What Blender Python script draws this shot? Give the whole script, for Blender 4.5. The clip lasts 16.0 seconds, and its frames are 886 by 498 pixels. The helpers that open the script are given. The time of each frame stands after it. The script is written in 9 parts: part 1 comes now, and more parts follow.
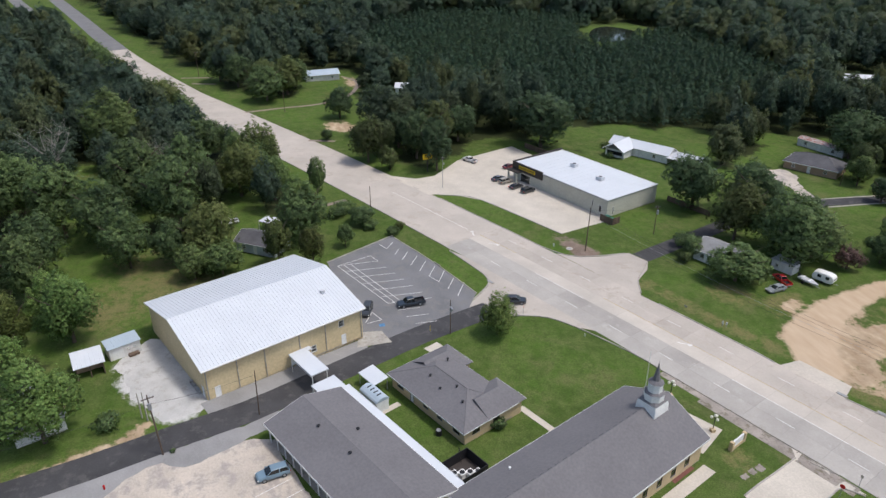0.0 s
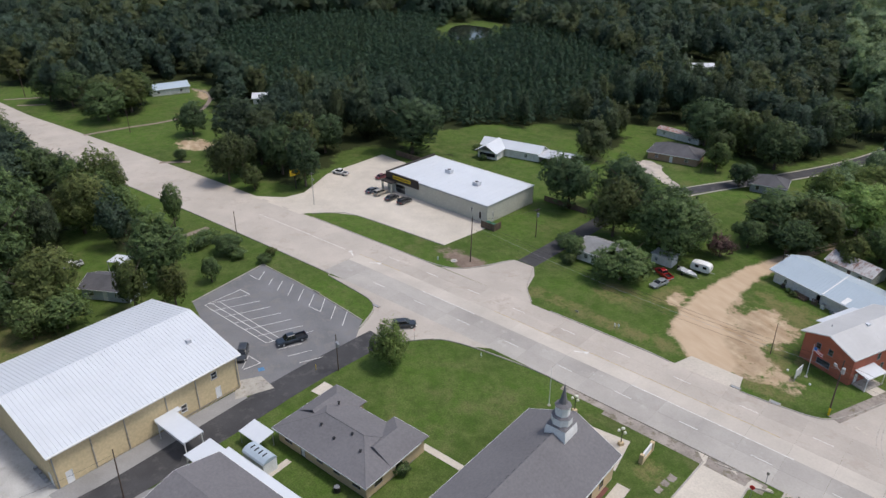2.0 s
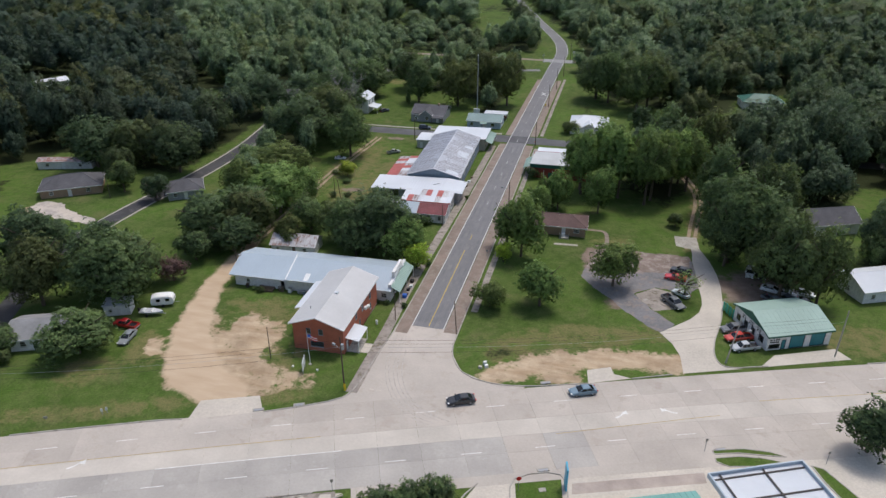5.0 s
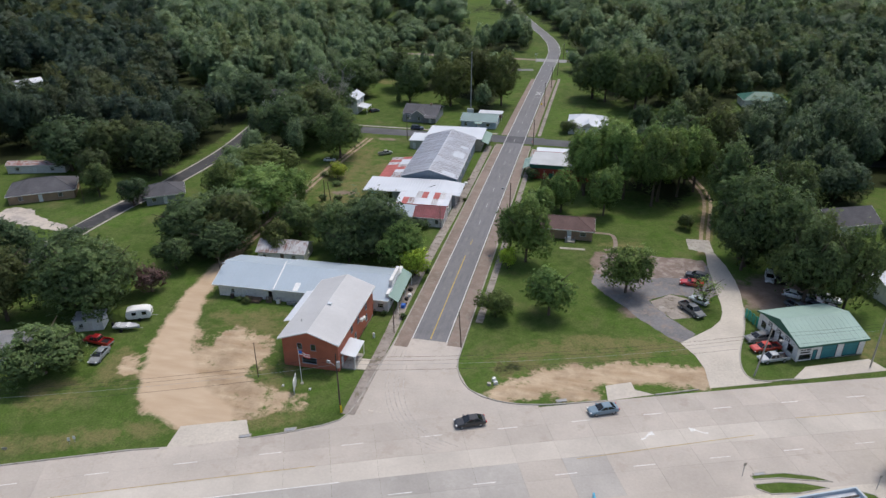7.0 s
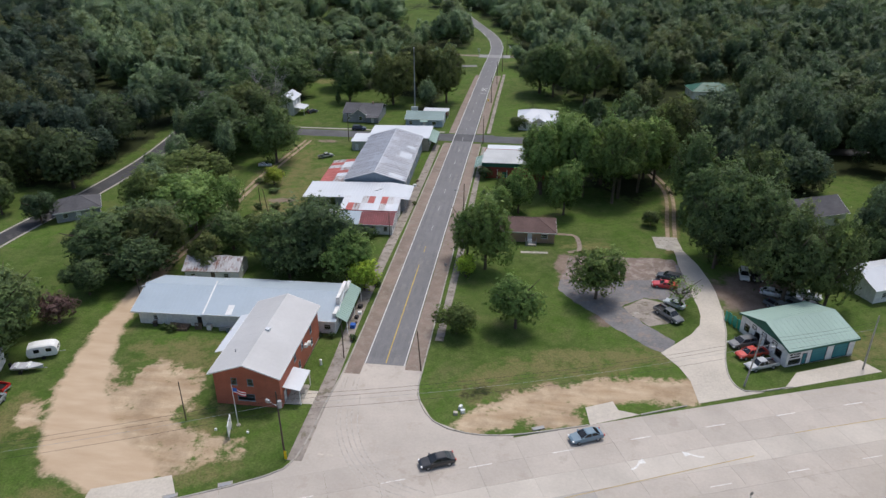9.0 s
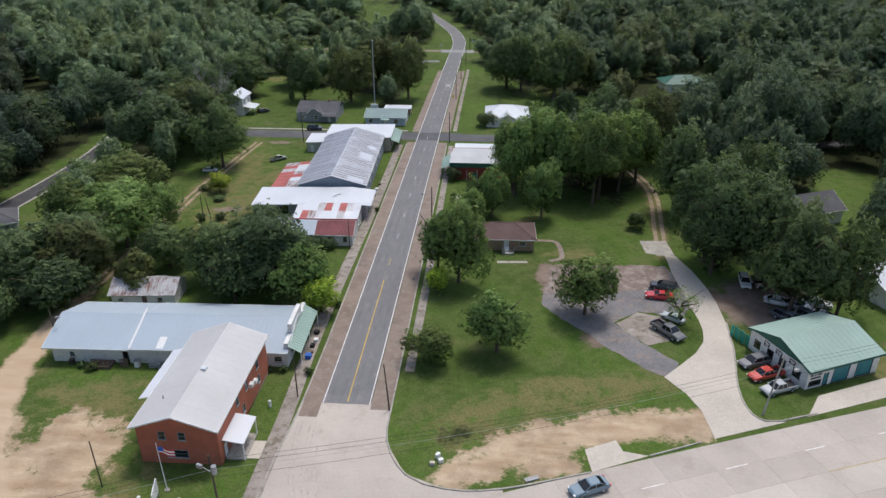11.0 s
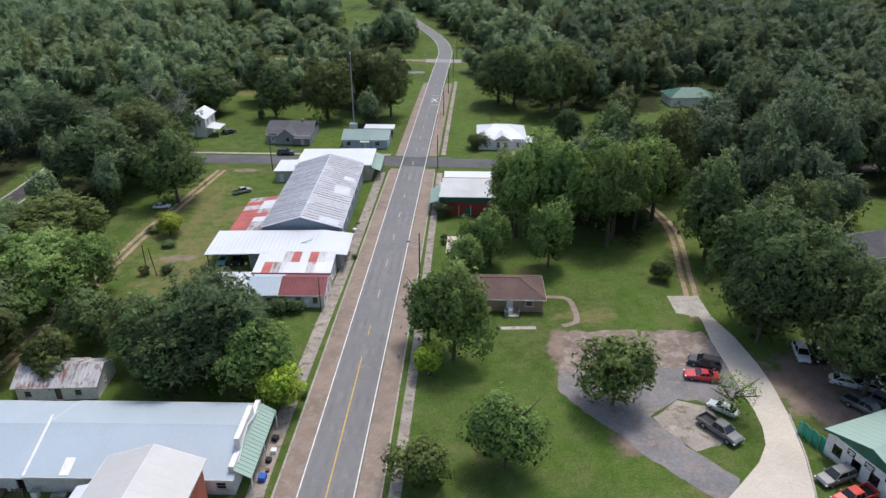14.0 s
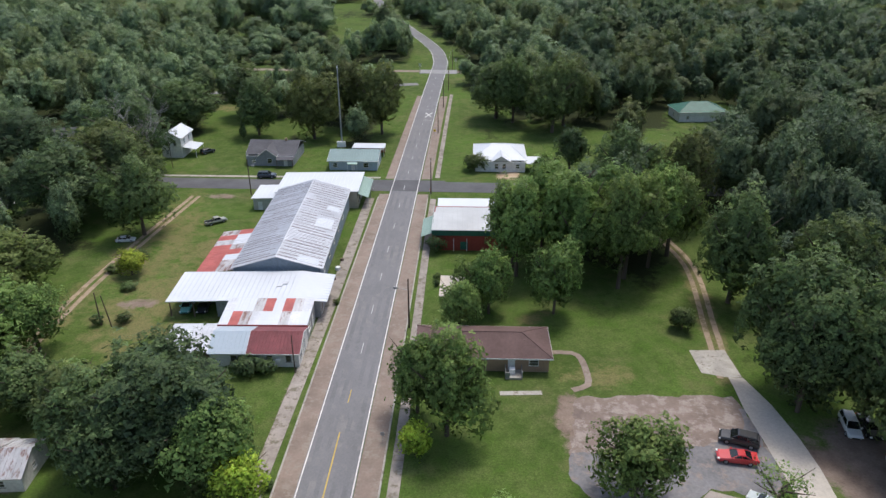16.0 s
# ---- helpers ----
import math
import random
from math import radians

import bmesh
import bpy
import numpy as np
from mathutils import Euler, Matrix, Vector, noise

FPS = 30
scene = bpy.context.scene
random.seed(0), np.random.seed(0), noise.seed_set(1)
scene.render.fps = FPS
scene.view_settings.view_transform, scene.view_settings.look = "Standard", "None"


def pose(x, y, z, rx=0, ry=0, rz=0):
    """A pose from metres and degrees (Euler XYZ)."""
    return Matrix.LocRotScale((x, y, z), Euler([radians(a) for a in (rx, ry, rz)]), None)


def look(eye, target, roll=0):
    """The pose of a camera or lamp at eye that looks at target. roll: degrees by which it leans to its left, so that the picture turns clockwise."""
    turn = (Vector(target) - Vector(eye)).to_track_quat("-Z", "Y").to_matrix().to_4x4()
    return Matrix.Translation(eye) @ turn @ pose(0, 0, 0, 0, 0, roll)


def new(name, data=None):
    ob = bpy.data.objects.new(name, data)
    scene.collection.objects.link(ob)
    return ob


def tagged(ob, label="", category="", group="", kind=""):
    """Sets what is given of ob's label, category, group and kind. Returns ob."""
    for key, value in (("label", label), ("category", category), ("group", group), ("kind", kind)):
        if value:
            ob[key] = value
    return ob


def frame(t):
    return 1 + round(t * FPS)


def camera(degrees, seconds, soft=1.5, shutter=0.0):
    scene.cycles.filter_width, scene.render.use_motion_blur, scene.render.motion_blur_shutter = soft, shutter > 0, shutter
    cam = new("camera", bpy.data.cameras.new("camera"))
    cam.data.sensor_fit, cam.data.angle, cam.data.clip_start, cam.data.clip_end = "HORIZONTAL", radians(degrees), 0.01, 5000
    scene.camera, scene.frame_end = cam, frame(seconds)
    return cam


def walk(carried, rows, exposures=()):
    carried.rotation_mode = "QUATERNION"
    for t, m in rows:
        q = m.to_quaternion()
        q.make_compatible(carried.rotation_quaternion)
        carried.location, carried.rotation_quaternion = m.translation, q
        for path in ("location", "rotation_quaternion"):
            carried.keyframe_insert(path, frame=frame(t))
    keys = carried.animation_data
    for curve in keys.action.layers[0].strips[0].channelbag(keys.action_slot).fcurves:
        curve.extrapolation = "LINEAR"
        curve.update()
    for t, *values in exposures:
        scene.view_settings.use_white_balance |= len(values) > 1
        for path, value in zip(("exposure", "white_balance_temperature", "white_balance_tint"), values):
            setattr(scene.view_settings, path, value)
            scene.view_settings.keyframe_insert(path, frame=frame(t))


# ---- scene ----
cam = camera(64.9, 16.0, soft=1.45)
PATH = [
    (0, (56.621, -123.785, 76.942), (54.898, -123.319, 76.039), 0.0),
    (0.5, (53.976, -123.25, 77.014), (52.267, -122.74, 76.11), 0.0),
    (1, (51.347, -122.827, 77.044), (49.663, -122.241, 76.138), 0.0),
    (1.5, (48.76, -122.07, 76.686), (47.107, -121.399, 75.781), 0.0),
    (2, (46.393, -121.371, 76.569), (44.797, -120.573, 75.665), 0.0),
    (2.5, (44.038, -120.475, 76.622), (42.569, -119.465, 75.717), 0.0),
    (3, (41.773, -119.249, 76.667), (40.62, -117.892, 75.757), 0.0),
    (3.5, (39.163, -118.612, 76.45), (38.26, -117.076, 75.542), 0.0),
    (4, (37.248, -117.213, 76.915), (36.623, -115.547, 76.004), 0.0),
    (4.5, (34.744, -115.087, 76.483), (34.307, -113.362, 75.571), 0.0),
    (7, (27.453, -104.18, 70.974), (27.078, -102.43, 70.08), 0.1),
    (7.5, (26.307, -101.194, 69.528), (25.976, -99.434, 68.637), 0.1),
    (8, (25.329, -98.044, 68.371), (25.037, -96.278, 67.479), 0.0),
    (8.5, (24.405, -94.72, 67.107), (24.148, -92.948, 66.216), 0.0),
    (9, (23.56, -91.368, 65.926), (23.339, -89.59, 65.037), 0.0),
    (11.5, (20.582, -71.751, 59.651), (20.469, -69.963, 58.763), 0.0),
    (12, (20.065, -67.414, 59.051), (19.951, -65.625, 58.164), 0.0),
    (12.5, (19.521, -63.003, 58.878), (19.406, -61.214, 57.992), 0.0),
    (13, (18.995, -58.965, 58.978), (18.92, -57.173, 58.094), 0.0),
    (13.5, (18.731, -54.83, 58.923), (18.655, -53.037, 58.04), 0.0),
    (14, (18.666, -50.781, 58.955), (18.589, -48.987, 58.073), 0.0),
    (14.5, (18.533, -46.744, 58.574), (18.458, -44.947, 57.699), 0.0),
    (15, (18.533, -42.679, 58.619), (18.46, -40.882, 57.744), 0.0),
    (15.5, (18.587, -38.693, 58.588), (18.517, -36.894, 57.716), 0.0),
    (16, (18.768, -34.766, 58.672), (18.699, -32.967, 57.8), 0.0),
]
walk(cam, [(t, look(eye, target, roll)) for t, eye, target, roll in PATH],
     exposures=[(0.0, -0.1), (3.0, -0.24), (8.0, -0.2), (11.5, -0.1), (13.5, 0.1), (16.0, 0.1)])

# ---------------------------------------------------------------- light
world = bpy.data.worlds.new("overcast_sky")
scene.world = world
world.use_nodes = True
wn = world.node_tree.nodes
sky = wn.new("ShaderNodeTexSky")
sky.sky_type = "NISHITA"
sky.sun_disc = False
sky.sun_elevation = radians(66)
sky.sun_rotation = radians(25)
sky.dust_density = 3.0
wn["Background"].inputs["Strength"].default_value = 0.18
world.node_tree.links.new(sky.outputs["Color"], wn["Background"].inputs["Color"])
sun = new("sun", bpy.data.lights.new("sun", "SUN"))
sun.data.energy = 2.2
sun.data.angle = radians(10)
sun.data.color = (1.0, 0.97, 0.945)
sun.matrix_world = look((19, 40, 100), (0, 0, 0))

# ---------------------------------------------------------------- the lie of the land
SLOPE = (-0.00072, -0.0231, -0.0000661, -0.0000121, 0.0000159)


def gz(x, y):
    """Height of the ground."""
    a, b = 260 * np.tanh(np.asarray(x) / 260), 260 * np.tanh(np.asarray(y) / 260)
    return SLOPE[0] * a + SLOPE[1] * b + SLOPE[2] * a * a + SLOPE[3] * a * b + SLOPE[4] * b * b


# the highway bends and narrows to two lanes beyond the last yards
FAR_X = (-900, -620, -500, -425, -377, -347, -300, -260)
FAR_NORTH = (-358, -268.5, -230.5, -207, -190.8, -180.2, -162.3, -145.7)
FAR_SOUTH = (-374, -284.5, -242.5, -217.5, -201.5, -194, -181.5, -167.2)


def north_edge(x):
    """The highway's north kerb."""
    if x < -260:
        return float(np.interp(x, FAR_X, FAR_NORTH))
    return -26.3 + 0.402 * x - 0.00022 * x * x


def south_edge(x):
    if x < -260:
        return float(np.interp(x, FAR_X, FAR_SOUTH))
    return -47.0 + 0.392 * x - 0.00027 * x * x


def hw(x, off):
    """A point of the highway, off metres south of its north kerb."""
    s = (north_edge(x + 1) - north_edge(x - 1)) / 2
    w = (north_edge(x) - south_edge(x)) / math.hypot(1, s)
    k = off / 18.9 * w
    n = Vector((s, -1)).normalized()
    return x + n.x * k, north_edge(x) + n.y * k


STREET = [(3.1, -2), (3.1, 60), (3.3, 130), (4.2, 225), (5.2, 285), (4.4, 302), (2.0, 322), (-3.5, 346), (-11, 372), (-20, 403), (-29, 436), (-41, 478), (-55, 546), (-72, 620)]
SIDE_ROAD = [(-72.3, -40.5), (-80, -21), (-88, 0), (-92, 20), (-91, 42), (-88.5, 65), (-88, 95), (-92, 130)]
TRACK = [(-26, -27), (-37, -21), (-41, -13), (-44.5, -4), (-47, 10), (-48.5, 27), (-48, 46), (-48.5, 73), (-47.5, 95), (-46, 118)]


def curve(points, step=4.0):
    """Points at even steps along a smooth line."""
    p = [Vector((*a[:2], 0)) for a in points]
    q = [2 * p[0] - p[1]] + p + [2 * p[-1] - p[-2]]
    out = []
    for i in range(1, len(q) - 2):
        n = max(2, int((q[i + 1] - q[i]).length / step))
        for k in range(n):
            t = k / n
            a, b, c, d = q[i - 1], q[i], q[i + 1], q[i + 2]
            out.append(0.5 * (2 * b + (c - a) * t + (2 * a - 5 * b + 4 * c - d) * t * t + (3 * b - a - 3 * c + d) * t ** 3))
    out.append(p[-1])
    return [(v.x, v.y) for v in out]


# ---------------------------------------------------------------- materials
def nodes_of(name):
    m = bpy.data.materials.new(name)
    m.use_nodes = True
    return m, m.node_tree.nodes, m.node_tree.links, m.node_tree.nodes["Principled BSDF"]


def noise_node(n, l, co, scale, detail=6.0, rough=0.6):
    t = n.new("ShaderNodeTexNoise")
    t.inputs["Scale"].default_value, t.inputs["Detail"].default_value, t.inputs["Roughness"].default_value = scale, detail, rough
    l.new(co, t.inputs["Vector"])
    return t.outputs["Fac"]


def ramp_node(n, l, fac, lo, hi, a=0.0, b=1.0):
    t = n.new("ShaderNodeMapRange")
    t.inputs["From Min"].default_value, t.inputs["From Max"].default_value = lo, hi
    t.inputs["To Min"].default_value, t.inputs["To Max"].default_value = a, b
    l.new(fac, t.inputs["Value"])
    return t.outputs["Result"]


def mix_node(n, l, fac, a, b, how="MIX"):
    t = n.new("ShaderNodeMix")
    t.data_type, t.blend_type = "RGBA", how
    for s, v in ((t.inputs["Factor"], fac), (t.inputs["A"], a), (t.inputs["B"], b)):
        if hasattr(v, "links"):
            l.new(v, s)
        elif isinstance(v, (int, float)):
            s.default_value = v
        else:
            s.default_value = (*v, 1)
    return t.outputs["Result"]


def math_node(n, l, how, a, b=0.0):
    t = n.new("ShaderNodeMath")
    t.operation = how
    for s, v in ((t.inputs[0], a), (t.inputs[1], b)):
        if hasattr(v, "links"):
            l.new(v, s)
        else:
            s.default_value = v
    return t.outputs[0]


def paint(name, base, rough=0.7, metal=0.0, stain=(0.75, 1.1), coarse=0.35, fine=6.0, bump=0.15, second=None, amount=0.5, each=0.0, spec=0.3, stretch=None, grain=0.13):
    """A weathered surface: base colour, coarse stains, fine grain, a second colour in patches, and a little change from piece to piece."""
    m, n, l, b = nodes_of(name)
    co = n.new("ShaderNodeTexCoord").outputs["Object"]
    if stretch:
        mp = n.new("ShaderNodeMapping")
        mp.inputs["Scale"].default_value = stretch
        l.new(co, mp.inputs["Vector"])
        co = mp.outputs["Vector"]
    big, small = noise_node(n, l, co, coarse), noise_node(n, l, co, fine, 4.0)
    col = mix_node(n, l, ramp_node(n, l, big, 0.3, 0.7), [c * stain[0] for c in base], [min(1, c * stain[1]) for c in base])
    if second:
        far = noise_node(n, l, co, coarse * 2.7, 8.0, 0.7)
        col = mix_node(n, l, ramp_node(n, l, far, 0.62 - amount * 0.25, 0.70 - amount * 0.2), col, second)
    g = ramp_node(n, l, small, 0.25, 0.75, 1 - grain, 1 + grain)
    if each:
        info = n.new("ShaderNodeObjectInfo")
        g = math_node(n, l, "MULTIPLY", g, ramp_node(n, l, info.outputs["Random"], 0, 1, 1 - each, 1 + each))
    hsv = n.new("ShaderNodeHueSaturation")
    l.new(col, hsv.inputs["Color"])
    l.new(g, hsv.inputs["Value"])
    l.new(hsv.outputs["Color"], b.inputs["Base Color"])
    b.inputs["Roughness"].default_value, b.inputs["Metallic"].default_value = rough, metal
    b.inputs["Specular IOR Level"].default_value = spec
    if bump:
        bp = n.new("ShaderNodeBump")
        bp.inputs["Strength"].default_value, bp.inputs["Distance"].default_value = bump, 0.03
        l.new(small, bp.inputs["Height"])
        l.new(bp.outputs["Normal"], b.inputs["Normal"])
    return m


def foliage(name, dark, light, yellow=(0.15, 0.155, 0.045), leaf=3.0, cover=0.56):
    """Leaves: every spray is broken into small leaf shapes, every branch mass and every tree has its own tone and hue."""
    m, n, l, b = nodes_of(name)
    geo, info = n.new("ShaderNodeNewGeometry"), n.new("ShaderNodeObjectInfo")
    place = geo.outputs["Position"]

    def value(key):
        a = n.new("ShaderNodeAttribute")
        a.attribute_name = key
        return a

    def each(key, turns):
        """The joined woods hold a value per tree; a single tree takes its own."""
        v = value(key).outputs["Fac"]
        own = math_node(n, l, "FRACT", math_node(n, l, "MULTIPLY", info.outputs["Random"], turns), 0.0)
        return math_node(n, l, "ADD", v, math_node(n, l, "MULTIPLY", math_node(n, l, "LESS_THAN", v, 0.005), own))

    def cells(scale):
        v = n.new("ShaderNodeTexVoronoi")
        v.inputs["Scale"].default_value = scale
        l.new(place, v.inputs["Vector"])
        return v

    r = math_node(n, l, "MULTIPLY", geo.outputs["Random Per Island"], 0.34)
    r = math_node(n, l, "ADD", r, math_node(n, l, "MULTIPLY", each("tone", 7.3), 0.42))
    r = math_node(n, l, "ADD", r, ramp_node(n, l, noise_node(n, l, place, 0.55, 4.0, 0.6), 0.36, 0.64, -0.08, 0.32))
    col = mix_node(n, l, r, dark, light)
    col = mix_node(n, l, ramp_node(n, l, each("hue", 1.0), 0.5, 1.0, 0, 0.7), col, mix_node(n, l, r, [c * 0.45 for c in yellow], yellow))
    leaves = cells(leaf)
    split = n.new("ShaderNodeSeparateColor")
    l.new(leaves.outputs["Color"], split.inputs["Color"])
    hsv = n.new("ShaderNodeHueSaturation")
    l.new(col, hsv.inputs["Color"])
    l.new(ramp_node(n, l, split.outputs["Red"], 0, 1, 0.62, 1.38), hsv.inputs["Value"])
    l.new(ramp_node(n, l, split.outputs["Green"], 0, 1, 0.485, 0.515), hsv.inputs["Hue"])
    col = hsv.outputs["Color"]
    l.new(col, b.inputs["Base Color"])
    b.inputs["Roughness"].default_value, b.inputs["Specular IOR Level"].default_value = 0.6, 0.14
    turn = n.new("ShaderNodeVectorTransform")
    turn.vector_type, turn.convert_from, turn.convert_to = "NORMAL", "OBJECT", "WORLD"
    l.new(value("out").outputs["Vector"], turn.inputs["Vector"])
    way = n.new("ShaderNodeMix")
    way.data_type = "VECTOR"
    way.inputs["Factor"].default_value = 0.74
    l.new(geo.outputs["Normal"], way.inputs[4])
    l.new(turn.outputs["Vector"], way.inputs[5])
    unit = n.new("ShaderNodeVectorMath")
    unit.operation = "NORMALIZE"
    l.new(way.outputs[1], unit.inputs[0])
    l.new(unit.outputs["Vector"], b.inputs["Normal"])
    tr = n.new("ShaderNodeBsdfTranslucent")
    through_leaf = n.new("ShaderNodeVectorMath")
    through_leaf.operation = "MULTIPLY"
    l.new(col, through_leaf.inputs[0])
    through_leaf.inputs[1].default_value = (1.25, 1.45, 1.1)
    l.new(through_leaf.outputs["Vector"], tr.inputs["Color"])
    mx = n.new("ShaderNodeMixShader")
    mx.inputs[0].default_value = 0.26
    l.new(b.outputs[0], mx.inputs[1])
    l.new(tr.outputs[0], mx.inputs[2])
    gaps, gone = n.new("ShaderNodeBsdfTransparent"), n.new("ShaderNodeMixShader")
    l.new(math_node(n, l, "LESS_THAN", leaves.outputs["Distance"], cover), gone.inputs[0])
    l.new(gaps.outputs[0], gone.inputs[1])
    l.new(mx.outputs[0], gone.inputs[2])
    l.new(gone.outputs[0], n["Material Output"].inputs["Surface"])
    return m


def glass(name):
    m, n, l, b = nodes_of(name)
    b.inputs["Base Color"].default_value = (0.75, 0.82, 0.85, 1)
    b.inputs["Roughness"].default_value, b.inputs["Transmission Weight"].default_value = 0.03, 1.0
    return m


def enamel(name):
    """Car paint in the object's own colour."""
    m, n, l, b = nodes_of(name)
    info = n.new("ShaderNodeObjectInfo")
    co = n.new("ShaderNodeTexCoord").outputs["Object"]
    dust = noise_node(n, l, co, 1.3)
    l.new(mix_node(n, l, ramp_node(n, l, dust, 0.45, 0.8, 0, 0.07), info.outputs["Color"], (0.3, 0.27, 0.22)), b.inputs["Base Color"])
    b.inputs["Roughness"].default_value, b.inputs["Coat Weight"].default_value, b.inputs["Coat Roughness"].default_value = 0.35, 0.8, 0.06
    return m


def ground_material():
    m, n, l, b = nodes_of("grass_and_bare_earth")
    co = n.new("ShaderNodeTexCoord").outputs["Object"]
    big, mid, small = noise_node(n, l, co, 0.035, 5.0), noise_node(n, l, co, 0.35, 8.0, 0.65), noise_node(n, l, co, 4.0, 6.0, 0.7)

    rough = noise_node(n, l, co, 0.16, 9.0, 0.72)
    broken = noise_node(n, l, co, 0.3, 9.0, 0.75)

    def mask(name, soft=0.22, ragged_by=3.0):
        a = n.new("ShaderNodeAttribute")
        a.attribute_name = name
        v = math_node(n, l, "ADD", a.outputs["Fac"], math_node(n, l, "MULTIPLY", math_node(n, l, "SUBTRACT", broken, 0.5), math_node(n, l, "MULTIPLY", ramp_node(n, l, a.outputs["Fac"], 0.0, 0.4), ragged_by)))
        return ramp_node(n, l, v, 0.5 - soft, 0.5 + soft)

    def speckle(colour, amount):
        hsv = n.new("ShaderNodeHueSaturation")
        l.new(colour, hsv.inputs["Color"])
        l.new(ramp_node(n, l, small, 0.28, 0.72, 1 - amount, 1 + amount), hsv.inputs["Value"])
        return hsv.outputs["Color"]

    col = mix_node(n, l, ramp_node(n, l, big, 0.38, 0.62), (0.049, 0.083, 0.017), (0.074, 0.134, 0.022))
    col = mix_node(n, l, ramp_node(n, l, mid, 0.36, 0.72), col, (0.104, 0.134, 0.040))
    col = mix_node(n, l, ramp_node(n, l, noise_node(n, l, co, 0.8, 6.0, 0.7), 0.5, 0.68, 0, 0.55), col, (0.044, 0.070, 0.017))
    col = mix_node(n, l, ramp_node(n, l, noise_node(n, l, co, 0.11, 7.0, 0.7), 0.54, 0.70, 0, 0.55), col, (0.150, 0.138, 0.066))
    col = mix_node(n, l, mask("dry"), col, (0.155, 0.145, 0.06))
    # woods floor: undergrowth colour, with the dark of the gaps painted in
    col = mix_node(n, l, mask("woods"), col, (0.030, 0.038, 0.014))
    col = speckle(col, 0.38)
    streak = n.new("ShaderNodeMapping")
    streak.inputs["Rotation"].default_value, streak.inputs["Scale"].default_value = (0, 0, radians(25)), (0.35, 1.3, 1)
    l.new(co, streak.inputs["Vector"])
    tracks = noise_node(n, l, streak.outputs["Vector"], 0.45, 5.0, 0.55)
    sand = mix_node(n, l, ramp_node(n, l, tracks, 0.35, 0.65), (0.38, 0.275, 0.175), (0.52, 0.41, 0.285))
    sand = mix_node(n, l, ramp_node(n, l, rough, 0.36, 0.56, 0.7, 0), sand, (0.26, 0.19, 0.125))
    col = mix_node(n, l, mask("sand", 0.16), col, speckle(sand, 0.10))
    packed = mix_node(n, l, ramp_node(n, l, tracks, 0.3, 0.7), (0.45, 0.335, 0.225), (0.52, 0.405, 0.285))
    col = mix_node(n, l, mask("road", 0.2, 0.9), col, packed)
    mud = mix_node(n, l, ramp_node(n, l, mid, 0.3, 0.7), (0.15, 0.11, 0.085), (0.27, 0.21, 0.17))
    col = mix_node(n, l, mask("mud"), col, speckle(mud, 0.2))
    gravel = mix_node(n, l, ramp_node(n, l, small, 0.3, 0.7), (0.42, 0.41, 0.39), (0.62, 0.61, 0.58))
    col = mix_node(n, l, mask("gravel"), col, gravel)
    l.new(col, b.inputs["Base Color"])
    b.inputs["Roughness"].default_value, b.inputs["Specular IOR Level"].default_value = 0.95, 0.1
    bp = n.new("ShaderNodeBump")
    bp.inputs["Strength"].default_value, bp.inputs["Distance"].default_value = 0.5, 0.12
    l.new(small, bp.inputs["Height"])
    l.new(bp.outputs["Normal"], b.inputs["Normal"])
    return m


GROUND = ground_material()
CONCRETE = paint("old_concrete", (0.45, 0.403, 0.352), 0.9, stain=(0.86, 1.1), coarse=0.09, fine=3.0, second=(0.40, 0.35, 0.30), amount=0.3, each=0.06, bump=0.08, grain=0.06)
STAINED_CONCRETE = paint("stained_concrete", (0.52, 0.455, 0.385), 0.9, stain=(0.8, 1.12), coarse=0.12, fine=3.0, second=(0.36, 0.32, 0.29), amount=0.5, bump=0.1)
BAY_BLUE = paint("bay_blue", (0.10, 0.24, 0.42), 0.8, stain=(0.6, 1.2), coarse=1.5, bump=0)
PALE_GRAVEL = paint("crushed_stone", (0.50, 0.49, 0.47), 0.95, stain=(0.8, 1.1), coarse=0.25, fine=6.0, second=(0.40, 0.38, 0.35), amount=0.35, bump=0.3)
GREY_CONCRETE = paint("grey_concrete", (0.385, 0.36, 0.328), 0.9, stain=(0.84, 1.14), coarse=0.09, fine=3.0, second=(0.43, 0.405, 0.37), amount=0.15, each=0.07, grain=0.07, bump=0.1)
CENTRE_CONCRETE = paint("centre_lane_concrete", (0.505, 0.46, 0.402), 0.9, stain=(0.86, 1.1), coarse=0.12, fine=3.0, each=0.04, bump=0.08, grain=0.06)
PALE_CONCRETE = paint("pale_concrete", (0.525, 0.475, 0.405), 0.9, stain=(0.85, 1.1), coarse=0.12, fine=3.0, each=0.03, bump=0.1)
KERB_MAT = paint("kerb_concrete", (0.40, 0.375, 0.33), 0.9, coarse=0.5, second=(0.22, 0.19, 0.155), amount=0.3)
TYRE_STAIN = paint("tyre_stain", (0.40, 0.36, 0.315), 0.9, coarse=0.6, second=(0.45, 0.415, 0.372), amount=0.8, bump=0)
RUT_DIRT = paint("rut_dirt", (0.36, 0.275, 0.195), 0.95, stain=(0.75, 1.12), coarse=0.3, fine=4.0, second=(0.22, 0.18, 0.10), amount=0.55, bump=0.2)
PATCH_ASPHALT = paint("patched_asphalt", (0.10, 0.10, 0.105), 0.9, stain=(0.8, 1.2), coarse=0.2, fine=5.0)
ASPHALT = paint("worn_asphalt", (0.178, 0.176, 0.18), 0.9, stain=(0.88, 1.1), coarse=0.12, fine=5.0, second=(0.21, 0.205, 0.2), amount=0.4)
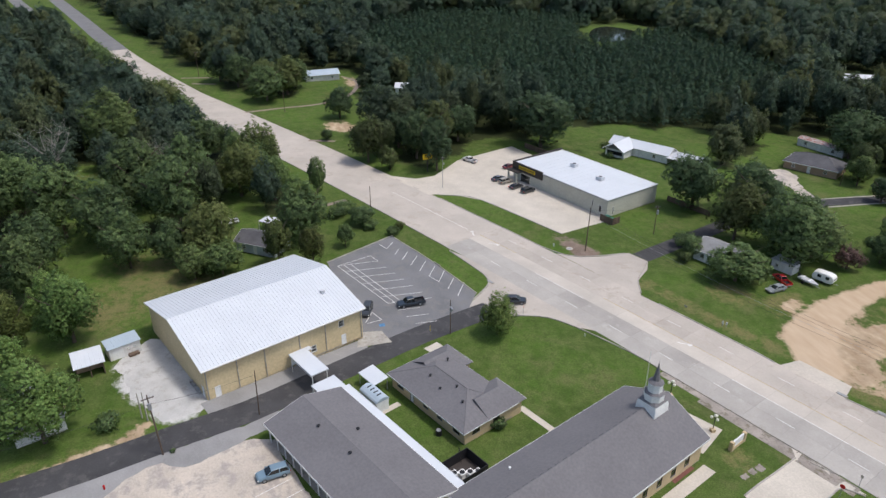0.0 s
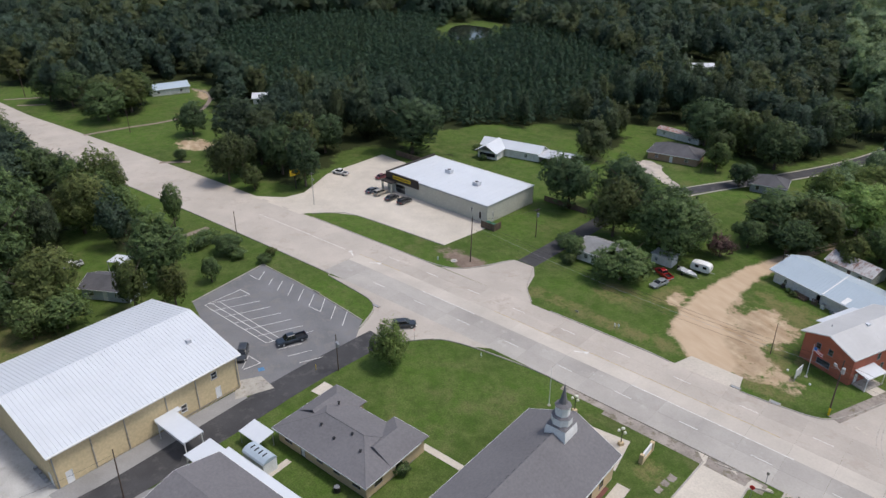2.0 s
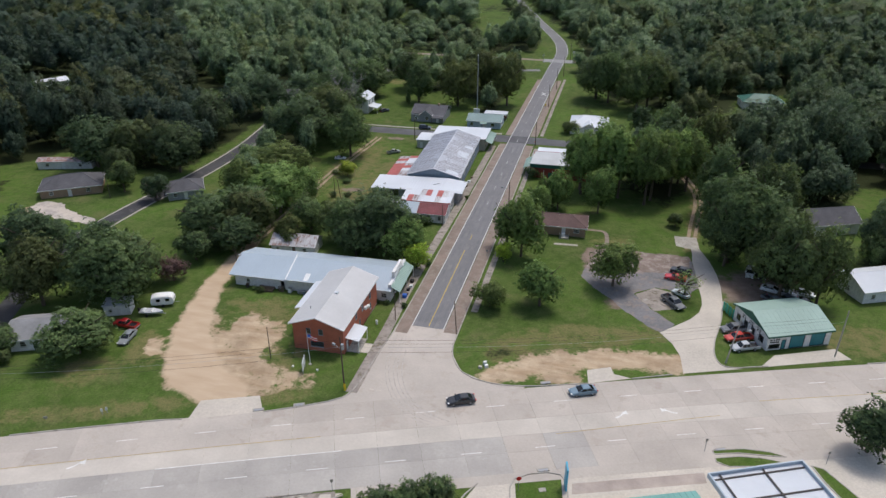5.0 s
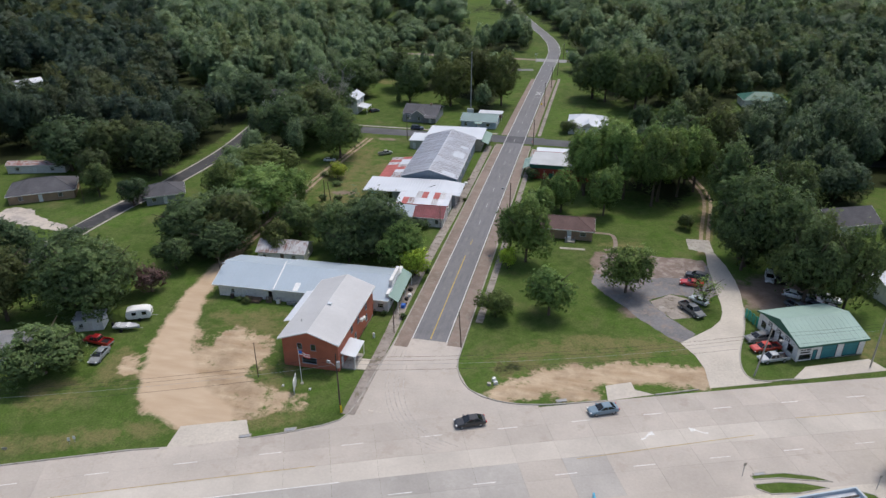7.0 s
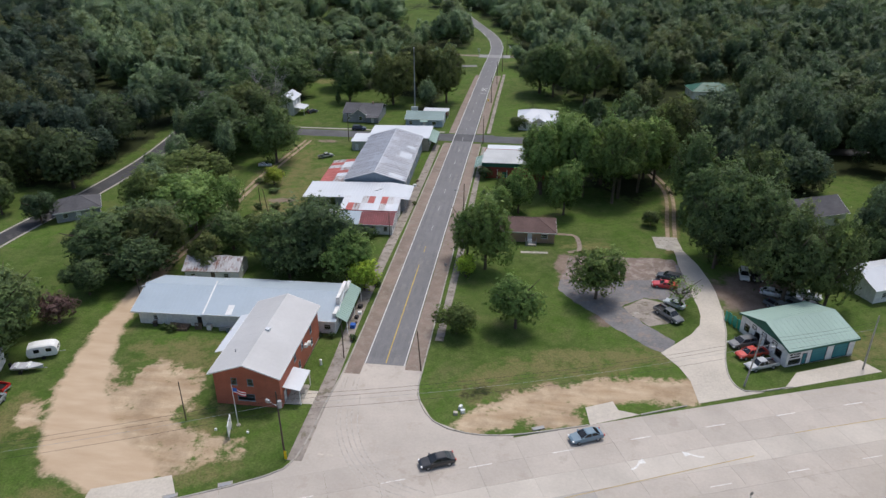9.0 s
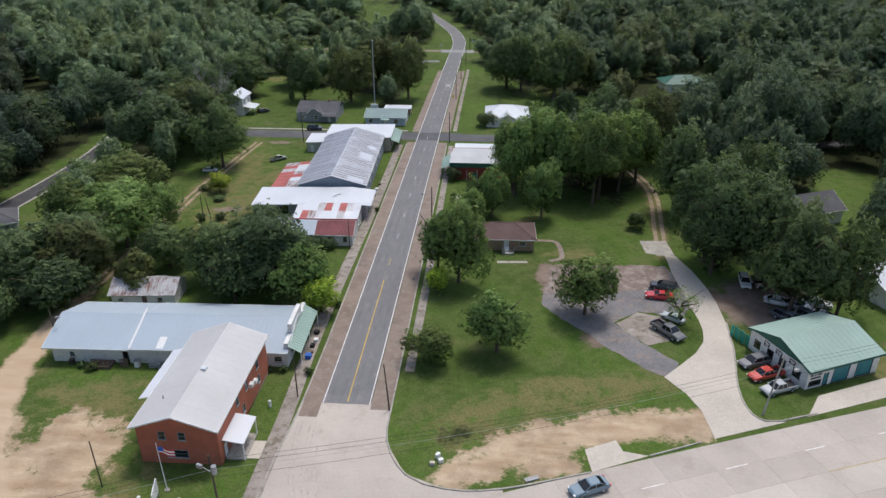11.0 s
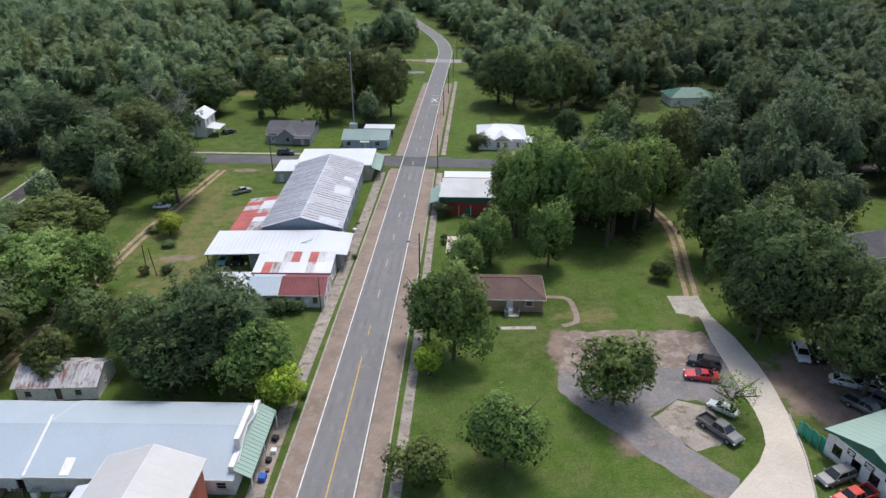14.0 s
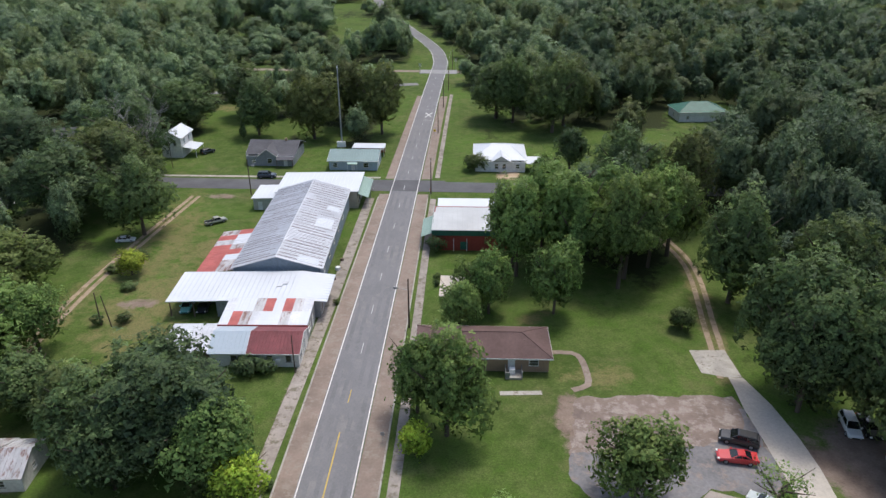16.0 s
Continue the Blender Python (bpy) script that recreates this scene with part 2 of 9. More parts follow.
TRACK_ASPHALT = paint("polished_wheel_asphalt", (0.16, 0.158, 0.163), 0.8, stain=(0.85, 1.15), coarse=0.1, fine=5.0, second=(0.18, 0.178, 0.182), amount=0.6)
LIGHT_ASPHALT = paint("pale_worn_asphalt", (0.27, 0.265, 0.26), 0.9, stain=(0.85, 1.12), coarse=0.2, fine=5.0)
OLD_WALK = paint("dirty_sidewalk", (0.31, 0.272, 0.238), 0.95, stain=(0.7, 1.2), coarse=0.3, fine=3.0, second=(0.17, 0.15, 0.11), amount=0.45, bump=0.2)
LOT_ASPHALT = paint("crumbling_asphalt", (0.185, 0.18, 0.182), 0.95, stain=(0.75, 1.2), coarse=0.25, fine=2.5, second=(0.245, 0.205, 0.18), amount=0.45, bump=0.3, grain=0.2)
DIRT_PAVING = paint("dirt_covered_paving", (0.205, 0.158, 0.132), 0.95, stain=(0.75, 1.2), coarse=0.22, fine=2.5, second=(0.30, 0.255, 0.22), amount=0.55, bump=0.3)
NEW_ASPHALT = paint("fresh_asphalt", (0.052, 0.051, 0.053), 0.85, stain=(0.8, 1.3), coarse=0.15, fine=6.0, second=(0.085, 0.082, 0.08), amount=0.35)
GREY_ASPHALT = paint("faded_asphalt", (0.175, 0.175, 0.18), 0.9, stain=(0.8, 1.15), coarse=0.14, fine=5.0, second=(0.19, 0.185, 0.18), amount=0.4)
SHOULDER = paint("brown_shoulder", (0.245, 0.19, 0.155), 0.9, stain=(0.75, 1.15), coarse=0.25, fine=3.0, second=(0.26, 0.22, 0.18), amount=0.5)
WORN_WHITE = paint("worn_white_paint", (0.44, 0.44, 0.43), 0.8, stain=(0.75, 1.1), coarse=1.0, bump=0)
WHITE_PAINT = paint("road_paint_white", (0.72, 0.71, 0.68), 0.8, stain=(0.7, 1.1), coarse=1.2, bump=0)
STREET_YELLOW = paint("street_paint_yellow", (0.58, 0.41, 0.10), 0.8, stain=(0.7, 1.1), coarse=0.8, bump=0)
YELLOW_PAINT = paint("road_paint_yellow", (0.50, 0.38, 0.18), 0.8, stain=(0.6, 1.1), coarse=0.8, bump=0)
WHITE_ROOF = paint("white_metal_roof", (0.60, 0.625, 0.655), 0.45, stain=(0.95, 1.03), coarse=0.2, fine=2.0, bump=0.02, spec=0.4, grain=0.025)
BLUE_ROOF = paint("pale_blue_metal_roof", (0.40, 0.47, 0.525), 0.4, metal=0.0, stain=(0.95, 1.04), coarse=0.15, fine=2.0, bump=0.02, spec=0.4, grain=0.03)
GALV = paint("galvanised_roof", (0.60, 0.61, 0.635), 0.45, metal=0.25, stain=(0.8, 1.15), coarse=0.3, fine=3.0, bump=0.1)
RUST_ROOF = paint("rusting_tin_roof", (0.50, 0.495, 0.50), 0.55, metal=0.15, stain=(0.7, 1.15), coarse=0.4, fine=3.0, second=(0.21, 0.115, 0.09), amount=0.5, stretch=(1, 0.25, 1))
RUST_BAND = paint("rust_band", (0.19, 0.155, 0.15), 0.7, stain=(0.7, 1.3), coarse=0.7, fine=4.0, second=(0.42, 0.42, 0.43), amount=0.45)
RED_ROOF = paint("red_tin_roof", (0.42, 0.115, 0.10), 0.6, stain=(0.75, 1.2), coarse=0.4, fine=3.0)
DARK_RED_ROOF = paint("dark_red_tin_roof", (0.18, 0.05, 0.055), 0.55, stain=(0.7, 1.3), coarse=0.5, fine=3.0)
GREEN_ROOF = paint("pale_green_metal_roof", (0.29, 0.40, 0.345), 0.55, stain=(0.92, 1.07), coarse=0.15, fine=2.0, bump=0.0, grain=0.03)
DARK_GREEN = paint("dark_green_metal", (0.03, 0.12, 0.085), 0.5, stain=(0.8, 1.2), coarse=0.4)
SHINGLE = paint("grey_shingles", (0.158, 0.152, 0.158), 0.9, stain=(0.93, 1.07), coarse=0.15, fine=2.5, bump=0.3)
DARK_SHINGLE = paint("dark_shingles", (0.10, 0.098, 0.105), 0.9, stain=(0.8, 1.2), coarse=0.3, fine=2.5, bump=0.3)
BROWN_SHINGLE = paint("brown_shingles", (0.118, 0.076, 0.068), 0.9, stain=(0.8, 1.25), coarse=0.25, fine=2.5, bump=0.3)
CREAM = paint("cream_wall_panels", (0.62, 0.50, 0.30), 0.7, stain=(0.92, 1.06), coarse=0.25, fine=2.0, bump=0.05)
BEIGE = paint("beige_panels", (0.50, 0.49, 0.42), 0.7, stain=(0.92, 1.06), coarse=0.25, fine=2.0, bump=0.05)
BUFF_BRICK = paint("buff_brick", (0.56, 0.43, 0.265), 0.85, stain=(0.94, 1.05), coarse=0.3, fine=4.0, bump=0.08)
TAN_BRICK = paint("tan_brick", (0.36, 0.25, 0.17), 0.85, stain=(0.85, 1.12), coarse=0.6, fine=5.0, bump=0.2)
RED_BRICK = paint("red_brick", (0.40, 0.13, 0.08), 0.85, stain=(0.85, 1.15), coarse=0.4, fine=5.0, bump=0.2, second=(0.36, 0.13, 0.08), amount=0.3)
WHITE_WALL = paint("white_boards", (0.74, 0.73, 0.70), 0.7, stain=(0.85, 1.04), coarse=0.5, fine=2.0, bump=0.1)
GREY_WALL = paint("grey_boards", (0.30, 0.31, 0.32), 0.7, stain=(0.85, 1.1), coarse=0.5, fine=2.0)
BLUE_GREY = paint("blue_grey_metal_wall", (0.22, 0.27, 0.32), 0.6, stain=(0.85, 1.1), coarse=0.5, fine=2.0)
BARE_METAL = paint("bare_metal_wall", (0.36, 0.37, 0.38), 0.55, metal=0.2, stain=(0.7, 1.15), coarse=0.4, second=(0.2, 0.13, 0.1), amount=0.2)
DARK_PANEL = paint("dark_brown_fascia", (0.05, 0.042, 0.038), 0.6, stain=(0.9, 1.1))
WOOD = paint("weathered_wood", (0.14, 0.10, 0.075), 0.85, stain=(0.7, 1.3), coarse=1.5, fine=12.0, stretch=(1, 1, 0.15))
POLE_WOOD = paint("pole_wood", (0.095, 0.07, 0.055), 0.85, stain=(0.7, 1.4), coarse=1.5, fine=12.0, stretch=(1, 1, 0.1))
STEEL = paint("grey_steel", (0.36, 0.37, 0.38), 0.5, metal=0.5, coarse=1.0)
BLACK_METAL = paint("black_metal", (0.02, 0.02, 0.022), 0.5, coarse=1.0)
RUBBER = paint("tyre_rubber", (0.02, 0.02, 0.02), 0.85, coarse=3.0)
TEAL = paint("teal_door_paint", (0.05, 0.22, 0.24), 0.55, stain=(0.85, 1.1), coarse=0.8)
YELLOW_SIGN = paint("yellow_sign_face", (0.75, 0.52, 0.02), 0.5, stain=(0.95, 1.05), bump=0)
RED_SIGN = paint("red_sign_face", (0.5, 0.02, 0.02), 0.5, stain=(0.95, 1.05), bump=0)
BLUE_PLASTIC = paint("blue_plastic", (0.03, 0.12, 0.45), 0.5, stain=(0.9, 1.1))
WHITE_PLASTIC = paint("white_enamel", (0.78, 0.78, 0.76), 0.45, stain=(0.92, 1.04), coarse=1.0, bump=0.03)
MAROON = paint("maroon_paving", (0.17, 0.07, 0.06), 0.85, coarse=0.8)
WINDOW_BLACK = paint("window_black", (0.012, 0.012, 0.013), 0.9, bump=0)
GLASS = glass("window_glass")
ENAMEL = enamel("car_enamel")
BARK = paint("bark", (0.11, 0.085, 0.065), 0.95, stain=(0.7, 1.3), coarse=2.0, fine=12.0, stretch=(1, 1, 0.2), bump=0.4)
LEAF = foliage("broad_leaves", (0.040, 0.066, 0.038), (0.165, 0.235, 0.082))
YARD_LEAF = foliage("yard_leaves", (0.098, 0.162, 0.050), (0.215, 0.315, 0.090))
BRIGHT_LEAF = foliage("fresh_leaves", (0.27, 0.39, 0.045), (0.43, 0.55, 0.08), (0.42, 0.46, 0.07))
# eastern woods: a shaded copy of the leaf colour
EAST_LEAF = foliage("shaded_east_leaves", (0.038, 0.062, 0.045), (0.148, 0.208, 0.098))
# central woods: the lit copy of the woods' leaf colour
WOOD_LEAF = foliage("woodland_leaves", (0.068, 0.108, 0.070), (0.255, 0.345, 0.165))
# single trees in the west: cloud shade is mixed into this leaf colour
SHADE_LEAF = foliage("cloud_shaded_leaves", (0.029, 0.050, 0.034), (0.112, 0.165, 0.072))
# western woods: darker leaf copy with the cloud shadow painted in
WEST_LEAF = foliage("shaded_west_leaves", (0.023, 0.040, 0.033), (0.078, 0.118, 0.072))
PINE_LEAF = foliage("pine_needles", (0.018, 0.040, 0.026), (0.056, 0.100, 0.056), (0.05, 0.08, 0.035), 2.4)
WATER = paint("pond_water", (0.02, 0.025, 0.02), 0.06, bump=0, spec=0.6)


# ---------------------------------------------------------------- mesh helpers
class Mesh:
    """Gathers the vertices and faces of one part."""

    def __init__(self):
        self.v, self.f = [], []

    def add(self, verts, faces):
        k = len(self.v)
        self.v += [tuple(p) for p in verts]
        self.f += [tuple(k + i for i in f) for f in faces]
        return self

    def box(self, x0, x1, y0, y1, z0, z1, m=None):
        c = [Vector((x, y, z)) for z in (z0, z1) for x, y in ((x0, y0), (x1, y0), (x1, y1), (x0, y1))]
        if m:
            c = [m @ p for p in c]
        return self.add(c, [(3, 2, 1, 0), (4, 5, 6, 7), (0, 1, 5, 4), (1, 2, 6, 5), (2, 3, 7, 6), (3, 0, 4, 7)])

    def prism(self, outline, thick):
        """A flat outline of 3D points, thickened by the vector thick."""
        n, t = len(outline), Vector(thick)
        top = [Vector(p) for p in outline]
        return self.add(top + [p + t for p in top], [tuple(range(n)), tuple(range(2 * n - 1, n - 1, -1))] + [((i + 1) % n, i, n + i, n + (i + 1) % n) for i in range(n)])

    def tube(self, a, b, r0, r1=None, sides=8, caps=True):
        a, b = Vector(a), Vector(b)
        r1 = r0 if r1 is None else r1
        q = (b - a).to_track_quat("Z", "Y")
        ring = [Vector((math.cos(2 * math.pi * i / sides), math.sin(2 * math.pi * i / sides), 0)) for i in range(sides)]
        f = [(i, (i + 1) % sides, sides + (i + 1) % sides, sides + i) for i in range(sides)]
        if caps:
            f += [tuple(range(sides - 1, -1, -1)), tuple(range(sides, 2 * sides))]
        return self.add([a + q @ (p * r0) for p in ring] + [b + q @ (p * r1) for p in ring], f)

    def loft(self, rings):
        """Closed rings of equal length, joined and capped."""
        n = len(rings[0])
        f = [(k * n + i, k * n + (i + 1) % n, (k + 1) * n + (i + 1) % n, (k + 1) * n + i) for k in range(len(rings) - 1) for i in range(n)]
        f += [tuple(range(n - 1, -1, -1)), tuple(range((len(rings) - 1) * n, len(rings) * n))]
        return self.add([p for r in rings for p in r], f)

    def data(self, name):
        d = bpy.data.meshes.new(name)
        d.from_pydata(self.v, [], self.f)
        return d


def part(name, m, material, parent=None, label="", smooth=False):
    """One mesh object under a thing or under a part."""
    d = m.data(name) if isinstance(m, Mesh) else m
    if not d.materials:
        d.materials.append(material)
    if smooth:
        d.shade_smooth()
    ob = new(name, d)
    ob.parent = parent
    if label:
        ob["label"] = label
    return ob


def thing(name, m, label, category, group="", kind=""):
    """An empty at the base of a thing, to which its parts belong."""
    ob = new(name)
    ob.empty_display_size = 0.3
    ob.matrix_world = m
    return tagged(ob, label, category, group, kind)


def at(x, y, deg=0.0, up=0.0):
    return pose(x, y, float(gz(x, y)) + up, 0, 0, deg)


def structure(name, m, material, label, category="", smooth=False):
    ob = part(name, m, material, smooth=smooth)
    return tagged(ob, label, category or name.split("_")[0], kind="structure")


def strip(line, left, right, off, step=4.0, smooth_line=True):
    """A ribbon on the ground along a line, from left to right of it."""
    pts = curve(line, step) if smooth_line else line
    m, rows = Mesh(), []
    for i, (x, y) in enumerate(pts):
        a, b = pts[max(0, i - 1)], pts[min(len(pts) - 1, i + 1)]
        d = Vector((b[0] - a[0], b[1] - a[1])).normalized()
        n = Vector((-d.y, d.x))
        k = max(1, int(abs(left - right) / 6))
        row = []
        for j in range(k + 1):
            s = left + (right - left) * j / k
            p = (x + n.x * s, y + n.y * s)
            row.append((*p, float(gz(*p)) + off))
        rows.append(row)
    w = len(rows[0])
    m.v = [p for r in rows for p in r]
    m.f = [(i * w + j, i * w + j + 1, (i + 1) * w + j + 1, (i + 1) * w + j) for i in range(len(rows) - 1) for j in range(w - 1)]
    return m


def sheet(outline, off, cell=7.0):
    """A paved outline laid on the ground."""
    bm = bmesh.new()
    bmesh.ops.triangulate(bm, faces=[bm.faces.new([bm.verts.new((x, y, 0)) for x, y in outline])])
    xs, ys = [p[0] for p in outline], [p[1] for p in outline]
    for lo, hi, n in ((min(xs), max(xs), (1, 0, 0)), (min(ys), max(ys), (0, 1, 0))):
        s = math.ceil(lo / cell) * cell
        while s < hi:
            bmesh.ops.bisect_plane(bm, geom=bm.verts[:] + bm.edges[:] + bm.faces[:], plane_co=(s * n[0], s * n[1], 0), plane_no=n)
            s += cell
    for v in bm.verts:
        v.co.z = float(gz(v.co.x, v.co.y)) + off
    bmesh.ops.recalc_face_normals(bm, faces=bm.faces)
    if sum(f.normal.z for f in bm.faces) < 0:
        bmesh.ops.reverse_faces(bm, faces=bm.faces)
    d = bpy.data.meshes.new("sheet")
    bm.to_mesh(d)
    bm.free()
    return d


def ragged(outline, amp=0.35, step=1.1, seed=5):
    """An outline with broken, crumbling edges."""
    g = np.random.default_rng(seed)
    out = []
    for (x0, y0), (x1, y1) in zip(outline, outline[1:] + outline[:1]):
        n = max(1, int(math.hypot(x1 - x0, y1 - y0) / step))
        out += [(x0 + (x1 - x0) * i / n + g.uniform(-amp, amp), y0 + (y1 - y0) * i / n + g.uniform(-amp, amp)) for i in range(n)]
    return out


def kerb(name, line, label="raised concrete kerb along the paving", wide=0.22, high=0.17, step=2.0, smooth_line=True):
    pts = curve(line, step) if smooth_line else line
    m, rings = Mesh(), []
    for i, (x, y) in enumerate(pts):
        a, b = pts[max(0, i - 1)], pts[min(len(pts) - 1, i + 1)]
        d = Vector((b[0] - a[0], b[1] - a[1])).normalized()
        n, z = Vector((-d.y, d.x)), float(gz(x, y))
        rings.append([(x + n.x * s, y + n.y * s, z + h) for s, h in ((-wide / 2, -0.05), (wide / 2, -0.05), (wide / 2, high - 0.03), (wide / 2 - 0.03, high), (-wide / 2 + 0.03, high), (-wide / 2, high - 0.03))])
    m.loft(rings)
    return structure(name, m, KERB_MAT, label, "kerb")


# ---------------------------------------------------------------- ground
def near_line(x, y, line):
    """Distance to a polyline, for arrays."""
    best = np.full(np.shape(x), 1e9)
    for (ax, ay), (bx, by) in zip(line, line[1:]):
        dx, dy = bx - ax, by - ay
        t = np.clip(((x - ax) * dx + (y - ay) * dy) / (dx * dx + dy * dy), 0, 1)
        best = np.minimum(best, np.hypot(x - ax - t * dx, y - ay - t * dy))
    return best


def blob(x, y, places):
    """One inside any of the ellipses (x, y, rx, ry, degrees), falling off over their rim."""
    out = np.zeros(np.shape(x))
    for cx, cy, rx, ry, deg in places:
        c, s = math.cos(radians(deg)), math.sin(radians(deg))
        u, v = (x - cx) * c + (y - cy) * s, -(x - cx) * s + (y - cy) * c
        out = np.maximum(out, np.clip(1.5 - np.hypot(u / rx, v / ry), 0, 1))
    return out


HIGHWAY_MID = [hw(x, 9.4) for x in range(-760, 140, 20)]
OPEN_LINES = [(HIGHWAY_MID, 19), ([(-470, -245), (-523, -270), (-640, -314)], 16), ([(3, -20), (3, 300)], 13), (STREET, 9), ([(-75, 127), (60, 127)], 9), (SIDE_ROAD, 6), ([(-95, 274), (40, 271)], 9),
              ([(-80, 228), (-2, 246)], 5), ([(-17, 45), (-17, 122)], 17), (TRACK, 6), ([(-110, -168), (-150, -140)], 5), ([(62, 60), (66, 110)], 5)]
OPEN_CHURCH = [
    (-84, -150, 26), (-74, -166, 12), (-40, -110, 46), (-60, -95, 46), (-20, -130, 40), (-82, -96, 24), (-98, -127, 13), (-110, -130, 9), (-122, -168, 5), (50, -45, 42), (15, -50, 28), (-12, -78, 36),
    (0, -100, 40),
]
OPEN_NORTH_WEST = [
    (-142, -128, 6), (-232, -118, 15), (-220, -106, 15), (-200, -98, 18), (-254, -129, 13), (-165, -92, 12), (-141, -86, 10), (-280, -91, 17), (-262, -92, 13), (-250, -93, 13), (-238, -95, 12), (-227, -84, 8), (-243, -58, 9), (-233, -65, 7), (-221, -70, 6), (-210, -74, 5), (-120, -45, 38), (-158, -45, 12), (-166, -15, 14),
    (-165, 5, 14), (-150, 5, 19), (-160, 28, 10), (-140, 0, 21), (-115, 8, 16), (-100, -8, 19), (-105, 22, 12), (-115, 40, 19), (-107, 47, 14), (-137, 62, 13), (-125, 63, 11), (-148, 56, 8),
    (-119, 66, 7), (-104, 57, 10), (-226, 166, 13),
]
OPEN_WEST_STREET = [
    (-95, -45, 26), (-75, 28, 15), (-56, 5, 16), (-66, -18, 21), (-85, 32, 13), (-79, 47, 11), (-60, -35, 16), (-30, -10, 30), (-30, 15, 24), (-42, 60, 13), (-44, 80, 15), (-44, 100, 15),
    (-47, 115, 13), (-33, 60, 13), (-45, 140, 19), (-50, 165, 14), (-62, 150, 11), (-40, 180, 10), (-30, 150, 15), (-25, 172, 8),
]
OPEN_EAST_STREET = [
    (25, 20, 26), (45, 20, 22), (60, 20, 18), (75, 12, 22), (95, 15, 26), (40, 50, 20), (35, 70, 16), (52, 62, 9), (22, 95, 17), (35, 62, 18), (28, 150, 19), (45, 165, 17),
    (40, 178, 14), (20, 200, 13), (55, 175, 9), (94, 70, 13), (95, 198, 9), (92, 35, 10),
]
OPEN_FAR = [
    (-298, -150, 15), (-60, 205, 12), (-77, 277, 7), (17, 225, 9), (-58, 440, 17), (-60, 408, 15), (-74, 480, 22), (-75, 510, 20), (-48, 380, 10), (-47, 355, 9), (-44, 375, 8), (-27, 340, 8), (-2, 323, 8), (-7, 255, 8), (-378, 112, 26),
]
OPEN_SPOTS = OPEN_CHURCH + OPEN_NORTH_WEST + OPEN_WEST_STREET + OPEN_EAST_STREET + OPEN_FAR

# lawn strips cleared along the camera's sight lines: from, to and half the width
SIGHT_HIGHWAY = [
    (-166, -176, -136, -169, 4), (-138, -175, -112, -168, 4), (-134, -131, -109, -130, 4), (-123, -179, -99, -172, 4), (-118, -107, -95, -110, 4), (-109, -101, -87, -104, 4),
    (-232, -118, -193, -119, 4), (-204, -111, -169, -113, 4), (-281, -92, -241, -96, 4), (-194, -96, -160, -100, 4), (-238, -125, -198, -125, 4), (-292, -152, -252, -149, 4),
    (-171, -91, -141, -95, 4), (-96, -10, -76, -25, 4), (-248, -60, -208, -68, 4),
]
SIGHT_WEST = [
    (-372, 106, -346, 88, 15), (-402, 128, -386, 120, 20),
    (-384, 100, -349, 82, 6.5), (-135, 49, -109, 26, 6.5), (-110, 33, -88, 12, 6.5), (-101, 39, -80, 18, 6.5), (-153, 27, -125, 7, 6.5), (-224, 164, -198, 140, 10),
    (-140, 72, -114, 46, 6.5), (-100, 24, -82, 5, 6.5), (-114, 414, -103, 376, 10), (-230, 177, -203, 148, 6.5), (-142, 166, -120, 133, 6.5), (-95, 157, -75, 124, 6.5),
    (-110, 169, -89, 135, 6.5), (-131, 450, -119, 412, 6.5),
]
SIGHT_STREET = [
    (96, 68, 82, 46, 8), (115, 100, 100, 74, 6.5), (91, 31, 80, 15, 9),
    (-74, -162, -57, -156, 6.5), (-58, -158, -42, -153, 6.5), (-62, -153, -46, -149, 6.5), (-73, 26, -55, 6, 6.5), (-90, 84, -73, 57, 6.5), (-89, 95, -72, 66, 6.5),
    (-74, 6, -59, -10, 6.5), (-38, 103, -28, 74, 6.5), (-40, 61, -29, 37, 6.5), (33, 125, 33, 92, 6.5), (67, 86, 58, 65, 6.5), (67, 93, 58, 71, 6.5),
    (-61, 113, -47, 87, 6.5), (-54, 75, -42, 56, 6.5), (-63, 75, -49, 56, 6.5), (-71, 124, -55, 97, 6.5), (63, 46, 56, 32, 6.5), (68, 38, 60, 25, 6.5),
]
SIGHT_NORTH = [
    (-60, 183, -48, 145, 6.5), (-46, 157, -35, 120, 6.5), (21, 227, 23, 187, 6.5), (16, 202, 18, 162, 6.5), (27, 151, 28, 115, 6.5), (95, 206, 88, 166, 6.5),
    (-46, 395, -40, 356, 6.5), (-43, 424, -37, 384, 10), (16, 226, 17, 186, 6.5), (54, 175, 48, 139, 6.5), (80, 177, 69, 140, 6.5), (100, 215, 87, 177, 6.5),
    (106, 216, 93, 178, 6.5), (-67, 205, -54, 168, 6.5), (-55, 187, -43, 149, 6.5), (-26, 159, -18, 125, 6.5), (-65, 158, -51, 124, 6.5), (-58, 422, -51, 383, 6.5),
    (-57, 376, -50, 337, 6.5), (-15, 285, -11, 246, 6.5), (-27, 278, -21, 239, 6.5), (-50, 278, -41, 239, 6.5), (-78, 277, -66, 239, 6.5),
]
OPEN_LINES += [([(a, b), (c, d)], r) for a, b, c, d, r in SIGHT_HIGHWAY + SIGHT_WEST + SIGHT_STREET + SIGHT_NORTH]



def openness(x, y):
    """Metres from the edge of the woods: positive in the open."""
    out = np.full(np.shape(x), -1e9)
    for line, r in OPEN_LINES:
        out = np.maximum(out, r - near_line(x, y, line))
    for cx, cy, r in OPEN_SPOTS:
        out = np.maximum(out, r - np.hypot(x - cx, y - cy))
    return out


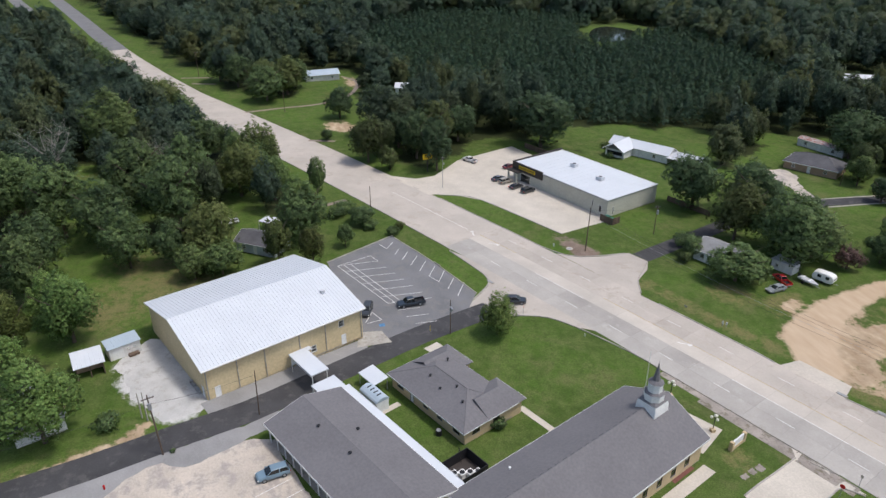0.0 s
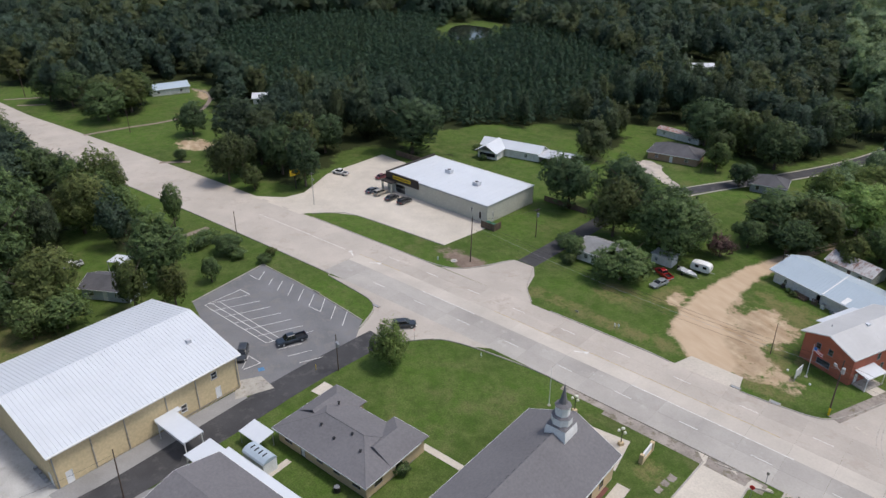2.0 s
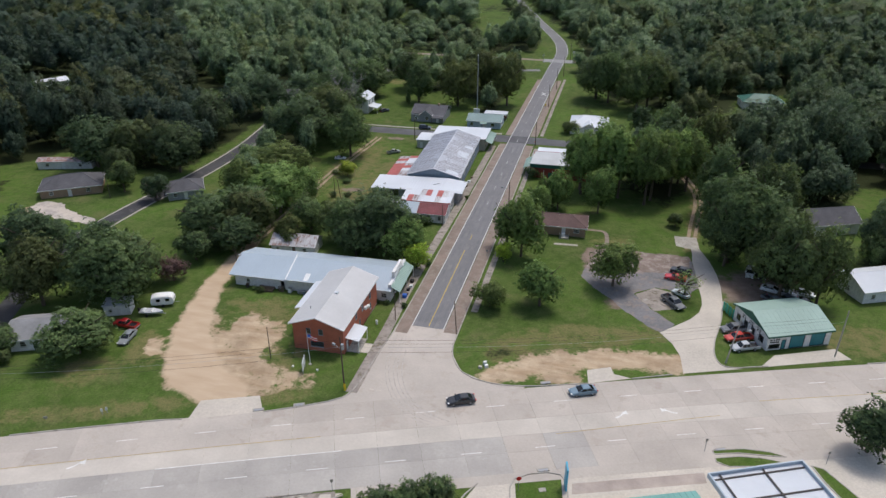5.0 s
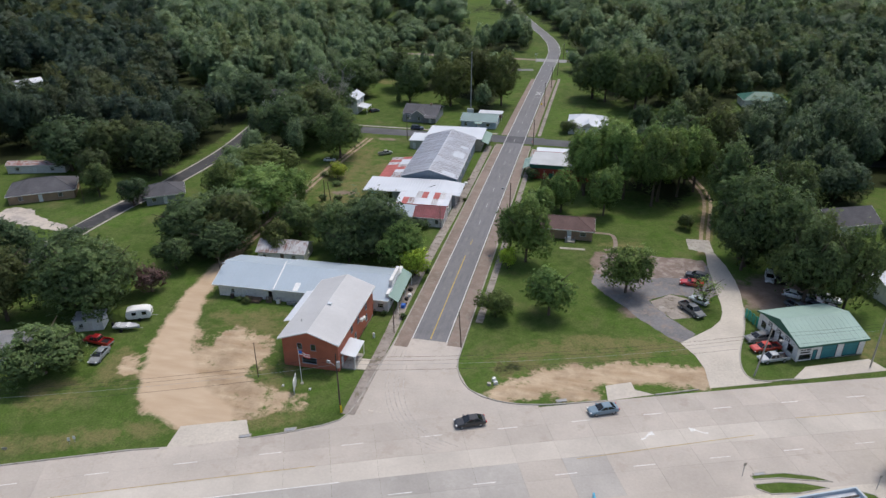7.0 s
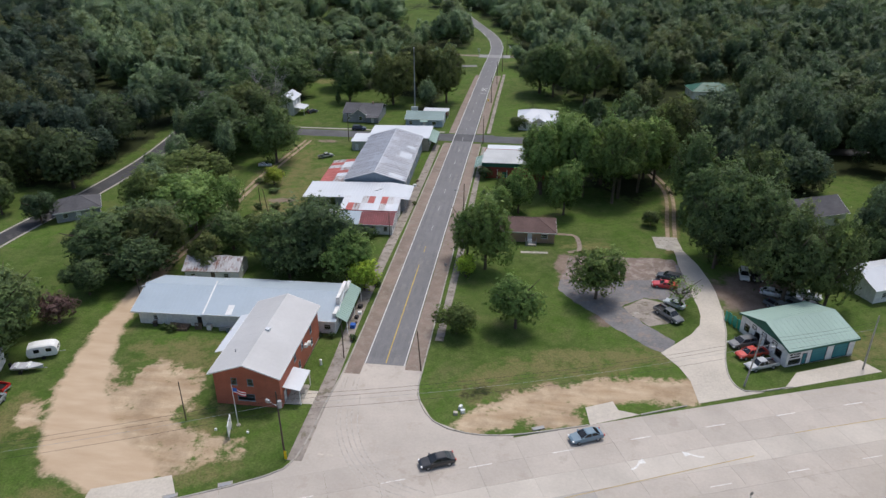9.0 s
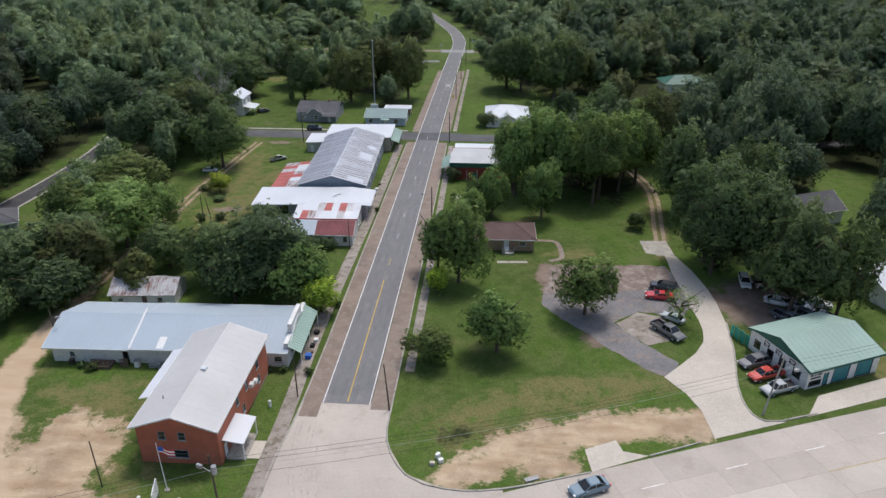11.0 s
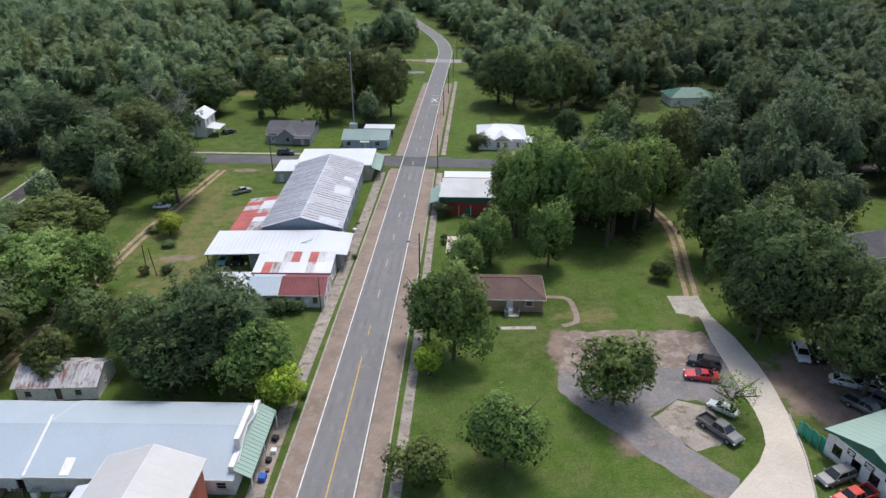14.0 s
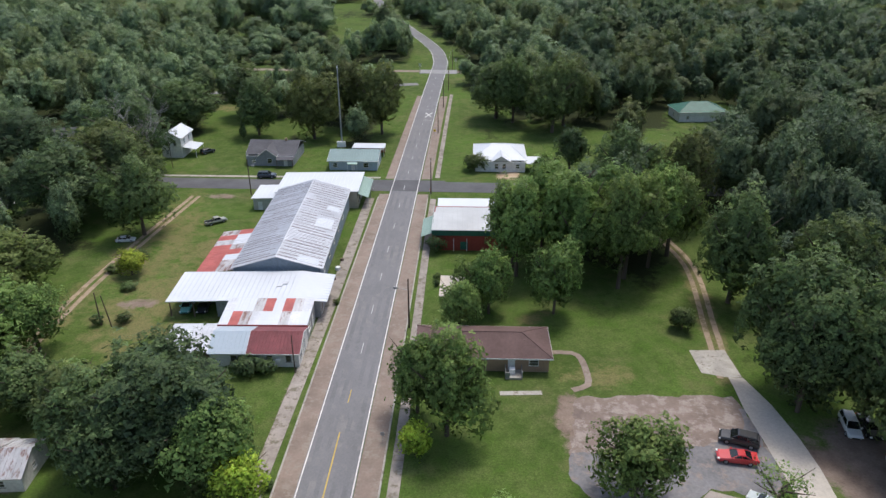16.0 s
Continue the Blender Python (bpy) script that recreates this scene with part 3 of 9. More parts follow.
def axis(a, b, step, far_a, far_b):
    mid = list(np.arange(a, b + step, step))
    lo, hi, s = [], [], step
    while (lo[-1] if lo else a) > far_a:
        s *= 1.18
        lo.append((lo[-1] if lo else a) - s)
    s = step
    while (hi[-1] if hi else mid[-1]) < far_b:
        s *= 1.18
        hi.append((hi[-1] if hi else mid[-1]) + s)
    return np.array(lo[::-1] + mid + hi)


gx, gy = np.meshgrid(axis(-175, 105, 1.3, -2600, 2600), axis(-172, 190, 1.3, -2600, 2600))
rows_n, cols_n = gx.shape
ground_mesh = bpy.data.meshes.new("ground")
k = (np.arange(rows_n - 1)[:, None] * cols_n + np.arange(cols_n - 1)).ravel()
ground_mesh.from_pydata(np.stack([gx.ravel(), gy.ravel(), gz(gx, gy).ravel()], 1), [], np.stack([k, k + 1, k + 1 + cols_n, k + cols_n], 1))
SAND = [(-45, -20.5, 3, 1.5, -60),
        (27, -8.5, 9, 3.4, 28), (38, -4.5, 9, 3.2, 18), (48, -3.2, 6, 3.2, 15), (20, -14.2, 5, 2.0, 10), (30, -12.5, 4, 1.6, 22),
        (-197, -95, 8, 5, 20), (-270, -79, 9, 4, 0), (-115, 32, 5, 3, 10), (29, 137, 5, 2.5, 80), (-25, 50, 5, 2, 0), (-27, 44, 3, 1.6, 0),
        (-44, -160, 2, 1, 0), (-33, -146, 2, 0.8, 30), (19.5, 75.5, 2.6, 4, 0)]
MUD = [(66, 28, 5.5, 9, 30), (70, 34, 7, 5, 0), (33, 37, 2.0, 6.5, 0), (-79, -52.6, 9, 3.0, 14), (38.5, 17, 2.6, 1.6, -40),
       (-37, 66, 3, 1.5, 0), (-34.5, 24, 3, 2, 0), (-40, 118, 4, 1.5, 0), (-5.0, 40, 0.8, 14, 0)]
DRY = [(-29, -3, 11, 5, 0), (23, -0.5, 5, 3, 30), (-46, -22, 7, 4, -60), (-40, -38, 12, 2.6, 22), (-58, -45, 14, 2.4, 22), (-30, -9, 6, 4, 0), (33, 2, 12, 5, 15), (20, -6, 6, 6, 0), (38, 48, 6, 3, 0), (-33, 84, 6, 12, 0), (-86, -149, 17, 11, 20), (-75, -158, 9, 6, 20), (36, 3, 16, 4, 20), (-24, -20, 9, 8, 0), (-35, 65, 9, 16, 0), (-42, 90, 6, 22, 0), (-20, -30, 9, 3, 22), (-52, -30, 6, 5, 0), (86, 14, 10, 6, 20),
       (-8, -60, 3.5, 2.5, 0), (-28, -160, 12, 5, -70), (-15, 262, 20, 6, 0), (30, 64, 4, 2, 30), (-55, 440, 20, 14, 0), (-70, 205, 20, 6, 0), (-260, -120, 10, 4, 25), (-160, -165, 10, 8, 0), (-20, 262, 30, 7, 0)]
SAND_LOT = [(-49.5, 15), (-49, 7), (-47.3, -4), (-45.2, -13), (-42.7, -19.6), (-39.3, -26.4), (-35.5, -30.5), (-28.2, -33), (-20.9, -30.6), (-16.6, -27), (-11.6, -24.2), (-12.2, -22.6), (-18.8, -22.2), (-23.2, -18.6), (-22.6, -11.9),
            (-25.2, -7.5), (-33, -5.5), (-35.5, -8), (-36, -13.6), (-40.5, -6.6), (-44, 1.6), (-46, 10.2), (-47, 15)]


SAND_ROAD = [(-50.2, 20), (-49.3, 7), (-47.5, -4), (-45.2, -13), (-42.7, -19.6), (-39.3, -26.4), (-35.5, -30.5), (-28.2, -33.5), (-20.9, -31), (-22, -27.5), (-30, -23), (-36.5, -15), (-40.3, -7), (-43.8, 1.6), (-46, 10.2), (-47, 20)]


def patch(x, y, outline, soft=3.0):
    """One inside the outline, falling off over its rim."""
    inside = np.zeros(np.shape(x), bool)
    for (ax, ay), (bx, by) in zip(outline, outline[1:] + outline[:1]):
        if ay != by:
            inside ^= ((ay > y) != (by > y)) & (x < (bx - ax) * (y - ay) / (by - ay) + ax)
    d = near_line(x, y, outline + outline[:1])
    return np.clip(0.5 + np.where(inside, d, -d) / soft, 0, 1)


GRAVEL = [(-49, -147.5, 7.5, 4.0, 26), (-40.5, -142.5, 4, 3, 26)]
masks = {
    "sand": np.maximum(blob(gx, gy, SAND), np.clip(1.5 - near_line(gx, gy, TRACK[:6]) / 1.5, 0, 1)),
    "mud": blob(gx, gy, MUD),
    "dry": 0.62 * np.maximum(blob(gx, gy, DRY), np.clip(1.1 - near_line(gx, gy, TRACK) / 5, 0, 1)),
    "gravel": blob(gx, gy, GRAVEL),
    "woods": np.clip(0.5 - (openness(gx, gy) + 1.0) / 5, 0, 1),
}
masks["sand"] = np.maximum(masks["sand"], np.clip(1.15 - near_line(gx, gy, [(-29.3, -162), (-30.5, -157.9), (-33.5, -150.8), (-37, -146.3)]) / 1.5, 0, 1))
EAST_TRACK = [(56, 48), (58, 62), (61, 85), (58, 104)]
masks["dry"] = np.maximum(masks["dry"], 0.8 * np.clip(1.3 - near_line(gx, gy, EAST_TRACK) / 2.2, 0, 1))
masks["sand"] = np.maximum(masks["sand"], 0.9 * patch(gx, gy, SAND_LOT, 5.0))
masks["road"] = patch(gx, gy, SAND_ROAD, 2.4)
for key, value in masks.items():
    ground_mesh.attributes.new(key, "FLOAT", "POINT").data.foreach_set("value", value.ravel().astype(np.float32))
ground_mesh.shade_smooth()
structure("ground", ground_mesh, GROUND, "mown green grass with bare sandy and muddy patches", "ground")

# ---------------------------------------------------------------- highway
LANES = (0.0, 4.0, 7.6, 11.2, 14.8, 18.9)
far_road = Mesh()
for lo, hi in ((-376, -96), (96, 150)):
    xs = list(range(lo, hi + 1, 8))
    for i in range(len(xs)):
        for off in (0.0, 9.45, 18.9):
            p = hw(xs[i], off)
            far_road.v.append((*p, float(gz(*p)) + 0.05))
    base = len(far_road.v) - 3 * len(xs)
    far_road.f += [(base + 3 * i + j + 1, base + 3 * i + j, base + 3 * i + j + 3, base + 3 * i + j + 4)[::-1] for i in range(len(xs) - 1) for j in range(2)]
structure("road_highway_far", strip([hw(x, 9.4) for x in range(-760, -375, 16)], 5.2, -5.2, 0.05, 8, False), ASPHALT, "far grey asphalt stretch of the highway", "road")
structure("road_branch", strip([(-455, -238), (-490, -254), (-523, -270), (-570, -288.5), (-620, -307), (-700, -336)], 4.6, -4.6, 0.06, 10), ASPHALT, "far grey asphalt branch road", "road")
highway = structure("road_highway", far_road, CONCRETE, "wide pale concrete highway of five lanes", "road")
for x in range(-96, 96, 6):
    for o0, o1 in zip(LANES, LANES[1:]):
        m = Mesh()
        c = [hw(x + 0.008, o0 + 0.008), hw(x + 5.992, o0 + 0.008), hw(x + 5.992, o1 - 0.008), hw(x + 0.008, o1 - 0.008)]
        m.prism([(px, py, float(gz(px, py)) + 0.05) for px, py in c][::-1], (0, 0, -0.12))
        part("concrete_slab", m, CENTRE_CONCRETE if 7 < o0 < 11 else CONCRETE if o0 < 11 or x > 30 or (x > 6 and x % 4) else GREY_CONCRETE, highway)


def mark(name, line, wide, material, parent, off=0.075):
    m = strip(line, wide / 2, -wide / 2, off, 3.0, False)
    return part(name, m, material, parent)


for k in range(18):
    x = -90.2 + 10.72 * k
    mark("lane_dash", [hw(x, 4.0), hw(x + 2.9, 4.0)], 0.14, WHITE_PAINT, highway)
    x = -84.6 + 10.68 * k
    off = 14.9 - 0.012 * (x + 40)
    mark("lane_dash", [hw(x, off), hw(x + 2.9, off)], 0.14, WHITE_PAINT, highway)
for a, b, off in ((-30, -5, 11.2), (-75, -62, 11.2), (-130, -100, 8.0)):
    mark("turn_line", [hw(x, off) for x in np.linspace(a, b, 8)], 0.16, WHITE_PAINT, highway)
for a, b, o0, o1 in ((26, 52, 11.6, 10.3), (60, 96, 7.6, 7.6), (-60, -8, 7.6, 7.6), (-96, -84, 7.6, 7.6)):
    mark("yellow_line", [hw(x, o0 + (o1 - o0) * (x - a) / (b - a)) for x in np.linspace(a, b, 10)], 0.12, YELLOW_PAINT, highway)


def arrow(x, off, flip, parent=highway):
    c = Vector(hw(x, off))
    d = (Vector(hw(x + 1, off)) - c).normalized() * flip
    n = Vector((-d.y, d.x)) * flip
    m = Mesh()
    inner = [(-1.4 + 0.3 * k, 0.06 * k * k * 0.8) for k in range(6)]
    shapes = [[inner[k], inner[k + 1], (inner[k + 1][0] - 0.06, inner[k + 1][1] + 0.3), (inner[k][0] - 0.04, inner[k][1] + 0.28)] for k in range(5)]
    for shape in shapes + [[(-0.35, 0.95), (0.62, 0.72), (0.55, 1.75)]]:
        pts = [c + d * u * 1.2 + n * v * 1.0 for u, v in shape]
        m.add([(p.x, p.y, float(gz(p.x, p.y)) + 0.076) for p in pts], [tuple(range(len(pts)))])
    part("turn_arrow", m, WHITE_PAINT, parent)


for x, flip in ((37.5, 1), (44.2, -1), (-40.3, 1), (-98, -1), (-90, 1)):
    arrow(x, 9.2, flip)

# ---------------------------------------------------------------- street, shoulders and side roads
for line in (TRACK[5:], EAST_TRACK):
    for a, b in ((1.25, 0.35), (-0.35, -1.25)):
        structure("pavement_rut", strip(line, a, b, 0.045, 2), RUT_DIRT, "bare brown wheel rut in the grass", "track")
street = structure("road_street", strip(STREET, 3.35, -3.35, 0.06), ASPHALT, "worn grey asphalt street with painted lines", "road")
for a, b in ((2.6, 2.0), (1.2, 0.6), (-0.6, -1.2), (-2.0, -2.6)):
    part("wheel_track", strip([p for p in STREET if p[1] < 320], a, b, 0.064), TRACK_ASPHALT, street)
part("edge_line", strip(STREET, 3.25, 3.1, 0.085), WHITE_PAINT, street)
part("edge_line", strip(STREET, -3.1, -3.25, 0.085), WHITE_PAINT, street)
part("centre_line", strip([(3.2, -1.5), (3.1, 20), (3.05, 34)], 0.08, -0.08, 0.085), STREET_YELLOW, street)
for y in range(40, 260, 12):
    part("centre_dash", strip([(3.1 + max(0, y - 130) * 0.011, y), (3.1 + max(0, y - 130) * 0.011, y + 3)], 0.06, -0.06, 0.085, 2), WORN_WHITE if y > 44 else STREET_YELLOW, street)
for a, b in (((3.9, 194), (6.2, 200)), ((6.2, 194), (3.9, 200))):
    mark("crossing_mark", [a, b], 0.32, WHITE_PAINT, street, 0.09)
for y in (190, 204):
    mark("stop_bar", [(3.6, y), (6.6, y)], 0.3, WORN_WHITE, street, 0.09)
for line in ([(-1.5, -5), (-1.5, 60), (-1.2, 121)], [(-1.0, 132), (-0.4, 180), (0.4, 225)]):
    structure("shoulder_west", strip(line, 1.25, -1.25, 0.05), SHOULDER, "brown paved parking shoulder beside the street", "shoulder")
for line in ([(7.85, -3), (7.85, 60), (8.0, 121)], [(8.2, 132), (8.6, 180), (9.2, 225)]):
    structure("shoulder_east", strip(line, 1.35, -1.35, 0.05), SHOULDER, "brown paved parking shoulder beside the street", "shoulder")
structure("pavement_mouth", sheet([(-2.9, -1.6), (9.2, -1.6), (9.4, -9), (12.5, -14.6), (17.5, -16.7), (24, -16.4), (24, -16.9), (-12, -31.2), (-9.5, -29.7), (-5.2, -26.7), (-3.8, -22), (-3.6, -12)], 0.045),
          CONCRETE, "pale concrete mouth of the street with tyre marks", "pavement")
structure("road_cross", strip([(-95, 131), (-50, 127), (60, 127), (130, 131)], 3.6, -3.6, 0.055, 6), PATCH_ASPHALT, "dark asphalt cross street", "road")
structure("road_cross_patch", sheet([(-6.5, 123), (13, 123), (13, 131), (-6.5, 131)], 0.07), PATCH_ASPHALT, "dark asphalt patch at the crossing", "road")
for a, b in ((3.1, 2.4), (-2.4, -3.1)):
    structure("pavement_lane_edge", strip([p for p in SIDE_ROAD if p[1] > 10], a, b, 0.05), KERB_MAT, "pale concrete edge of the lane", "pavement")
structure("road_lane", strip(SIDE_ROAD, 2.4, -2.4, 0.055), NEW_ASPHALT, "dark asphalt lane beside the store", "road")
structure("pavement_lane_mouth", sheet([(-75.2, -42.0), (-70.2, -39.8), (-66.5, -42), (-62, -47), (-56, -49.6), (-79, -59.2), (-76, -55), (-75, -50)], 0.045), CONCRETE, "pale concrete mouth of the lane", "pavement")
structure("road_rail_crossing", strip([(-95, 274), (-16, 272), (17, 270.5), (60, 268)], 2.2, -2.2, 0.05, 6), SHOULDER, "brown gravel railway bed", "road")
structure("road_back_lane", strip([(-110, 222), (-78, 228), (-2, 246)], 2.2, -2.2, 0.05, 6), ASPHALT, "narrow asphalt lane between trees", "road")
structure("road_rail_pad", sheet([(-3, 267), (13, 267), (13, 275), (-3, 275)], 0.08), LIGHT_ASPHALT, "worn asphalt pad of the level crossing", "road")

# drives, lots and walks
structure("pavement_store_lot", sheet([(-89, -53.4), (-94, -37.6), (-96, -37.2), (-130, -50.8), (-138.5, -33), (-160.8, -40.5), (-150, -63), (-143, -69), (-137.4, -74), (-136, -80), (-141, -88.4), (-122.4, -79.6), (-122, -76.5), (-119, -70.5), (-115, -66)], 0.05),
          PALE_CONCRETE, "cream concrete car park in front of the store", "pavement")
structure("pavement_dirt_drive", sheet([(-27.8, -33), (-18.9, -29.5), (-16.5, -33.2), (-27.3, -37.8)], 0.06), PALE_CONCRETE, "pale concrete apron at the sandy lot", "pavement")
structure("pavement_slab", sheet([(34.2, -8.8), (38.3, -6.8), (38.9, -8.8), (41.9, -9.4), (34.6, -12.7)], 0.06), PALE_CONCRETE, "broken concrete slab at the kerb", "pavement")
structure("pavement_dirt_lot", sheet(ragged([(31.5, 29.5), (32.6, 35), (33.4, 42.4), (41, 43.6), (48, 43.5), (55.2, 43.8), (56.2, 41), (56.2, 32), (50, 28), (40, 28)], 0.4), 0.042), DIRT_PAVING, "old paving under brown dirt and leaves", "pavement")
structure("pavement_asphalt_lot", sheet(ragged([(47.6, 7.3), (41.6, 12.8), (37.3, 18.9), (33.4, 23.7), (30.9, 27.8), (32.2, 31.2), (38.2, 31.8), (45, 32.6), (50.5, 34.2), (54.4, 36.6), (55.4, 41.5), (56.2, 41), (56.2, 28), (54.2, 25), (47.2, 26), (42.6, 21.9), (46.7, 15.4), (50.6, 10.9)]), 0.05),
          LOT_ASPHALT, "crumbling grey asphalt lot", "pavement")
structure("pavement_slab", sheet(ragged([(42.7, 21.8), (46.7, 15.4), (50.6, 17.6), (51.0, 24.6), (47.1, 25.7)], 0.25), 0.06), OLD_WALK, "old concrete pad with a parked truck", "pavement")
structure("pavement_drive", sheet([(50.9, -5.6), (50.7, 0), (49.6, 3.6), (47.4, 7.4), (50.4, 10.6), (53.6, 14.1), (55.6, 17.4), (56.4, 20.6), (56.6, 24), (56.4, 28), (56.3, 35), (56.1, 41.4), (56.4, 46.2), (56.4, 48.4), (58.5, 48.4), (60.1, 42.3), (61.0, 35.5),
                                   (61.2, 30), (60.8, 23.5), (59.5, 15.2), (58.2, 10), (57.3, 6.3), (56.8, 2.6), (57.2, -0.4), (58.4, -1.7), (61.3, -1.5)], 0.06), PALE_CONCRETE, "winding pale concrete drive", "pavement")
structure("pavement_pad", sheet([(52.8, 55.3), (58.2, 55.6), (58.4, 48.5), (56.3, 48.4), (52.9, 49.4)], 0.055), KERB_MAT, "weathered concrete pad beside the drive", "pavement")
structure("pavement_garage", sheet([(64.5, -0.2), (67.8, 4.6), (79.3, 9.8), (81.5, 6.8)], 0.055), PALE_CONCRETE, "concrete apron before the garage doors", "pavement")
car_park = structure("pavement_car_park", sheet([(-97, -95.5), (-86.2, -112.5), (-56, -110.5), (-51, -106), (-58.5, -87.5), (-64.9, -83.6), (-81, -89)], 0.05), GREY_ASPHALT, "grey asphalt car park with white stalls", "pavement")
structure("road_drive", strip([(-58.2, -82.5), (-52, -99), (-47.5, -108.5), (-41.5, -121), (-36.8, -131), (-33.2, -142.5), (-29.5, -153.5), (-26, -166)], 2.8, -2.8, 0.06), NEW_ASPHALT, "fresh black asphalt drive between the buildings", "road")
structure("pavement_drive_mouth", sheet([(-60.4, -87.5), (-62.5, -84.8), (-65.1, -82.2), (-67.2, -80.3), (-69.3, -79.2), (-72.5, -79.1), (-78, -80.8), (-86, -83.4), (-80, -79.4), (-66, -72.5), (-45, -64.5), (-47.5, -68.2), (-52.5, -72.6), (-54.2, -77.2), (-54.9, -80.4), (-54.5, -84.3), (-56, -86)], 0.045), CONCRETE, "pale concrete mouth of the drive", "pavement")
structure("pavement_rear_lot", sheet(ragged([(-29.5, -127.8), (-30.5, -137.5), (-23.6, -161), (-5, -152), (4, -128), (-13.5, -121.8)]), 0.045), STAINED_CONCRETE, "stained concrete yard behind the classrooms", "pavement")
structure("pavement_rear_asphalt", sheet(ragged([(-36.2, -124.5), (-33.5, -132), (-30.2, -143), (-26, -156), (-24.6, -161), (-21, -161), (-22.6, -151), (-25.7, -147.8), (-26.8, -146.8), (-28, -143.1), (-25.9, -139.9), (-28, -136), (-31.2, -128.5), (-33, -124.5)]), 0.055), LIGHT_ASPHALT, "grey asphalt strip beside the drive", "pavement")
structure("pavement_gym_walk", strip([(-38.6, -137.6), (-51, -109.5)], 2.2, -2.2, 0.05, 3), LIGHT_ASPHALT, "concrete walk along the hall wall", "pavement")
structure("pavement_gym_apron", sheet([(-50.6, -111.2), (-55.6, -110.2), (-55.2, -105.8), (-50.9, -104.6)], 0.075), KERB_MAT, "concrete apron at the hall corner", "pavement")
structure("pavement_house_walk", strip([(-27.4, -87.9), (-20.2, -84.6)], 0.6, -0.6, 0.05, 2), PALE_CONCRETE, "narrow concrete garden walk", "pavement")
structure("pavement_house_walk", strip([(-33, -107), (-29.2, -114.6)], 0.55, -0.55, 0.05, 2), PALE_CONCRETE, "narrow concrete garden walk", "pavement")
structure("pavement_house_apron", sheet([(-47.5, -99.3), (-43.2, -96.8), (-41.8, -94.6), (-46, -94.9), (-49, -96.4)], 0.05), PALE_CONCRETE, "concrete apron by the brick house", "pavement")
structure("pavement_church_front", sheet([(-17.5, -67.6), (-20.5, -62.2), (-14.5, -58.6), (-10.5, -64.8)], 0.05), PALE_CONCRETE, "concrete forecourt at the church doors", "pavement")
structure("pavement_church_walk", strip([(-7.6, -65.6), (4.5, -93)], 1.0, -1.0, 0.05, 3), PALE_CONCRETE, "concrete walk beside the church", "pavement")
structure("pavement_church_bed", strip([(-8.6, -68), (-6.6, -72.5)], 0.5, -0.6, 0.06, 2), MAROON, "maroon painted paving by the church wall", "pavement")
structure("pavement_kerb_lane", strip([hw(x, 19.8) for x in (-4, 10, 25, 40, 55, 70, 85, 100)], 1.1, -1.1, 0.046, 4), CONCRETE, "pale concrete edge of the station forecourt", "pavement")
structure("pavement_gutter", strip([hw(x, 19.9) for x in (-38, -32, -26, -18, -10, -6)], 0.7, -0.7, 0.046, 3), OLD_WALK, "stained concrete gutter beside the highway", "pavement")
structure("pavement_gravel_yard", sheet(ragged([(-62.8, -148.4), (-59, -150.5), (-56.3, -153.2), (-54.6, -153.8), (-52, -151.4), (-50, -150.8), (-48.6, -150.9), (-46.6, -149.6), (-44.6, -149.3), (-43, -147.5), (-40, -146), (-37.4, -143.9), (-38.6, -138.2), (-43, -136.5), (-60, -143.5)]), 0.04), PALE_GRAVEL, "pale crushed stone yard beside the hall", "pavement")
for line in ([(-224.8, -128.6), (-228.6, -115), (-232.3, -99), (-243, -86), (-262, -78.5), (-274, -78), (-284, -83)], [(-294, -157), (-292, -142.5)], [(-281, -151.5), (-278, -141)], [(-182, -108), (-179, -99)], [(-120.4, -110), (-123.5, -103)]):
    structure("pavement_farm_drive", strip(line, 0.9, -0.9, 0.06, 4), SHOULDER, "worn sandy house drive", "pavement")
structure("pavement_verge", strip([hw(x, 20.4) for x in (-30, -24, -12, -6)], 1.1, -1.2, 0.05, 3), OLD_WALK, "dirty concrete strip along the highway", "pavement")
structure("pavement_church_drive", sheet([(-8.4, -50.6), (-6.3, -51.6), (-4.5, -56.4), (-2.9, -60.9), (-1.6, -64), (5.6, -61.5), (3.3, -57.1), (1.0, -51.5), (0.4, -49.2), (2.4, -46.8)], 0.05), PALE_CONCRETE, "concrete drive beside the church lawn", "pavement")
structure("pavement_station", sheet([(20.5, -40.4), (25.4, -38.2), (26.8, -46), (33.2, -46), (31.8, -36), (51.5, -28.2), (66, -22), (86, -14), (112, -4), (120, -30), (70, -75), (20, -62), (10, -58.5), (18.4, -46)], 0.045),
          PALE_CONCRETE, "pale concrete forecourt of the filling station", "pavement")
structure("pavement_bays", sheet([(6.6, -51.8), (17.5, -45.7), (21, -52), (10, -58.5)], 0.055), GREY_ASPHALT, "grey asphalt bays behind the hedge", "pavement")
structure("pavement_sidewalk", strip([(-4.6, -25), (-4.7, -4), (-5.2, 12), (-5.0, 40), (-4.6, 70), (-4.6, 118)], 0.75, -1.3, 0.07), OLD_WALK, "cracked concrete sidewalk", "pavement")
structure("pavement_sidewalk", strip([(10.8, 6), (10.9, 40), (10.7, 80), (10.6, 118)], 0.7, -0.7, 0.07), OLD_WALK, "cracked concrete sidewalk", "pavement")
structure("pavement_sidewalk", strip([(-62, 132.6), (-40, 132.4), (-3.6, 132.6)], 0.6, -0.6, 0.07), KERB_MAT, "pale concrete sidewalk along the cross street", "pavement")
structure("pavement_sidewalk", strip([(10.9, 133), (11.3, 180), (11.9, 228)], 0.6, -0.6, 0.07), OLD_WALK, "pale concrete sidewalk beside the street", "pavement")
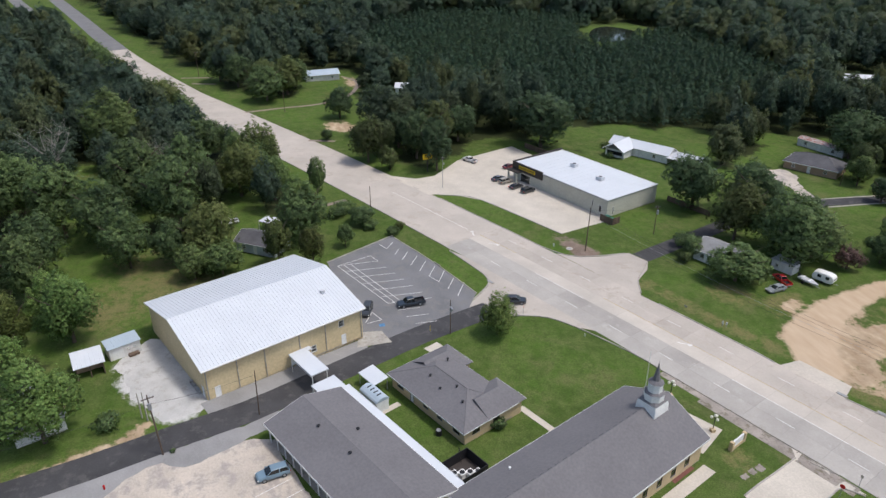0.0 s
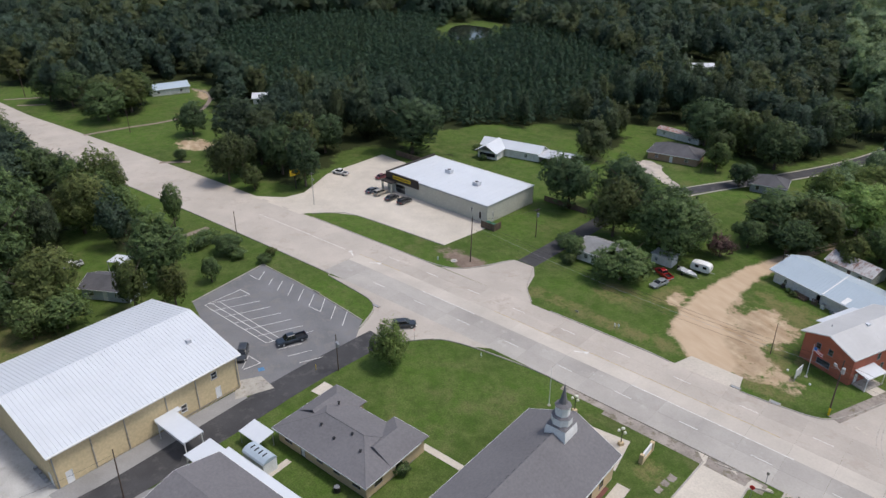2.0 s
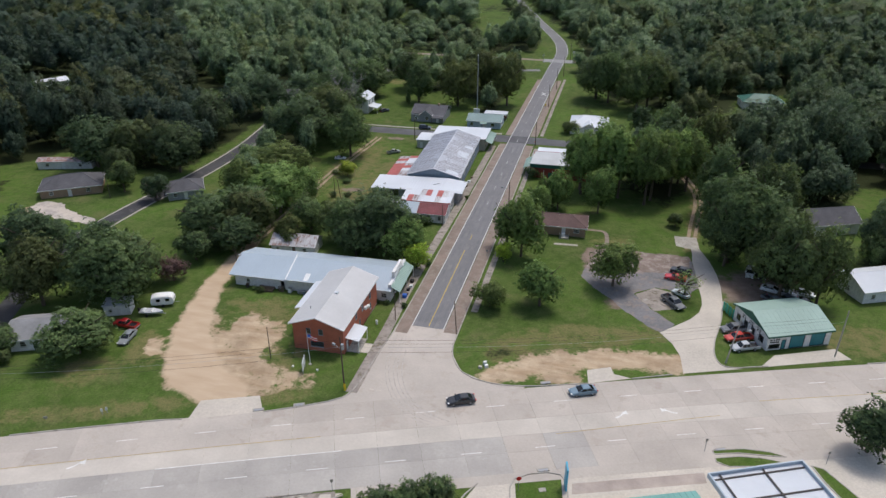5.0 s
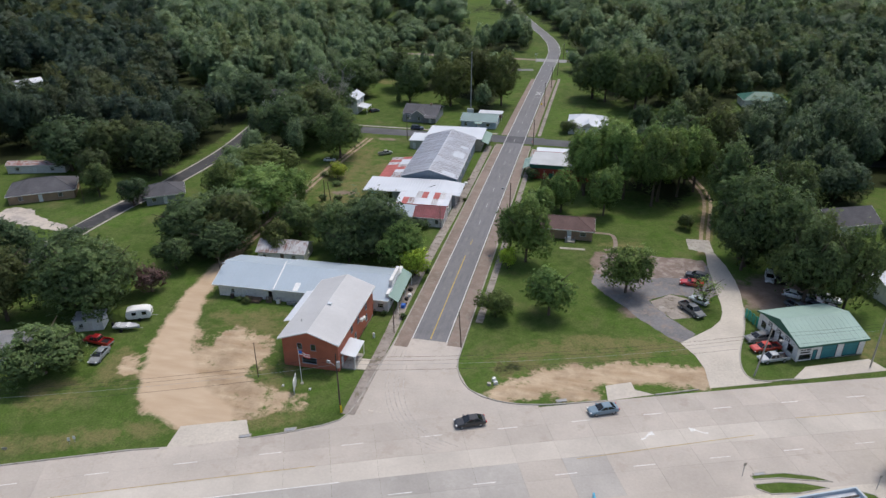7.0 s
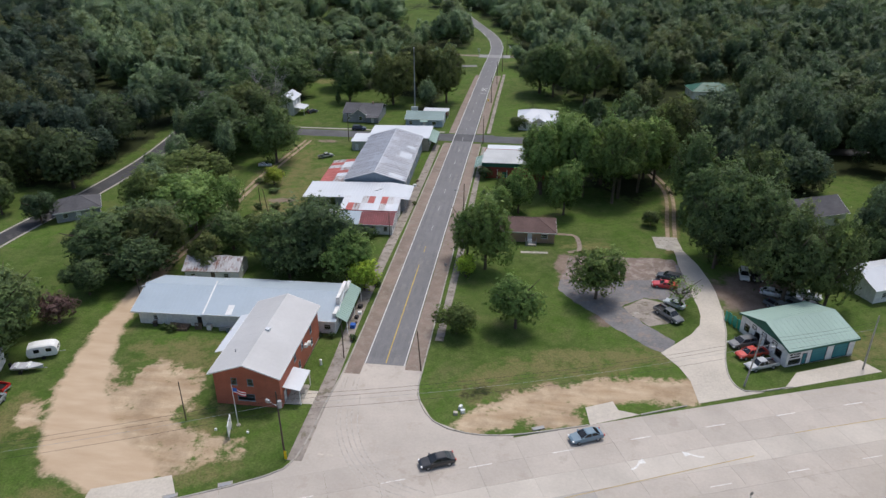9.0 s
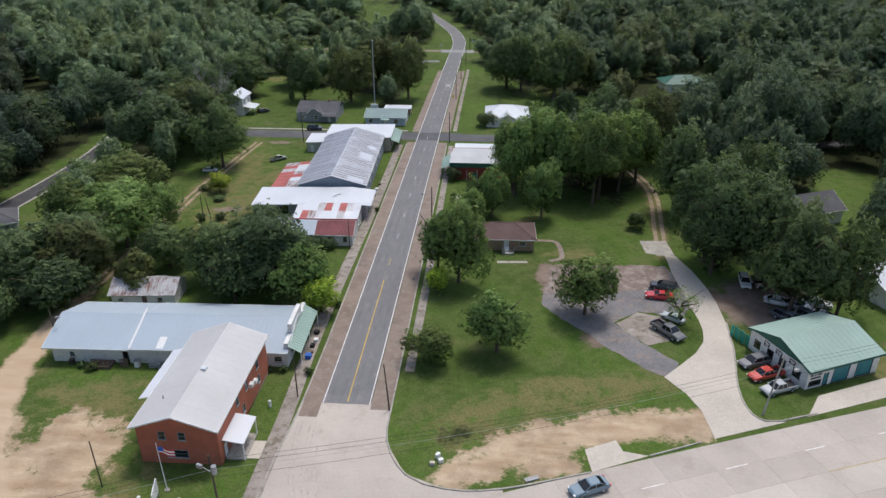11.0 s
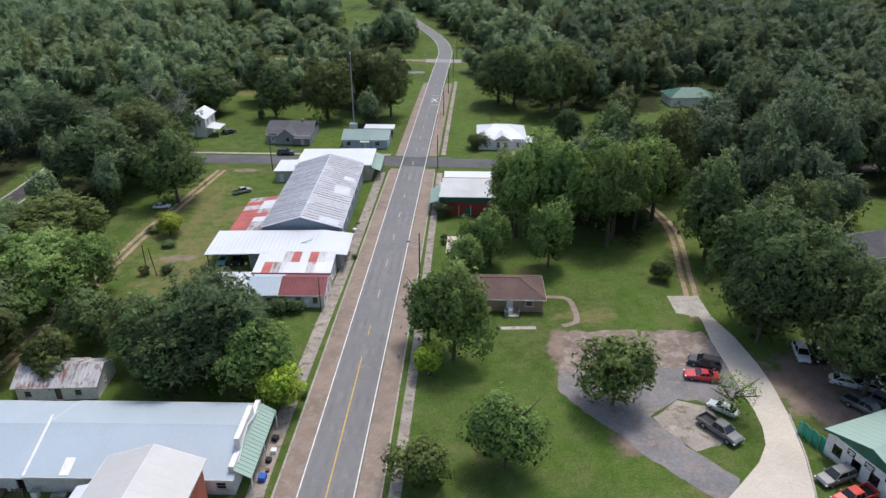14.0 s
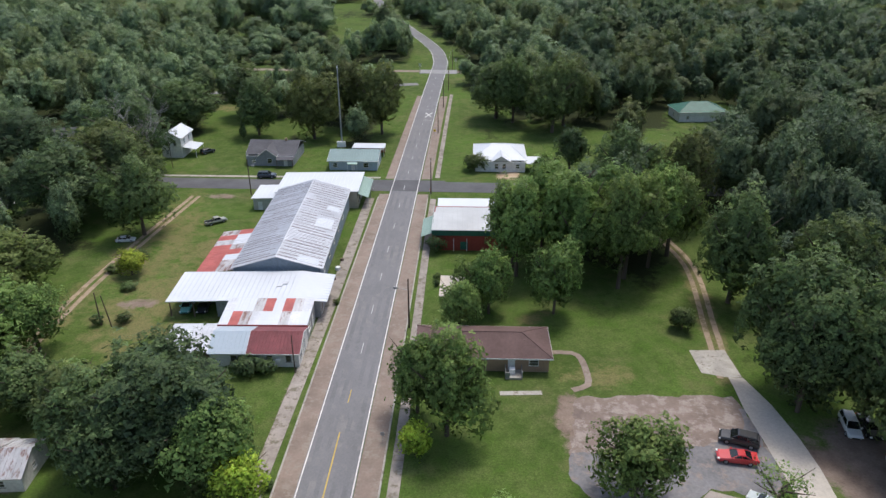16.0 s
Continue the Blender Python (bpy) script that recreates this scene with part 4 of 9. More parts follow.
structure("pavement_porch_walk", sheet([(-9.3, -13.4), (-4.4, -13.2), (-4.4, -10.0), (-9.3, -10.2)], 0.06), PALE_CONCRETE, "concrete walk to the porch", "pavement")
structure("pavement_park_pad", sheet([(14, 70.5), (20, 70.5), (20, 78.5), (14, 78.5)], 0.06), PALE_CONCRETE, "sandy paved square in a planted bed", "pavement")
structure("pavement_park_path", strip([(30.8, 53.7), (34.8, 53.7), (36.0, 52), (36.3, 48.5), (36.0, 45.6), (33.7, 44.3)], 0.5, -0.5, 0.05, 1.5), SHOULDER, "worn garden path", "pavement")
structure("pavement_park_path", strip([(23.6, 43.1), (29.4, 43.5)], 0.45, -0.45, 0.05, 1.5), KERB_MAT, "short strip of old concrete", "pavement")
structure("pavement_side_drive", sheet(ragged([(-119, 30.5), (-119.5, 37), (-113.5, 38), (-110, 35), (-103, 31.5), (-95.5, 29), (-96.5, 26.2), (-104, 27.5), (-112, 28)], 0.6), 0.05), STAINED_CONCRETE, "worn sandy concrete house drive", "pavement")

kerb("kerb_north", [hw(x, -0.15) for x in range(-52, -30, 4)] + [(-28.2, -38)])
kerb("kerb_north", [(-16.4, -33.2), (-12, -31.0), (-9.5, -29.6), (-5.2, -26.6), (-3.9, -22), (-3.5, -12), (-3.0, -5), (-2.8, 12), (-2.8, 60), (-2.5, 119)])
kerb("kerb_north", [(9.3, 118), (9.3, 60), (9.3, 5), (9.3, -2), (9.6, -9), (12.6, -14.7), (17.5, -16.7), (24, -16.2), (34.4, -12.8)])
kerb("kerb_north", [(42, -9.4), (49, -6.4)], smooth_line=False)
kerb("kerb_north", [(61, -1.2), (66, 0.6)], smooth_line=False)
kerb("kerb_north", [hw(x, -0.15) for x in range(84, 140, 8)])
kerb("kerb_north", [hw(x, -0.15) for x in range(-119, -80, 4)] + [(-77.5, -57.2), (-75.6, -52), (-75.2, -43)])
kerb("kerb_north", [(-69.9, -40.2), (-67, -42.6), (-62.5, -46.6), (-57, -49)])
kerb("kerb_lot", [(-89, -53.4), (-115, -66), (-119.5, -71), (-121.6, -76.8)], step=3)
kerb("kerb_south", [hw(x, 19.1) for x in range(-190, -90, 6)] + [(-86, -83.6), (-78, -81.0), (-72.5, -79.3), (-69.3, -79.4), (-67.3, -80.5), (-65.2, -82.4), (-62.6, -85.0)])
kerb("kerb_south", [(-54.4, -84.2), (-54.8, -80.4), (-54.1, -77.2), (-52.4, -72.7), (-47.4, -68.3)] + [hw(x, 19.1) for x in range(-44, -8, 5)] + [(-5.4, -50.2)])
kerb("kerb_car_park", [(-97.2, -95.4), (-81, -88.9), (-65, -83.5)])
kerb("kerb_car_park", [(-97.2, -95.6), (-86.4, -112.6)], smooth_line=False)
kerb("kerb_lawn", [(-6.4, -51.6), (-4.6, -56.4), (-3.0, -60.9), (-1.7, -64)])
for line in ([(-6.8, -57.8), (-5.4, -57.4), (-5.0, -58.7), (-6.2, -59.1)], [(-6.3, -59.4), (-5.1, -59.1), (-4.7, -60.2), (-5.8, -60.6)], [(-5.6, -61), (-4.6, -60.8), (-4.2, -62), (-5.2, -62.3)]):
    structure("pavement_slab", sheet(ragged(line, 0.12, 0.5), 0.05), OLD_WALK, "old sunken concrete slab in the lawn", "pavement")
kerb("kerb_lawn", [(2.6, -47.2), (0.5, -49.2), (1.1, -51.5), (3.4, -57.1), (5.4, -61)])
kerb("kerb_lawn", [(20.4, -40.5), (18.2, -45.5), (20, -51)])
kerb("kerb_lawn", [(25.6, -44.5), (25.4, -38.3), (31.8, -35.9), (33.3, -42), (33.2, -46)])
ISLANDS = ([(54, -26.8), (57.4, -25.6), (60.7, -25.1), (63.7, -25.3), (59.6, -27.2), (55.9, -28.2), (54.1, -27.6)], [(53.8, -25.2), (58.4, -23.6), (62.1, -23.4), (64.5, -23.9), (61, -24.4), (57.5, -24.8), (54.1, -25.9)],
           [(67.8, -25.0), (69.4, -25.3), (72.9, -30.4), (75, -33.5), (72.4, -34.2), (71.0, -32.3), (68.9, -28.1)])
for line in ISLANDS:
    structure("ground_island", sheet(line, 0.1), GROUND, "small grass island with a kerb", "ground")
    kerb("kerb_island", line + line[:1], "low concrete kerb round a grass island", smooth_line=False, high=0.14, wide=0.2)
structure("pavement_brown_band", sheet([(33.6, -39.4), (33.5, -37.3), (52.1, -30.4), (52.3, -32.5)], 0.055), paint("reddish_paving", (0.42, 0.355, 0.31), 0.9, coarse=0.3, grain=0.08), "reddish worn paving before the station", "pavement")
kerb("kerb_drive", [(61.0, -1.3), (58.5, -1.5), (57.3, -0.2), (56.95, 2.6), (57.4, 6.3), (58.3, 10), (59.6, 15.2), (60.9, 23.5)])

for i in range(5):
    mark("stall_line", [(-81.0 + i * 3.25, -109.1 + i * 1.35), (-81.0 + i * 3.25, -99.9 + i * 1.3)], 0.13, WHITE_PAINT, car_park)
for i in range(3):
    mark("stall_line", [(-62 + i * 2.9, -101.2 + i * 1.2), (-62 + i * 2.9, -96.6 + i * 1.05)], 0.13, WHITE_PAINT, car_park)
for line in ([(-84, -110.5), (-87.5, -102.5)], [(-87.5, -102.5), (-84.5, -101.2)], [(-84.5, -101.2), (-84.1, -109.7)], [(-84, -110.5), (-65.1, -102.6)], [(-65.1, -102.6), (-65.1, -100.7)], [(-84, -109), (-65.2, -101.2)],
             [(-83.9, -107.4), (-65.7, -100)], [(-65.1, -95.7), (-65.3, -93.3)], [(-93.6, -95.9), (-90.2, -98)], [(-90.2, -98), (-93, -99.2)], [(-74.6, -91.5), (-71.6, -90)], [(-71.6, -90), (-76.7, -87.3)],
             [(-58.8, -108.3), (-62.3, -106.4)], [(-62.3, -106.4), (-59.1, -105)], [(-59.1, -105), (-58.4, -108.1)]):
    mark("stall_line", line, 0.13, WHITE_PAINT, car_park)
for x, y, k in ((-89.5, -95.2, 0.6), (-87.3, -93.6, 0.8), (-85, -91.8, 1.0), (-82, -90.4, 1.0), (-79, -89, 1.0), (-72.4, -86.5, 1.0), (-70.1, -84.7, 1.25)):
    mark("stall_line", [(x, y), (x + 4.3 * k, y - 2.45 * k)], 0.13, WHITE_PAINT, car_park)
m = Mesh()
m.box(-57.7, -56.6, -105.9, -104.8, 0, 0.004)
m.v = [(x, y, float(gz(x, y)) + 0.08 + z) for x, y, z in m.v]
part("blue_bay_mark", m, BAY_BLUE, car_park)
for i in range(3):
    mark("stall_line", [(-20.5 + i * 2.6, -124.9 + i * 1.2), (-18 + i * 2.6, -130.4 + i * 1.2)], 0.12, WHITE_PAINT, highway, 0.07)

for x in (-1.6, -0.3, 1.0):
    mark("stop_bar", [(x, -23.4), (x + 0.8, -23.4)], 0.3, PALE_CONCRETE, highway, 0.07)

# old tyre marks and stains on the concrete
MARKS = [(-2.35, -6.0), (-2.1, -9.9), (-0.6, -17.8), (2.5, -24.3), (6.7, -28.6), (10.8, -30.1)], [(-0.7, -6.0), (-0.4, -10.4), (0.8, -17.5), (3.6, -23.4), (7.6, -27.1), (11.8, -28.7)]
for line, dx, dy in ((MARKS[0], 0, 0), (MARKS[1], 0, 0), (MARKS[0], 0.5, 0.4), (MARKS[1], 0.6, 0.3), (MARKS[1][1:], 1.5, 0.2)):
    line = [(x + dx * (1 + 0.04 * i), y + dy * i * 0.3) for i, (x, y) in enumerate(line)]
    part("tyre_mark", strip(line, 0.09, -0.09, 0.078, 1.5), TYRE_STAIN, highway)

# pond
m = Mesh()
shore = []
for a in np.linspace(0, 2 * math.pi, 40, endpoint=False):
    u, v = 28 * math.cos(a) * (1 + 0.12 * math.sin(3 * a)), 17 * math.sin(a) * (1 + 0.12 * math.cos(2 * a))
    shore.append((-376 - 0.87 * u - 0.5 * v, 110 + 0.5 * u - 0.87 * v))
level = max(float(gz(*p)) for p in shore) + 0.15
m.add([(*p, level) for p in shore], [tuple(range(40))])
structure("water_pond", m, WATER, "small dark pond that mirrors the sky", "pond")


# ---------------------------------------------------------------- woods and trees
def crown_shape(rng, n, size, lobes=14, low=0.16, tall=0.0, flat=1.0):
    """Leaf clumps of a crown of radius 1 and height 1: triangles on one uneven, lobed hull, and the way each one faces outwards."""
    c = rng.normal(size=(lobes, 3))
    c[:, 2] += 0.25
    c /= np.linalg.norm(c, axis=1)[:, None]
    reach = rng.uniform(0.60, 1.10, lobes)
    d = rng.normal(size=(n, 3))
    d[:, 2] += 0.35
    d /= np.linalg.norm(d, axis=1)[:, None]
    near = d @ c.T
    best = near.argmax(1)
    edge = np.clip((1 - near[np.arange(n), best]) * lobes * 0.30, 0, 1)
    r = reach[best] * (1 - 0.42 * edge ** 1.3) * np.where(rng.uniform(size=n) < 0.12, rng.uniform(0.55, 0.9, n), rng.uniform(0.86, 1.14, n) + 0.16 * (rng.uniform(size=n) < 0.06))
    p = d * r[:, None]
    p[:, :2] *= (1 - tall * np.clip(p[:, 2:3], 0, 1) ** 2)
    lobe = c[best] * reach[best][:, None] * 0.62
    out = 0.55 * d + 0.9 * (p - lobe) + np.array([0, 0, 0.15])
    out /= np.linalg.norm(out, axis=1)[:, None]
    face = out + rng.normal(size=(n, 3)) * 0.5
    face /= np.linalg.norm(face, axis=1)[:, None]
    t = np.cross(face, rng.normal(size=(n, 3)))
    t /= np.linalg.norm(t, axis=1)[:, None]
    b = np.cross(face, t)
    s = size * rng.uniform(0.5, 1.5, n)[:, None]
    t, b = t * s * np.array([1, 1, flat]), b * s * np.array([1, 1, flat])
    tri = np.stack([p - t * 0.8 - b * 0.5, p + t * 0.8 - b * 0.5, p + b], 1)
    tri[..., 2] = low + (1 - low) * (0.5 + tri[..., 2] * 0.5)
    return tri, out


def full_crown(rng, n, size, masses, low, tall=0.0):
    """A crown of several leafy masses of unlike size, higher in the middle."""
    tris, outs = [], []
    spin = rng.uniform(0, 6.28)
    for k in range(masses):
        if k == 0:
            o, r, h = (0.0, 0.0), 0.66, 1.0
        else:
            a = spin + k * 2.4 + rng.uniform(-0.4, 0.4)
            q = rng.uniform(0.34, 0.56)
            o, r, h = (q * math.cos(a), q * math.sin(a)), rng.uniform(0.40, 0.62), rng.uniform(0.60, 0.97)
        m = int(n * (0.30 if k == 0 else 0.70 / (masses - 1)))
        base = low + (0.0 if k == 0 else rng.uniform(0, 0.22))
        tri, out = crown_shape(rng, m, size / r, 12 + 2 * (k % 4), 0.0, tall, r / (1.25 * (h - base)))
        tri = tri * np.array([r, r, h - base]) + np.array([o[0], o[1], base])
        out = out + 0.35 * np.array([o[0], o[1], 0.1])
        tris.append(tri)
        outs.append(out / np.linalg.norm(out, axis=1)[:, None])
    return np.concatenate(tris), np.concatenate(outs)


def pine_shape(rng, n, size):
    z = rng.uniform(0, 1, n) ** 1.25
    a = rng.uniform(0, 2 * np.pi, n)
    r = (1 - z) * 0.95 * (0.75 + 0.25 * np.sin(z * 34)) + 0.03
    p = np.stack([np.cos(a) * r, np.sin(a) * r, 0.12 + 0.88 * z], 1)
    d = np.stack([np.cos(a), np.sin(a), np.full(n, -0.25)], 1)
    t = np.stack([-np.sin(a), np.cos(a), np.zeros(n)], 1)
    s = size * rng.uniform(0.6, 1.3, n)[:, None]
    up = np.array([0, 0, 0.12])
    tri = np.stack([p - t * s * 0.6 + up * s, p + t * s * 0.6 + up * s, p + d * s * np.array([1, 1, 0.35])], 1)
    out = np.stack([np.cos(a), np.sin(a), np.full(n, 0.75)], 1) + rng.normal(size=(n, 3)) * 0.2
    return tri, out / np.linalg.norm(out, axis=1)[:, None]


def leaf_mesh(name, shape, material, tone=None, hue=None):
    """A mesh of leaf clumps; the attributes hold how each faces outwards and its tree's tone and hue."""
    tri, out = shape
    d = bpy.data.meshes.new(name)
    n = len(tri)
    d.vertices.add(3 * n)
    d.vertices.foreach_set("co", tri.astype(np.float32).ravel())
    d.loops.add(3 * n)
    d.loops.foreach_set("vertex_index", np.arange(3 * n, dtype=np.int32))
    d.polygons.add(n)
    d.polygons.foreach_set("loop_start", np.arange(0, 3 * n, 3, dtype=np.int32))
    d.attributes.new("out", "FLOAT_VECTOR", "FACE").data.foreach_set("vector", out.astype(np.float32).ravel())
    for key, value in (("tone", tone), ("hue", hue)):
        if value is not None:
            d.attributes.new(key, "FLOAT", "FACE").data.foreach_set("value", value.astype(np.float32))
    d.update()
    d.materials.append(material)
    return d


# trees that stand singly: x, y, radius and height
CHURCH_TREES = [
    (-48.9, -84.4, 4.2, 8.6), (-64.8, -161.6, 7.0, 14), (-36.8, -160.6, 6.8, 13.5), (-51.6, -169, 4.6, 11), (-86.2, -135.5, 5.5, 7.8), (-98.3, -117.1, 7.2, 15.9), (-93.2, -138.6, 7, 15.9), (-81.8, -173.2, 6.8, 15.9), (-92.2, -172.5, 6.4, 15.9),
    (-93.8, -155.3, 6.3, 13.5), (-93.3, -146.1, 5.5, 12.2), (-84.9, -141.2, 4.5, 8.4), (-87.9, -123.1, 4.0, 12.2), (-85.9, -115.7, 3.6, 9.6), (-93.6, -107.3, 2.4, 6.0), (-65.1, -171.4, 4.9, 12.2), (-72.5, -166.5, 4.4, 11),
]
LANE_TREES = [
    (-126.8, -110.4, 3.3, 12.2), (-112.3, -146.9, 8.6, 18.8), (-131.5, -156.7, 9.5, 18.8), (-106.1, -101.4, 4.2, 4.8), (-145.7, -86.1, 4.2, 8.4), (-141.9, -72.1, 7, 17.4), (-114.4, -172.3, 8.0, 18.8), (-106.7, -161.4, 7.6, 17.4), (-128.5, -143.9, 8.3, 18.8),
    (-132.7, -131.0, 8.5, 17.4), (-147.0, -124.6, 7.2, 17.4), (-124.7, -183.2, 9.4, 18.8),
]
HIGHWAY_TREES = [
    (-242.0, -119.5, 9.5, 15), (-251.5, -110.5, 9, 16), (-259, -121, 9, 15), (-270, -131, 8.5, 15), (-263, -106, 7, 13), (-283, -139, 8, 14), (-219.5, -78, 4.6, 11), (-226, -74, 3, 6), (-161, -85.5, 6.4, 12.5), (-167, -79, 6.5, 13), (-170.5, -57, 6.5, 13), (-181, -101.5, 2.6, 4), (-209.3, -93.3, 6.5, 13.5), (-154.5, -91.5, 7, 15.9), (-155, -75.5, 7.5, 17), (-160.3, -68.2, 8, 18.8), (-177.8, -168.7, 10.4, 20.3), (-208.8, -158.0, 10.4, 18.8),
    (-312, -194, 7, 14), (-296, -189, 7, 15), (-280, -183, 7, 14), (-262, -177, 7, 15), (-244, -173, 7.5, 14), (-231, -164, 7, 14), (-214, -157, 7.5, 16), (-200, -150, 7, 14), (-186, -147, 7.5, 15), (-168, -141, 8, 15), (-155, -131, 6.5, 13),
    (-140, -127, 6, 13), (-128, -122, 5, 13),
]
WEST_TREES = [
    (-158.1, -30.7, 9.5, 18.8), (-96.0, -11.5, 7.2, 17.4), (-87.0, 0.8, 8, 17.4), (-76.2, -12.3, 6.2, 15.9), (-88.1, 44.9, 4.6, 8.4), (-101.4, 49.2, 3.8, 9.6), (-80.9, 12.5, 4.5, 8.4), (-105.5, 54.1, 4.5, 13.5),
]
STREET_WEST_TREES = [
    (-59.6, -8.5, 7.6, 15.9), (-67.7, -4.9, 7, 15.9), (-57.2, -25.6, 8.2, 8.9), (-70.9, -28.5, 3.7, 5), (-58.5, 25.1, 8.5, 12.8), (-50.9, 20.7, 6, 9.6), (-56.9, 13.9, 4.8, 7.2), (-50.3, 45.0, 7.2, 12.8), (-37.6, 36.2, 5.6, 9.6),
    (-15.3, 28.1, 9.2, 14.2), (-20.8, 23.3, 6, 12.2), (-5.6, 21.9, 4.2, 7), (-63.4, 0.0, 6.8, 12.2), (-45.5, 50.9, 5.4, 12.2), (-50.6, 26.8, 6.2, 12.2), (-55.5, 52.4, 7.4, 12.2), (-53.6, 33.4, 7.7, 12.2), (-63.4, 49.3, 5.6, 12.2),
    (-10.0, 25.6, 6.4, 12.8), (-24.0, 28.3, 7.0, 13.5), (-18.7, 35.3, 7.0, 12.8), (-29.2, 32.4, 5.5, 10.2), (-39.2, 25.8, 4.5, 8.4), (-18, 30.5, 8.6, 14),
]
STREET_EAST_TREES = [
    (101, 56, 6, 15), (97, 48, 4.6, 10), (84.5, 47, 4.4, 9),
    (13, 30, 2.8, 5.5), (13.5, 8.8, 3.7, 6), (63.6, 46.7, 8.8, 20.3), (74.6, 60.2, 7.2, 20.3), (72.6, 28.1, 7, 18.8), (79.8, 27.1, 6.1, 17.4), (63.0, 41.0, 6.0, 18.8), (70.8, 39.4, 8, 20.3), 
    (53.3, 61.5, 2.6, 4), (17.7, 60.1, 4.1, 9.6), (75.4, 34.9, 6.3, 17.4), (76.7, -19.7, 5.0, 9.0), (23.4, 11.9, 5.2, 10.5), (38, 24.4, 5.8, 11), (16.6, 34, 6.2, 15.5), (12.6, 38.5, 4.6, 13),
    (64, 43, 8, 21), (73.5, 56, 6.5, 16), (71, 36, 7, 18),
]
NORTH_EAST_TREES = [
    (21.0, 66.9, 4.5, 10.2), (20.6, 140, 3.8, 4.5), (27.7, 194.0, 12, 22), (44.6, 178.0, 11, 21.8), (45.7, 75.1, 6.5, 21.8), (57.9, 89.3, 7, 20.3), (38, 140, 2.5, 5), (45.2, 139.7, 5, 12.2), (36.5, 90.8, 8.7, 20.3),
    (27.4, 82.7, 6.0, 20.3), (53.8, 114.0, 8.7, 20.3), (63.7, 70.8, 7.7, 20.3), (76.4, 68.2, 6.0, 18.8), (27.9, 79, 6.0, 21), (38.5, 78.5, 6.6, 22), (47.5, 79, 6.8, 22), (33, 86, 6.5, 21), (44, 89, 7, 22),
    (53, 84, 6, 21), (33, 189, 9, 21), (49, 186, 9.5, 24), (33.3, 65.5, 4.8, 13), (22.5, 65, 4.2, 11), (56, 95, 6, 20), (65, 106, 7, 20),
]
NORTH_WEST_TREES = [
    (-59.6, 65.9, 8.4, 12.2), (-122.1, 79.1, 8, 13.5), (-42.8, 76.6, 3.9, 5), (-68.9, 67.8, 8, 9.6), (-64.2, 115.8, 9.2, 18.8), (-48.4, 94.8, 7.8, 16.7), (-45.4, 170.3, 7.5, 17.4), (-27.7, 167.2, 9.6, 20.3), (-8.0, 173.1, 8.8, 20.3),
    (-18.6, 181.1, 9, 20.3), (-68.0, 134.0, 10, 18.8), (-54.2, 192.4, 8.6, 17.4), (-68.9, 175.1, 8.9, 17.4), (-22.5, 191.1, 9, 18.8), (-95.0, 68.1, 7.1, 15.9), (-109.9, 71.1, 7.4, 15.9), (-105.4, 104.1, 8.6, 17.4), (-123.6, 66.7, 8.0, 17.4),
    (-66.3, 100.1, 9.8, 17.4), (-99.1, 136.6, 10.0, 17.4), (-58.4, 109.2, 8.3, 18.8), (-48.4, 164.4, 1.4, 5.5), (-71, 135, 8.5, 19),
]
TREES = CHURCH_TREES + LANE_TREES + HIGHWAY_TREES + WEST_TREES + STREET_WEST_TREES + STREET_EAST_TREES + NORTH_EAST_TREES + NORTH_WEST_TREES
BARE = (52.9, 22.6)


def tree_meshes(seed, lobes, n, size, material, low=0.1):
    rng = np.random.default_rng(seed)
    crown = leaf_mesh("crown", full_crown(rng, n, size, lobes // 5 + 1, low, 0.05), material)
    t = Mesh()
    t.tube((0, 0, -0.02), (0.02, 0.01, 0.36), 0.055, 0.036, 8)
    for i in range(6):
        a = i * 1.05 + rng.uniform(0, 0.6)
        z = 0.26 + 0.05 * i
        e = (0.5 * math.cos(a), 0.5 * math.sin(a), z + 0.22)
        t.tube((0.015, 0.008, z), e, 0.026, 0.010, 6)
        t.tube(e, (e[0] * 1.5, e[1] * 1.5, e[2] + 0.12), 0.010, 0.004, 5)
    trunk = t.data("trunk")
    trunk.materials.append(BARK)
    return crown, trunk


FINE = [tree_meshes(s, 30, 9000, 0.052, YARD_LEAF, 0.06) for s in (41, 42)]
KINDS = [tree_meshes(s, lob, 4600, 0.080, LEAF, 0.05) for s, lob in ((1, 30), (2, 38), (3, 26), (4, 46), (5, 34))]
DARK = [tree_meshes(s, lob, 4600, 0.080, SHADE_LEAF, 0.05) for s, lob in ((71, 30), (72, 38), (73, 34))]
GROVE = [tree_meshes(s, lob, 5200, 0.078, YARD_LEAF, 0.2) for s, lob in ((61, 30), (62, 36), (63, 33))]
YARD = [tree_meshes(s, 34, 5200, 0.074, YARD_LEAF, 0.04) for s in (51, 52, 53)]
SMALL = [tree_meshes(s, lob, 3000, 0.10, LEAF) for s, lob in ((11, 22), (12, 30), (13, 26))]
FRESH = tree_meshes(9, 36, 4200, 0.085, BRIGHT_LEAF)
rng = np.random.default_rng(7)
